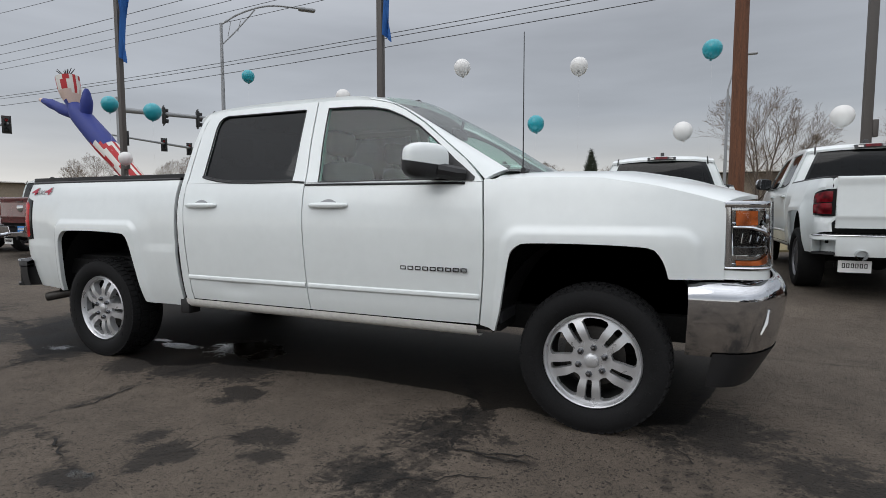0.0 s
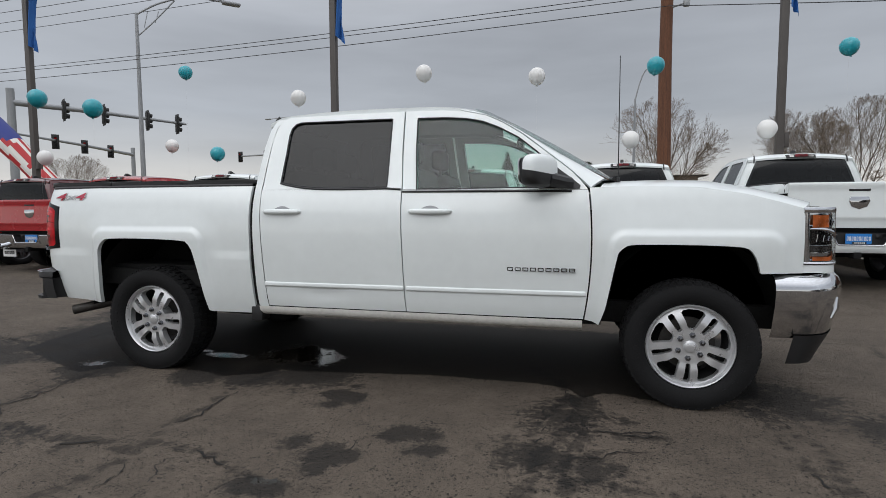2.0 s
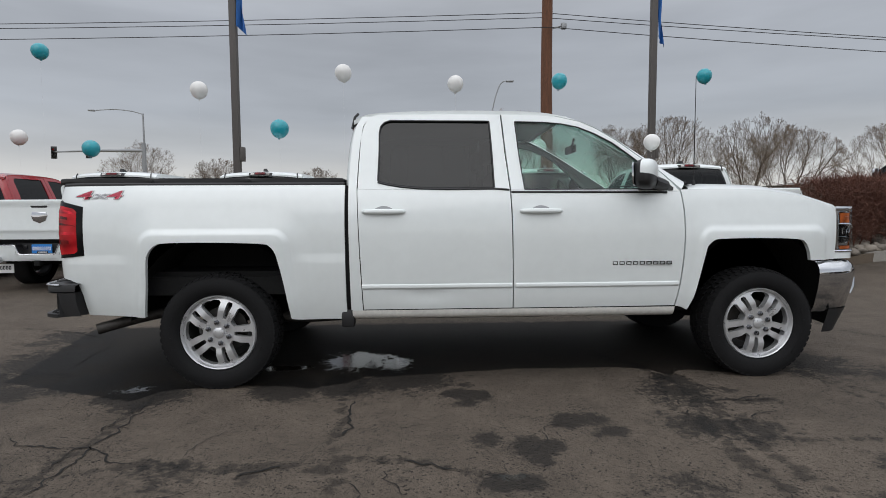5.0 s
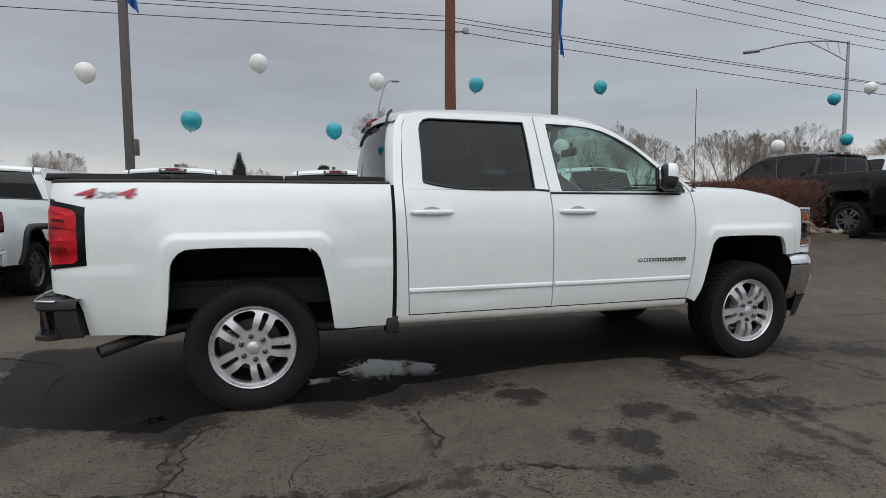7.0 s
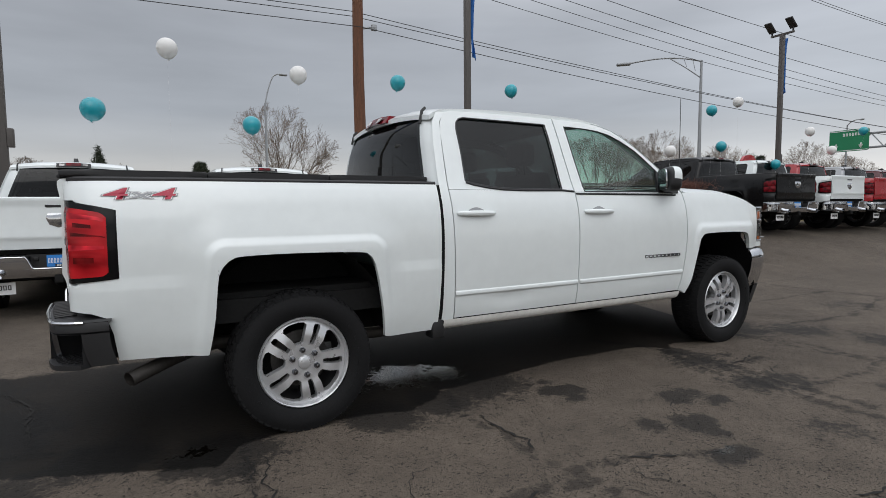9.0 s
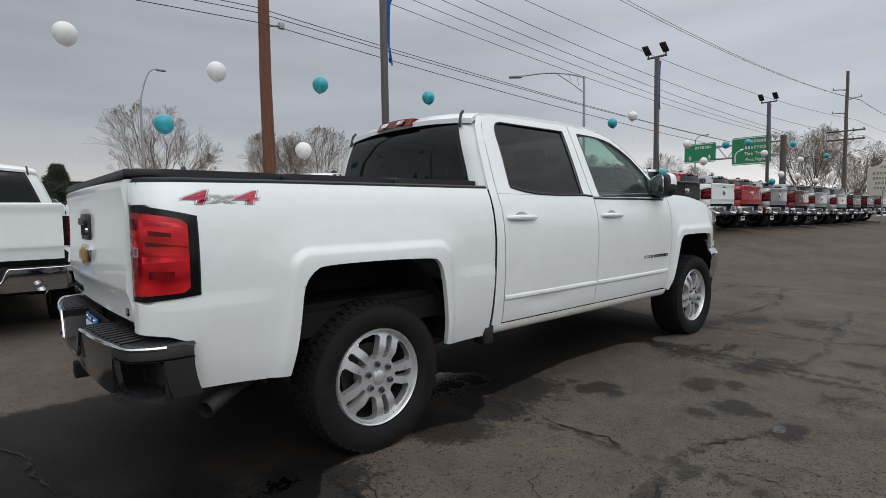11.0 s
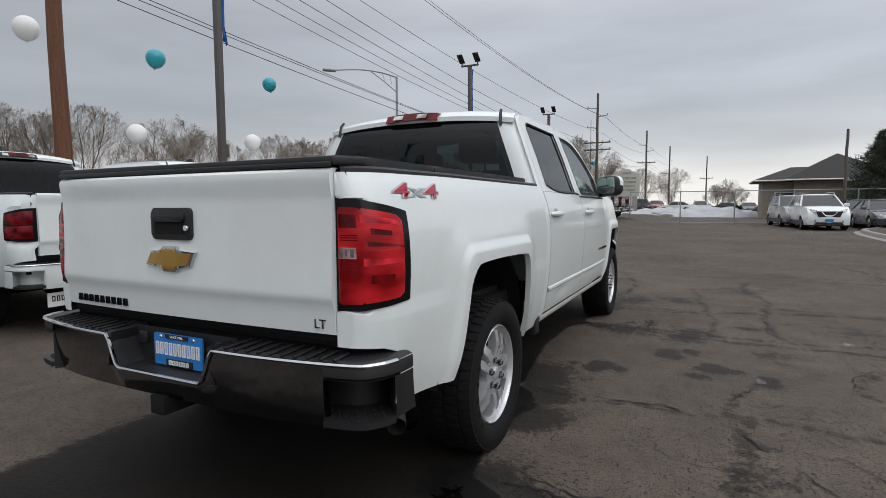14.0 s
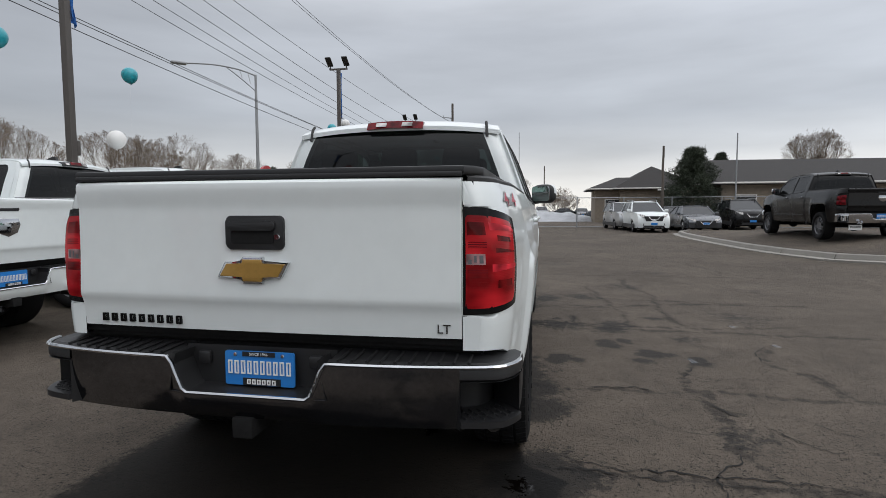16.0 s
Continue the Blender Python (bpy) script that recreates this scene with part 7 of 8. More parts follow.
wooden_pole(33.6, -8.2, 5.2, OLD_WOOD, "slim wooden pole beside the fence", (), 0.10)
bm = bmesh.new()
tube(bm, [(0, 0, 0), (0, 0, 5.8)], [0.06, 0.035], 10)
fp = part("flag_pole", bm, GALV)
fp.matrix_basis = pose(33.0, -12.3, 0)
tagged(fp, "bare grey metal flagpole beside the fence", "flagpole")


def wire(points, sag, label, r=0.014):
    bm = bmesh.new()
    pts = []
    for a, b, drop in zip(points, points[1:], sag):
        a, b = Vector(a), Vector(b)
        for k in range(20):
            f = k / 20
            p = a.lerp(b, f)
            p.z -= drop * 4 * f * (1 - f)
            pts.append(p)
    pts.append(Vector(points[-1]))
    tube(bm, pts, r, 5)
    ob = part("overhead_wire", bm, WIRE)
    return tagged(ob, label, "cable", "overhead wires")


# rows: heights at three poles, how far the line runs off the poles' own line, the sag of two spans, the height farther on
for z0, z1, z2, dy, sag0, sag1, z_far in ((8.2, 6.63, 4.43, -0.25, 0.87, 0.62, 4.6), (8.85, 7.17, 4.86, 0.50, 0.86, 0.48, 4.9), (8.98, 7.34, 4.92, 0.56, 0.86, 0.55, 5.0)):
    wire([(-70, 16 + dy, z0), (5.28, 12.3 + dy, z1), (53, 8.7 + dy, z2), (84, 7.4 + dy, z_far), (106, 5.7 + dy, z_far)], (sag0, sag1, 0.4, 0.3), "black telephone cable along the street", 0.012)
for z0, z1, z2, dy, sag0, sag1, z_far in ((10.27, 9.38, 6.26, 1.24, 0.78, 0.78, 6.9), (10.48, 9.76, 6.34, 1.0, 0.83, 0.81, 7.0), (10.65, 9.52, 5.98, -0.2, 0.89, 0.78, 7.1), (10.51, 9.41, 6.80, -1.33, 0.9, 1.15, 7.1),
                                          (13.04, 10.5, 8.19, -0.65, 0.68, 0.99, 8.8), (13.0, 12.47, 9.70, -0.9, 0.7, 1.15, 9.7), (13.3, 12.75, 9.72, -0.9, 0.7, 1.2, 9.7)):
    wire([(-70, 16 + dy, z0), (5.28, 12.3 + dy, z1), (53, 8.7 + dy, z2), (84, 7.4 + dy * 0.6, z_far), (106, 5.7 + dy * 0.6, z_far - 0.5)], (sag0, sag1, 0.5, 0.4), "thin black power line along the street", 0.011)


# ---------- traffic signals and road signs ----------
def signal_head(parent, x, y, z, face, red=False):
    m = Matrix.Translation((x, y, z)) @ Matrix.Rotation(radians(face), 4, "Z") @ Matrix.Diagonal((0.74, 0.74, 0.74, 1))
    bm = bmesh.new()
    box(bm, (-0.10, -0.18, -0.55), (0.10, 0.18, 0.55), 0.03)
    box(bm, (-0.02, -0.30, -0.68), (0.01, 0.30, 0.68), 0.01)
    for k in (-1, 0, 1):
        tube(bm, [(0.10, 0, k * 0.35), (0.28, 0, k * 0.35 - 0.02)], [0.15, 0.14], 12, False)
    h = part("signal_head", bm, SIGNAL, parent)
    h.matrix_basis = m
    for k in (-1, 0, 1):
        bm = bmesh.new()
        lathe(bm, [(0.0, 0.0), (0.12, 0.01), (0.13, 0.03)], 12)
        q = part("signal_lens", bm, RED_LIGHT if (k == 1) else PLASTIC, h)
        q.matrix_basis = Matrix.Translation((0.13, 0, k * 0.35)) @ Matrix.Rotation(radians(90), 4, "Z")


def mast(x, y, tip, zarm, heads, face, label, red=False, drop=0.0):
    t = thing("traffic_signal", label, "traffic light", "traffic signals", m=pose(x, y, rise(x, y)))
    bm = bmesh.new()
    tube(bm, [(0, 0, 0), (0, 0, zarm + 0.6)], [0.19, 0.16], 14)
    part("pole", bm, GALV, t)
    dx, dy = tip[0] - x, tip[1] - y
    bm = bmesh.new()
    tube(bm, [(0, 0, zarm), (dx * 0.5, dy * 0.5, zarm + 0.05 - drop * 0.5), (dx, dy, zarm - drop)], [0.14, 0.10, 0.06], 12)
    part("mast_arm", bm, GALV, t)
    for f in heads:
        signal_head(t, dx * f, dy * f, zarm - drop * f - 0.06, face, red)
    return t


mast(-21.6, 14.8, (-17.0, 20.3), 5.9, (0.27, 0.49, 0.75, 0.94), 60, "grey traffic signal mast with four black heads", drop=0.35)
mast(-35.0, 35.5, (-30.8, 20.8), 5.85, (0.22, 0.44, 0.65, 0.92), -40, "grey traffic signal mast across the junction")
mast(-20.9, 40.8, (-28.7, 41.7), 6.1, (0.60, 0.98), -80, "traffic signal mast showing red across the street", True)
mast(-40.0, 16.5, (-31.0, 14.8), 5.8, (0.75, 0.98), -30, "traffic signal mast at the far corner")

gantry = thing("sign_gantry", "steel gantry with two green road signs", "road sign", m=pose(45.0, 10.8, 0))
for dx, dy in ((0, 0),):
    bm = bmesh.new()
    tube(bm, [(dx, dy, 0), (dx, dy, 6.6)], [0.24, 0.20], 14)
    part("post", bm, BRONZE, gantry)
for z in (5.2, 6.2):
    bm = bmesh.new()
    tube(bm, [(0, 0, z), (0, 7.2, z)], 0.08, 10)
    part("rail", bm, GALV, gantry)
for k in range(9):
    f, g_ = k / 9, (k + 1) / 9
    bm = bmesh.new()
    tube(bm, [(0, 7.2 * f, 5.2 if k % 2 else 6.2), (0, 7.2 * g_, 6.2 if k % 2 else 5.2)], 0.04, 8)
    part("brace", bm, GALV, gantry)
for f, w, h, z, lines in ((2.15, 2.8, 2.15, 5.64, ("", "", "Thru Traffic", "First Right")), (6.1, 2.55, 1.57, 5.80, ("", ""))):
    panel_m = Matrix.Translation((-0.22, f, z)) @ Matrix.Rotation(radians(-90), 4, "Z")
    bm = bmesh.new()
    prism(bm, rounded(-w / 2, -h / 2, w / 2, h / 2, 0.12), 1, -0.03, 0.03)
    p_ = part("sign_panel", bm, SIGN_GREEN, gantry)
    p_.matrix_basis = panel_m
    bm = bmesh.new()
    for a, b in ((-h / 2 + 0.05, -h / 2 + 0.10), (h / 2 - 0.10, h / 2 - 0.05)):
        prism(bm, [(-w / 2 + 0.06, a), (w / 2 - 0.06, a), (w / 2 - 0.06, b), (-w / 2 + 0.06, b)], 1, -0.045, -0.032)
    q = part("sign_border", bm, WHITE_PLATE, p_)
    for k, words in enumerate(lines):
        zz = h / 2 - 0.36 - k * (h - 0.5) / max(len(lines) - 0.5, 1)
        if words:
            lettering(words, 0.34, 0.008, WHITE_PLATE, p_, Matrix.Translation((0.32, -0.045, zz)) @ Matrix.Rotation(radians(90), 4, "X"))
        elif k == 0 or w > 2.7:
            bm = bmesh.new()
            bars(bm, 7, -w * 0.24 + 0.2, w * 0.38, 0.20, -0.045, -0.032, 0.4)
            b_ = tagged(part("sign_marking", bm, WHITE_PLATE, p_), kind="stuff")
            b_.matrix_basis = Matrix.Translation((0, 0, zz))
    bm = bmesh.new()
    if w > 2.7:
        tube(bm, smooth_path([(-1.15, -0.04, -0.85), (-1.15, -0.04, -0.3), (-1.0, -0.04, -0.05), (-0.7, -0.04, 0.10)], 10), 0.045, 6)
        tube(bm, [(-0.72, -0.04, 0.10), (-0.48, -0.04, 0.16)], [0.13, 0.01], 6)
    else:
        for x_ in (-0.8, 0.8):
            tube(bm, [(x_, -0.04, -0.2), (x_, -0.04, -0.4)], 0.04, 6)
            tube(bm, [(x_, -0.04, -0.36), (x_, -0.04, -0.62)], [0.15, 0.01], 6)
    part("sign_arrow", bm, WHITE_PLATE, p_)

board = thing("sign_board", "large cream stone sign board on the grass", "sign", m=pose(54.5, 6.1, 1.45, 0, 0, -85) @ Matrix.Diagonal((0.66, 0.66, 0.66, 1)))
bm = bmesh.new()
prism(bm, [(-2.0, 0.9), (2.0, 0.9), (2.0, 4.3), (0.9, 4.6), (0.5, 5.0), (-0.5, 5.0), (-0.9, 4.6), (-2.0, 4.3)], 1, -0.25, 0.25, 0.03)
part("panel", bm, SIGN_STONE, board)
bm = bmesh.new()
box(bm, (-1.7, -0.32, -2.4), (1.7, 0.32, 0.9), 0.05)
part("plinth", bm, CONCRETE, board)
for z, n_, w in ((4.35, 5, 0.8), (3.6, 9, 1.5), (3.0, 10, 1.5), (2.4, 8, 1.3), (1.8, 9, 1.4)):
    bm = bmesh.new()
    bars(bm, n_, -w, w, 0.28, -0.262, -0.252, 0.4)
    b_ = tagged(part("sign_marking", bm, BRONZE, board), kind="stuff")
    b_.matrix_basis = Matrix.Translation((0, 0, z))

arch = thing("arched_sign", "small red and white arched shop sign on a post", "sign", m=pose(57.0, 32.0, 0.0))
bm = bmesh.new()
prism(bm, [(-1.3, 4.4), (1.3, 4.4), (1.3, 5.6)] + [(1.3 * math.cos(a), 5.6 + 1.0 * math.sin(a)) for a in np.linspace(0.2, math.pi - 0.2, 9)] + [(-1.3, 5.6)], 1, -0.15, 0.15)
part("panel", bm, RED_PAINT, arch)
bm = bmesh.new()
box(bm, (-1.25, -0.19, 4.5), (1.25, -0.16, 5.15), 0.01)
part("white_band", bm, WHITE_PLATE, arch)
bm = bmesh.new()
tube(bm, [(0, 0, 0), (0, 0, 4.4)], 0.15, 10)
part("post", bm, GALV, arch)


# ---------- balloons ----------
def balloon(x, y, z, teal, tilt=0.0):
    r = 0.172 if x < 9 else 0.130
    t = thing("balloon", ("round teal" if teal else "round white") + " balloon floating over the parked trucks", "balloon", "balloons", m=pose(x, y, z, tilt * 0.6, tilt, 0))
    bm = bmesh.new()
    prof = [(0.0, r)] + [(r * math.sin(a) * (1 - 0.06 * max(-math.cos(a), 0)), r * math.cos(a) * (1.0 if a < math.pi / 2 else 1.10)) for a in np.linspace(0.12, math.pi - 0.10, 18)] + [(0.0, -1.11 * r)]
    lathe(bm, prof, 28)
    bmesh.ops.rotate(bm, verts=bm.verts[:], cent=(0, 0, 0), matrix=Matrix.Rotation(math.pi / 2, 3, "X"))
    skin_ = part("skin", bm, TEAL if teal else WHITE_LATEX, t)
    bm = bmesh.new()
    tube(bm, [(0, 0, -1.08 * r), (0, 0, -1.13 * r), (0, 0, -1.20 * r)], [0.008, 0.010, 0.028], 8)
    part("knot", bm, TEAL if teal else WHITE_LATEX, t)
    bm = bmesh.new()
    tube(bm, [(0, 0, -1.15 * r), (0, 0, rise(x, y) - z)], 0.0008, 3)
    part("string", bm, WHITE_LATEX, t).matrix_basis = pose(0, 0, 0, tilt * 0.6, tilt, 0).inverted()
    return t


for row in ((8.1, 8.3, 4.3, 1), (4.45, 7.6, 4.0, 1), (1.23, 7.45, 2.83, 1), (-1.31, 6.05, 2.72, 1), (2.12, 7.25, 3.85, 0), (-0.22, 7.0, 4.0, 0), (-3.16, 7.0, 3.64, 0), (-7.0, 8.1, 4.7, 1),
            (-6.0, 4.3, 3.08, 1), (-7.45, 4.4, 3.36, 1), (6.38, 7.18, 2.61, 0), (4.0, 7.6, 2.55, 0), (-7.84, 8.5, 2.88, 0), (10.3, 4.95, 2.47, 0), (-9.5, 6.2, 2.4, 0), (-5.6, 7.4, 2.5, 1), (11.88, 5.0, 3.55, 1), (12.3, 5.0, 2.68, 1), (16.4, 5.0, 3.30, 0), (19.5, 5.0, 3.50, 1),
            (17.65, 5.0, 2.81, 0), (14.73, 5.0, 2.30, 1), (21.6, 5.0, 3.73, 1), (23.4, 5.0, 3.43, 0), (27.0, 5.0, 4.05, 1), (28.1, 5.0, 3.42, 0), (25.5, 5.0, 2.64, 0), (27.7, 5.0, 2.65, 0),
            (30.6, 5.0, 2.48, 0), (32.4, 5.0, 3.84, 1), (24.4, 5.0, 2.29, 1), (12.95, 5.0, 3.85, 0)):
    balloon(row[0], row[1], row[2], row[3], tilt=10 * math.sin(row[0] * 3))

# dancing tube figure, as one plain shape
bm = bmesh.new()
path = smooth_path([(-10.75, 8.6, 0.4), (-11.5, 8.6, 1.2), (-12.9, 8.6, 2.44), (-13.87, 8.6, 3.28), (-15.10, 8.6, 4.36), (-15.40, 8.6, 4.85), (-15.50, 8.6, 5.20), (-15.58, 8.6, 5.58)], 44)
wide = [float(np.interp(p[2], (0.4, 2.4, 3.3, 4.3, 4.6, 4.8, 5.1, 5.6), (0.34, 0.30, 0.36, 0.32, 0.20, 0.26, 0.34, 0.36))) for p in path]
tube(bm, path, wide, 22)
tube(bm, smooth_path([(-14.95, 8.6, 4.25), (-15.7, 8.58, 4.45), (-16.4, 8.55, 4.72), (-17.0, 8.5, 4.92)], 12), [0.20] * 6 + [0.17] * 3 + [0.13, 0.10, 0.05], 12)
tube(bm, smooth_path([(-14.75, 8.6, 4.15), (-14.60, 8.58, 4.55), (-14.52, 8.55, 5.10)], 8), [0.19] * 5 + [0.15, 0.12, 0.05], 12)
rg = random.Random(8)
for k in range(14):
    tube(bm, [(-15.6, 8.6, 5.55), (-15.6 + rg.uniform(-0.45, 0.45), 8.6 + rg.uniform(-0.2, 0.2), 5.75 + rg.uniform(0, 0.12))], [0.02, 0.012], 4)
for f in bm.faces:
    c = f.calc_center_median()
    i = int(np.argmin(np.linalg.norm(path - np.array(c), axis=1)))
    d_ = Vector(path[min(i + 1, 43)]) - Vector(path[max(i - 1, 0)])
    off = c - Vector(path[i])
    a = math.atan2(off.y, off.dot(d_.cross(Vector((0, 1, 0))).normalized()))
    stripe = int((a + math.pi) / (2 * math.pi) * 11) % 2
    on_body = off.length < wide[i] * 1.35
    if c.z > 5.62:
        f.material_index = 4
    elif on_body and (c.z < 3.25 or c.z > 5.08):
        f.material_index = 0 if stripe else 1
    elif on_body and c.z > 4.72:
        f.material_index = 3
    elif not on_body and (c.x < -16.75 or c.z > 4.95):
        f.material_index = 3 if c.x < -16 else 2
    else:
        f.material_index = 2
dancer = part("tube_dancer", bm, RED_CLOTH)
for m_ in (TRIM, BLUE_CLOTH2, PALE_CLOTH, SIGNAL):
    dancer.data.materials.append(m_)
tagged(dancer, "leaning inflated tube dancer in red, white and blue", "tube dancer")


# ---------- trees ----------
def bare_tree(seed, h, spread=0.75):
    """A leafless tree: short trunk, long limbs that rise and spread like a vase, and a haze of fine twigs."""
    rg = random.Random(seed)
    limb, fine = [], []
    wide, high, mid = h * (0.27 + 0.27 * spread), h * 0.43, h * 0.53

    def grow(p, d, length, r, depth):
        n = (3, 8, 6, 5, 4, 3)[depth]
        pts, rr = [p.copy()], [r]
        for k in range(n):
            wild = 0.04 if depth == 0 else 0.085
            d = (d + Vector((rg.gauss(0, wild), rg.gauss(0, wild), rg.gauss(0.045, 0.05)))).normalized()
            p = p + d * length / n
            pts.append(p.copy())
            rr.append(r * (1 - 0.72 * (k + 1) / n))
            # the crown rounds off
            if depth and (p.x * p.x + p.y * p.y) / wide ** 2 + ((p.z - mid) / high) ** 2 > rg.uniform(0.82, 1.12):
                break
        n = len(pts) - 1
        (limb if depth < 3 else fine).append((pts, rr))
        if depth >= 5:
            return
        kids = (7, 8, 7, 5, 3)[depth]
        for k in range(kids):
            f = rg.uniform(0.45, 1.0) if depth == 0 else 0.25 + 0.75 * (k + rg.random()) / kids
            i = min(int(f * n), n - 1)
            q = pts[i].lerp(pts[i + 1], f * n - i)
            axis = (pts[i + 1] - pts[i]).normalized()
            side = axis.orthogonal().normalized()
            side.rotate(Matrix.Rotation(2 * math.pi * (k * 0.382 + rg.random() * 0.2), 3, axis))
            lean = (rg.uniform(0.15, 1.12) if depth == 0 else rg.uniform(0.38, 0.68)) * (spread if depth < 2 else 0.9)
            nd = (axis * math.cos(lean) + side * math.sin(lean)).normalized()
            size = h * 0.72 * rg.uniform(0.8, 1.1) if depth == 0 else length * (0, 0.55, 0.58, 0.62, 0.66)[depth] * rg.uniform(0.75, 1.15) * (1.15 - 0.45 * f)
            grow(q, nd, size, max(rr[i] * rg.uniform(0.48, 0.62), 0.005), depth + 1)
    grow(Vector((0, 0, 0)), Vector((0, 0, 1)), h * 0.15, h * 0.022, 0)
    t = thing("bare_tree", "leafless deciduous tree with fine grey-brown twigs", "tree", "bare trees")
    for nm, lst, seg, mt in (("trunk", limb, 7, BARK), ("crown", fine, 3, TWIG)):
        vs, fs = [], []
        for pts, rr in lst:
            base = len(vs)
            for i, q in enumerate(pts):
                d = (pts[min(i + 1, len(pts) - 1)] - pts[max(i - 1, 0)]).normalized()
                s = d.orthogonal().normalized()
                o = d.cross(s)
                rad = max(rr[i], 0.0065)
                vs += [q + rad * (math.cos(2 * math.pi * k / seg) * s + math.sin(2 * math.pi * k / seg) * o) for k in range(seg)]
            for i in range(len(pts) - 1):
                for k in range(seg):
                    a, b = base + i * seg + k, base + i * seg + (k + 1) % seg
                    fs.append((a, b, b + seg, a + seg))
        ob = raw(nm, vs, fs, mt, t)
        ob.data.polygons.foreach_set("use_smooth", [True] * len(ob.data.polygons))
    return t


kinds_of_tree = [bare_tree(21, 10.5, 0.95), bare_tree(35, 9.5, 1.05), bare_tree(48, 11.5, 0.75), bare_tree(52, 11.5, 0.45)]
spots = [(8.9, 40.0, 0, 0.86), (22.9, 42.0, 1, 0.92), (19.0, 42.5, 2, 0.70), (30.6, 42.0, 0, 0.84), (34.2, 43.0, 1, 0.88), (44.5, 42.0, 1, 0.95), (54.8, 42.0, 0, 0.95), (68.0, 42.0, 1, 0.95), (89.0, 42.0, 0, 1.0),
         (-9.0, 52.0, 1, 0.6), (-29.0, 58.0, 0, 0.85), (-23.0, 62.0, 1, 0.8), (75.0, 17.2, 2, 0.95), (80.0, 14.0, 0, 0.9), (92.0, 13.0, 1, 0.8), (103.0, 10.5, 1, 0.8), (86.0, 18.0, 1, 0.9), (120.0, 6.0, 0, 0.8),
         (-55.0, 48.0, 1, 0.8), (-62.0, 40.0, 0, 0.7), (68.0, -31.6, 3, 0.92), (118.0, -2.5, 1, 0.55), (122.0, -4.6, 0, 0.6), (127.0, -3.4, 1, 0.5), (126.0, -6.5, 0, 0.45), (50.0, 43.0, 2, 0.8), (94.0, 40.0, 1, 0.9), (-3.0, 60.0, 0, 0.55)]
for i, (x, y, k, s) in enumerate(spots):
    m = pose(x, y, rise(x, y) - 0.05, 0, 0, 47 * i)
    first = kinds_of_tree[k]
    if first.matrix_basis.translation.length < 0.1:
        first.scale = (s, s, s)
        first.matrix_basis = m @ Matrix.Diagonal((s, s, s, 1))
    else:
        c = copy_thing(first, m)
        c.matrix_basis = m @ Matrix.Diagonal((s, s, s, 1))


def conifer(x, y, z, h, width, seed, label, pointed=True):
    t = thing("conifer", label, "tree", "evergreen trees", m=pose(x, y, z))
    bm = bmesh.new()
    tube(bm, [(0, 0, 0), (0, 0, h * 0.95)], [h * 0.025, 0.02], 8)
    part("trunk", bm, BARK, t)
    rg = random.Random(seed)

    def place(r):
        f = 1 - math.sqrt(1 - r.random()) if pointed else r.random() ** 0.8
        zz = h * (0.08 + 0.92 * f)
        if pointed:
            rad = width * (1 - f) * (0.9 + 0.1 * math.sin(zz * 9 / h * 3))
        else:
            rad = width * (1.08 - 0.85 * f ** 1.6) * min(f / 0.10 + 0.45, 1.0)
        a = r.uniform(0, 2 * math.pi)
        wave = noise.noise(Vector((math.cos(a) * 2 + seed, math.sin(a) * 2, zz * (0.9 if pointed else 1.5))))
        lump = 0.72 + (0.35 if pointed else 0.75) * wave
        q = rad * lump * r.uniform(0.5, 1.0)
        return (q * math.cos(a), q * math.sin(a), zz)
    vs, fs = twigs(9000 if pointed else 17000, place, (0.05 if pointed else 0.045) * h + 0.05, 0.012 * h * 0.35, rg, 0.45)
    tagged(raw("crown", vs, fs, NEEDLE, t), kind="stuff")
    return t


conifer(-3.6, 46.8, 0.3, 6.0, 2.5, 2, "dark green pointed spruce across the street")
conifer(3.5, 44.5, 0.3, 4.6, 1.7, 6, "dark round pine in front of a tan building", False)
conifer(36.0, -10.55, 0.0, 5.2, 2.45, 3, "broad dark pine in front of a house", False)
conifer(52.0, -16.9, 0.0, 6.3, 1.6, 5, "dark pine behind a house roof", False)
conifer(66.0, 36.0, 0.3, 6.7, 1.9, 11, "dark pine across the street", False)


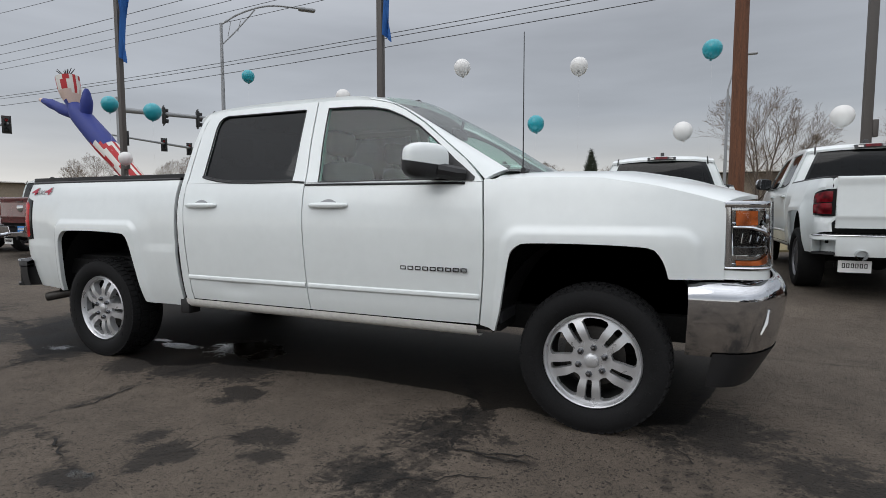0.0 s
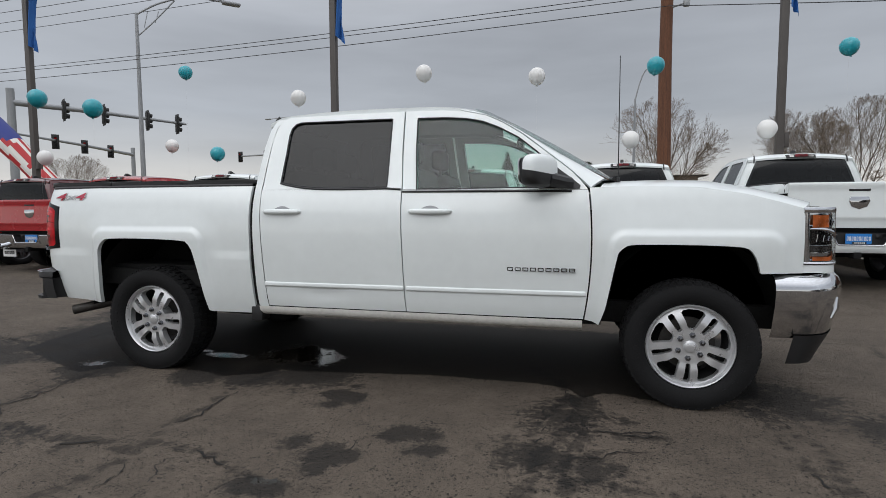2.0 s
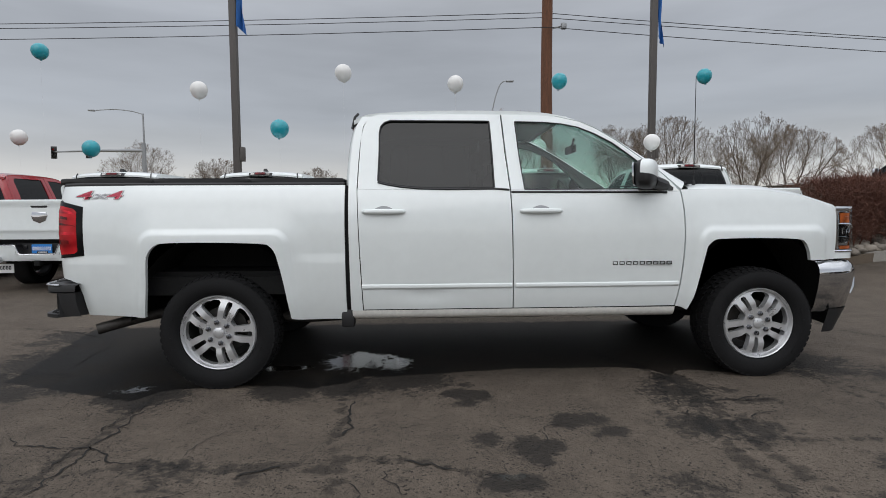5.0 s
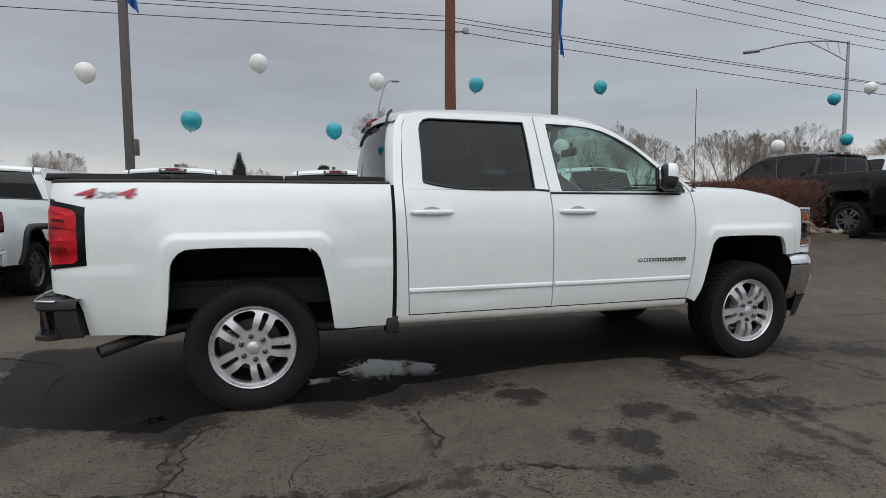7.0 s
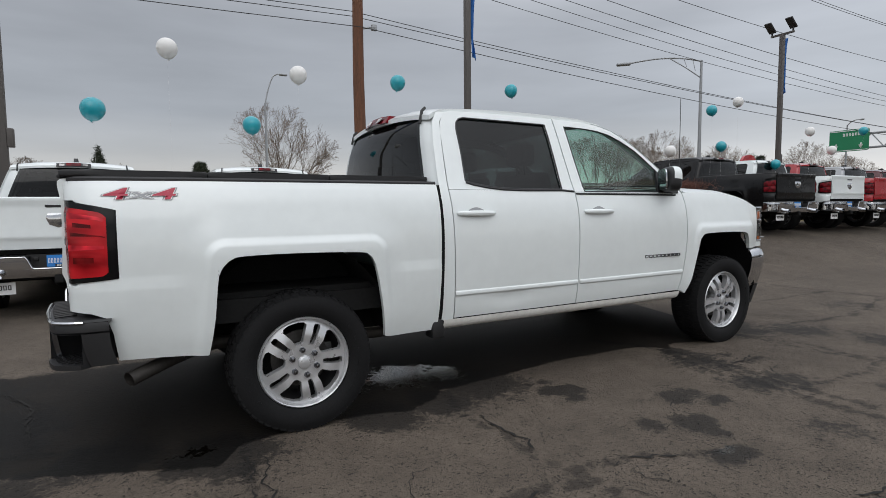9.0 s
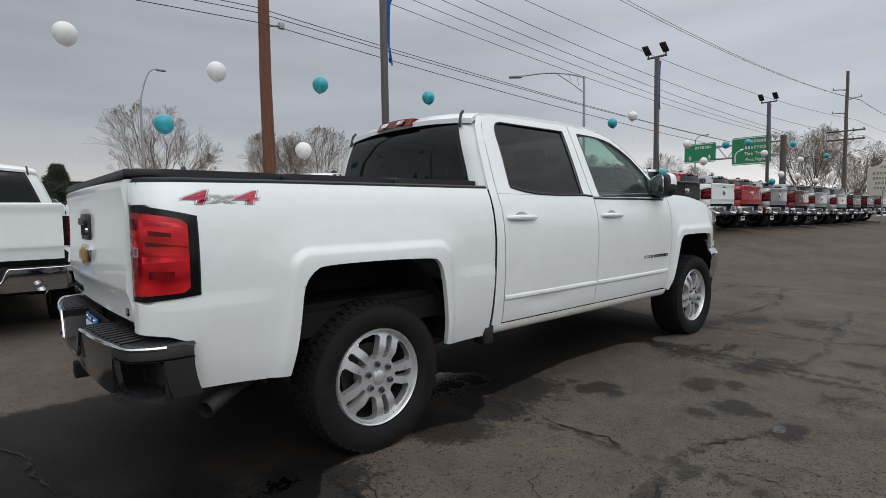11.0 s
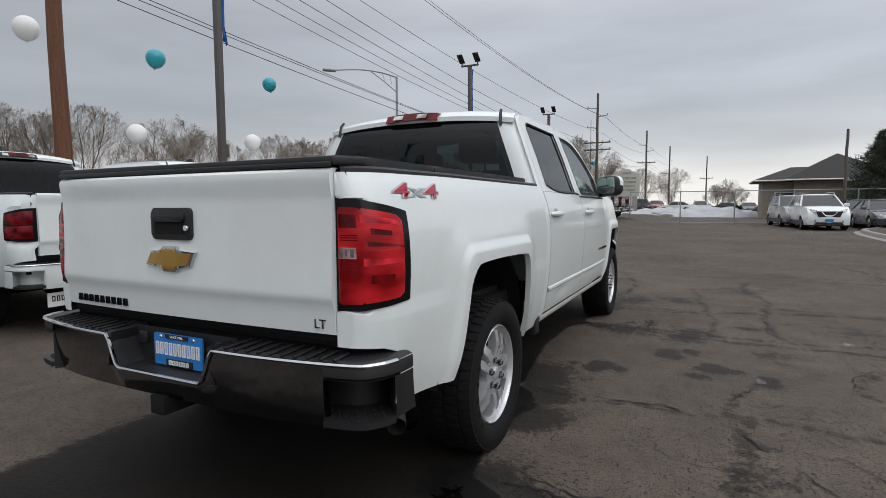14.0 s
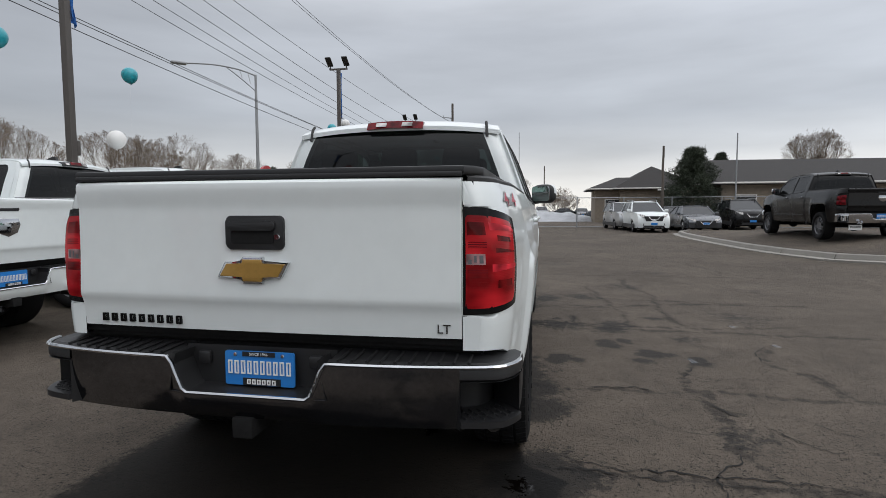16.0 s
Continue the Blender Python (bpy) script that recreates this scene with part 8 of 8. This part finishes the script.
# ---------- houses, fence, buildings ----------
def house(name, label, x, y, lx, ly, eave, ridge, m_turn, hip=1.0):
    t = thing(name, label, "house", "", m=pose(x, y, 0, 0, 0, m_turn))
    th = 0.2
    for nm, lo, hi in (("wall", (-lx / 2, -ly / 2, 0), (lx / 2, -ly / 2 + th, eave)), ("wall", (-lx / 2, ly / 2 - th, 0), (lx / 2, ly / 2, eave)),
                       ("wall", (-lx / 2, -ly / 2 + th, 0), (-lx / 2 + th, ly / 2 - th, eave)), ("wall", (lx / 2 - th, -ly / 2 + th, 0), (lx / 2, ly / 2 - th, eave))):
        bm = bmesh.new()
        box(bm, lo, hi)
        part(nm, bm, STUCCO, t)
    o = 0.7
    e = [(-lx / 2 - o, -ly / 2 - o), (lx / 2 + o, -ly / 2 - o), (lx / 2 + o, ly / 2 + o), (-lx / 2 - o, ly / 2 + o)]
    run = (min(lx, ly) / 2 + o) * hip
    a, b = ((0, -ly / 2 - o + run), (0, ly / 2 + o - run)) if ly > lx else ((-lx / 2 - o + run, 0), (lx / 2 + o - run, 0))
    bm = bmesh.new()
    base = [bm.verts.new((*q, eave)) for q in e]
    low = [bm.verts.new((*q, eave - 0.16)) for q in e]
    top = [bm.verts.new((*q, ridge)) for q in (a, b)]
    if ly > lx:
        fs = ((base[0], base[1], top[0]), (base[1], base[2], top[1], top[0]), (base[2], base[3], top[1]), (base[3], base[0], top[0], top[1]))
    else:
        fs = ((base[0], base[1], top[1], top[0]), (base[1], base[2], top[1]), (base[2], base[3], top[0], top[1]), (base[3], base[0], top[0]))
    for f in fs:
        bm.faces.new(f)
    for i in range(4):
        bm.faces.new((base[i], low[i], low[(i + 1) % 4], base[(i + 1) % 4]))
    bm.faces.new(low)
    rf = part("roof", bm, SHINGLE, t)
    bm = bmesh.new()
    for i in range(4):
        tube(bm, [(*e[i], eave - 0.06), (*e[(i + 1) % 4], eave - 0.06)], 0.07, 6)
    part("gutter", bm, TRIM, rf)
    n = int(max(lx, ly) / 3.2)
    for i in range(n):
        f = (i + 0.5) / n - 0.5
        wz0, wz1, hw = (0.9, 2.2, 0.7) if i % 3 else (0.0, 2.15, 0.5)
        c = (-lx / 2 - 0.03, f * ly) if ly > lx else (f * lx, -ly / 2 - 0.03)
        lo = (c[0] - 0.04, c[1] - hw, wz0) if ly > lx else (c[0] - hw, c[1] - 0.04, wz0)
        hi = (c[0] + 0.04, c[1] + hw, wz1) if ly > lx else (c[0] + hw, c[1] + 0.04, wz1)
        bm = bmesh.new()
        box(bm, lo, hi, 0.02)
        w = part("window" if i % 3 else "door", bm, TRIM, t)
        k = 0.09
        bm = bmesh.new()
        if ly > lx:
            box(bm, (lo[0] - 0.01, lo[1] + k, lo[2] + k), (lo[0] + 0.02, hi[1] - k, hi[2] - k))
        else:
            box(bm, (lo[0] + k, lo[1] - 0.01, lo[2] + k), (hi[0] - k, lo[1] + 0.02, hi[2] - k))
        part("pane", bm, DARK_PANE, w)
    return t


house("house", "long low beige house with a dark hipped roof", 43.5, -26.5, 12.0, 29.0, 3.0, 5.0, 4, 0.3)
house("house", "small beige house with a dark hipped roof", 54.5, -11.0, 9.0, 6.6, 3.2, 5.4, 0)
house("house", "low beige house wing with a dark roof", 53.2, -8.7, 4.4, 6.4, 3.2, 4.35, 0)
house("house", "taller house with a dark hipped roof", 52.0, -44.0, 14.0, 14.0, 4.2, 7.2, 0)
store = house("store", "long tan flat-roofed building across the street", 2.5, 52.0, 21.0, 9.0, 4.0, 4.25, 0)
house("store", "low tan building far along the street", 60.0, 56.0, 30.0, 10.0, 4.0, 4.6, 0)
house("store", "low building with a red roof line far off", -50.0, 62.0, 24.0, 10.0, 4.0, 4.4, 0)
house("store", "low tan building far behind the junction", -90.0, 30.0, 14.0, 30.0, 4.5, 4.9, 0)

fence = thing("chain_link_fence", "chain-link fence with steel posts and top rail", "fence", m=pose(34.6, 0, 0))
ys = np.arange(-36, 3.1, 3.0)
for y in ys:
    bm = bmesh.new()
    tube(bm, [(0, y, 0), (0, y, 2.05)], 0.035, 8)
    part("post", bm, GALV, fence)
for z in (0.06, 2.0):
    bm = bmesh.new()
    tube(bm, [(0, ys[0], z), (0, ys[-1], z)], 0.024, 8)
    part("rail", bm, GALV, fence)
vs, fs = [], []
for k in range(int((ys[-1] - ys[0]) / 0.16)):
    for s in (-1, 1):
        y0 = ys[0] + k * 0.16 + (0 if s > 0 else 2.0)
        y1 = y0 + s * 2.0
        if y1 > ys[-1] or y1 < ys[0] or y0 > ys[-1]:
            continue
        i = len(vs)
        w = 0.0016
        vs += [(0, y0 - w, 0.05), (0, y0 + w, 0.05), (0.002, y0, 0.05), (0, y1 - w, 2.0), (0, y1 + w, 2.0), (0.002, y1, 2.0)]
        fs += [(i, i + 1, i + 4, i + 3), (i + 1, i + 2, i + 5, i + 4), (i + 2, i, i + 3, i + 5)]
tagged(raw("mesh", vs, fs, GALV, fence), kind="stuff")
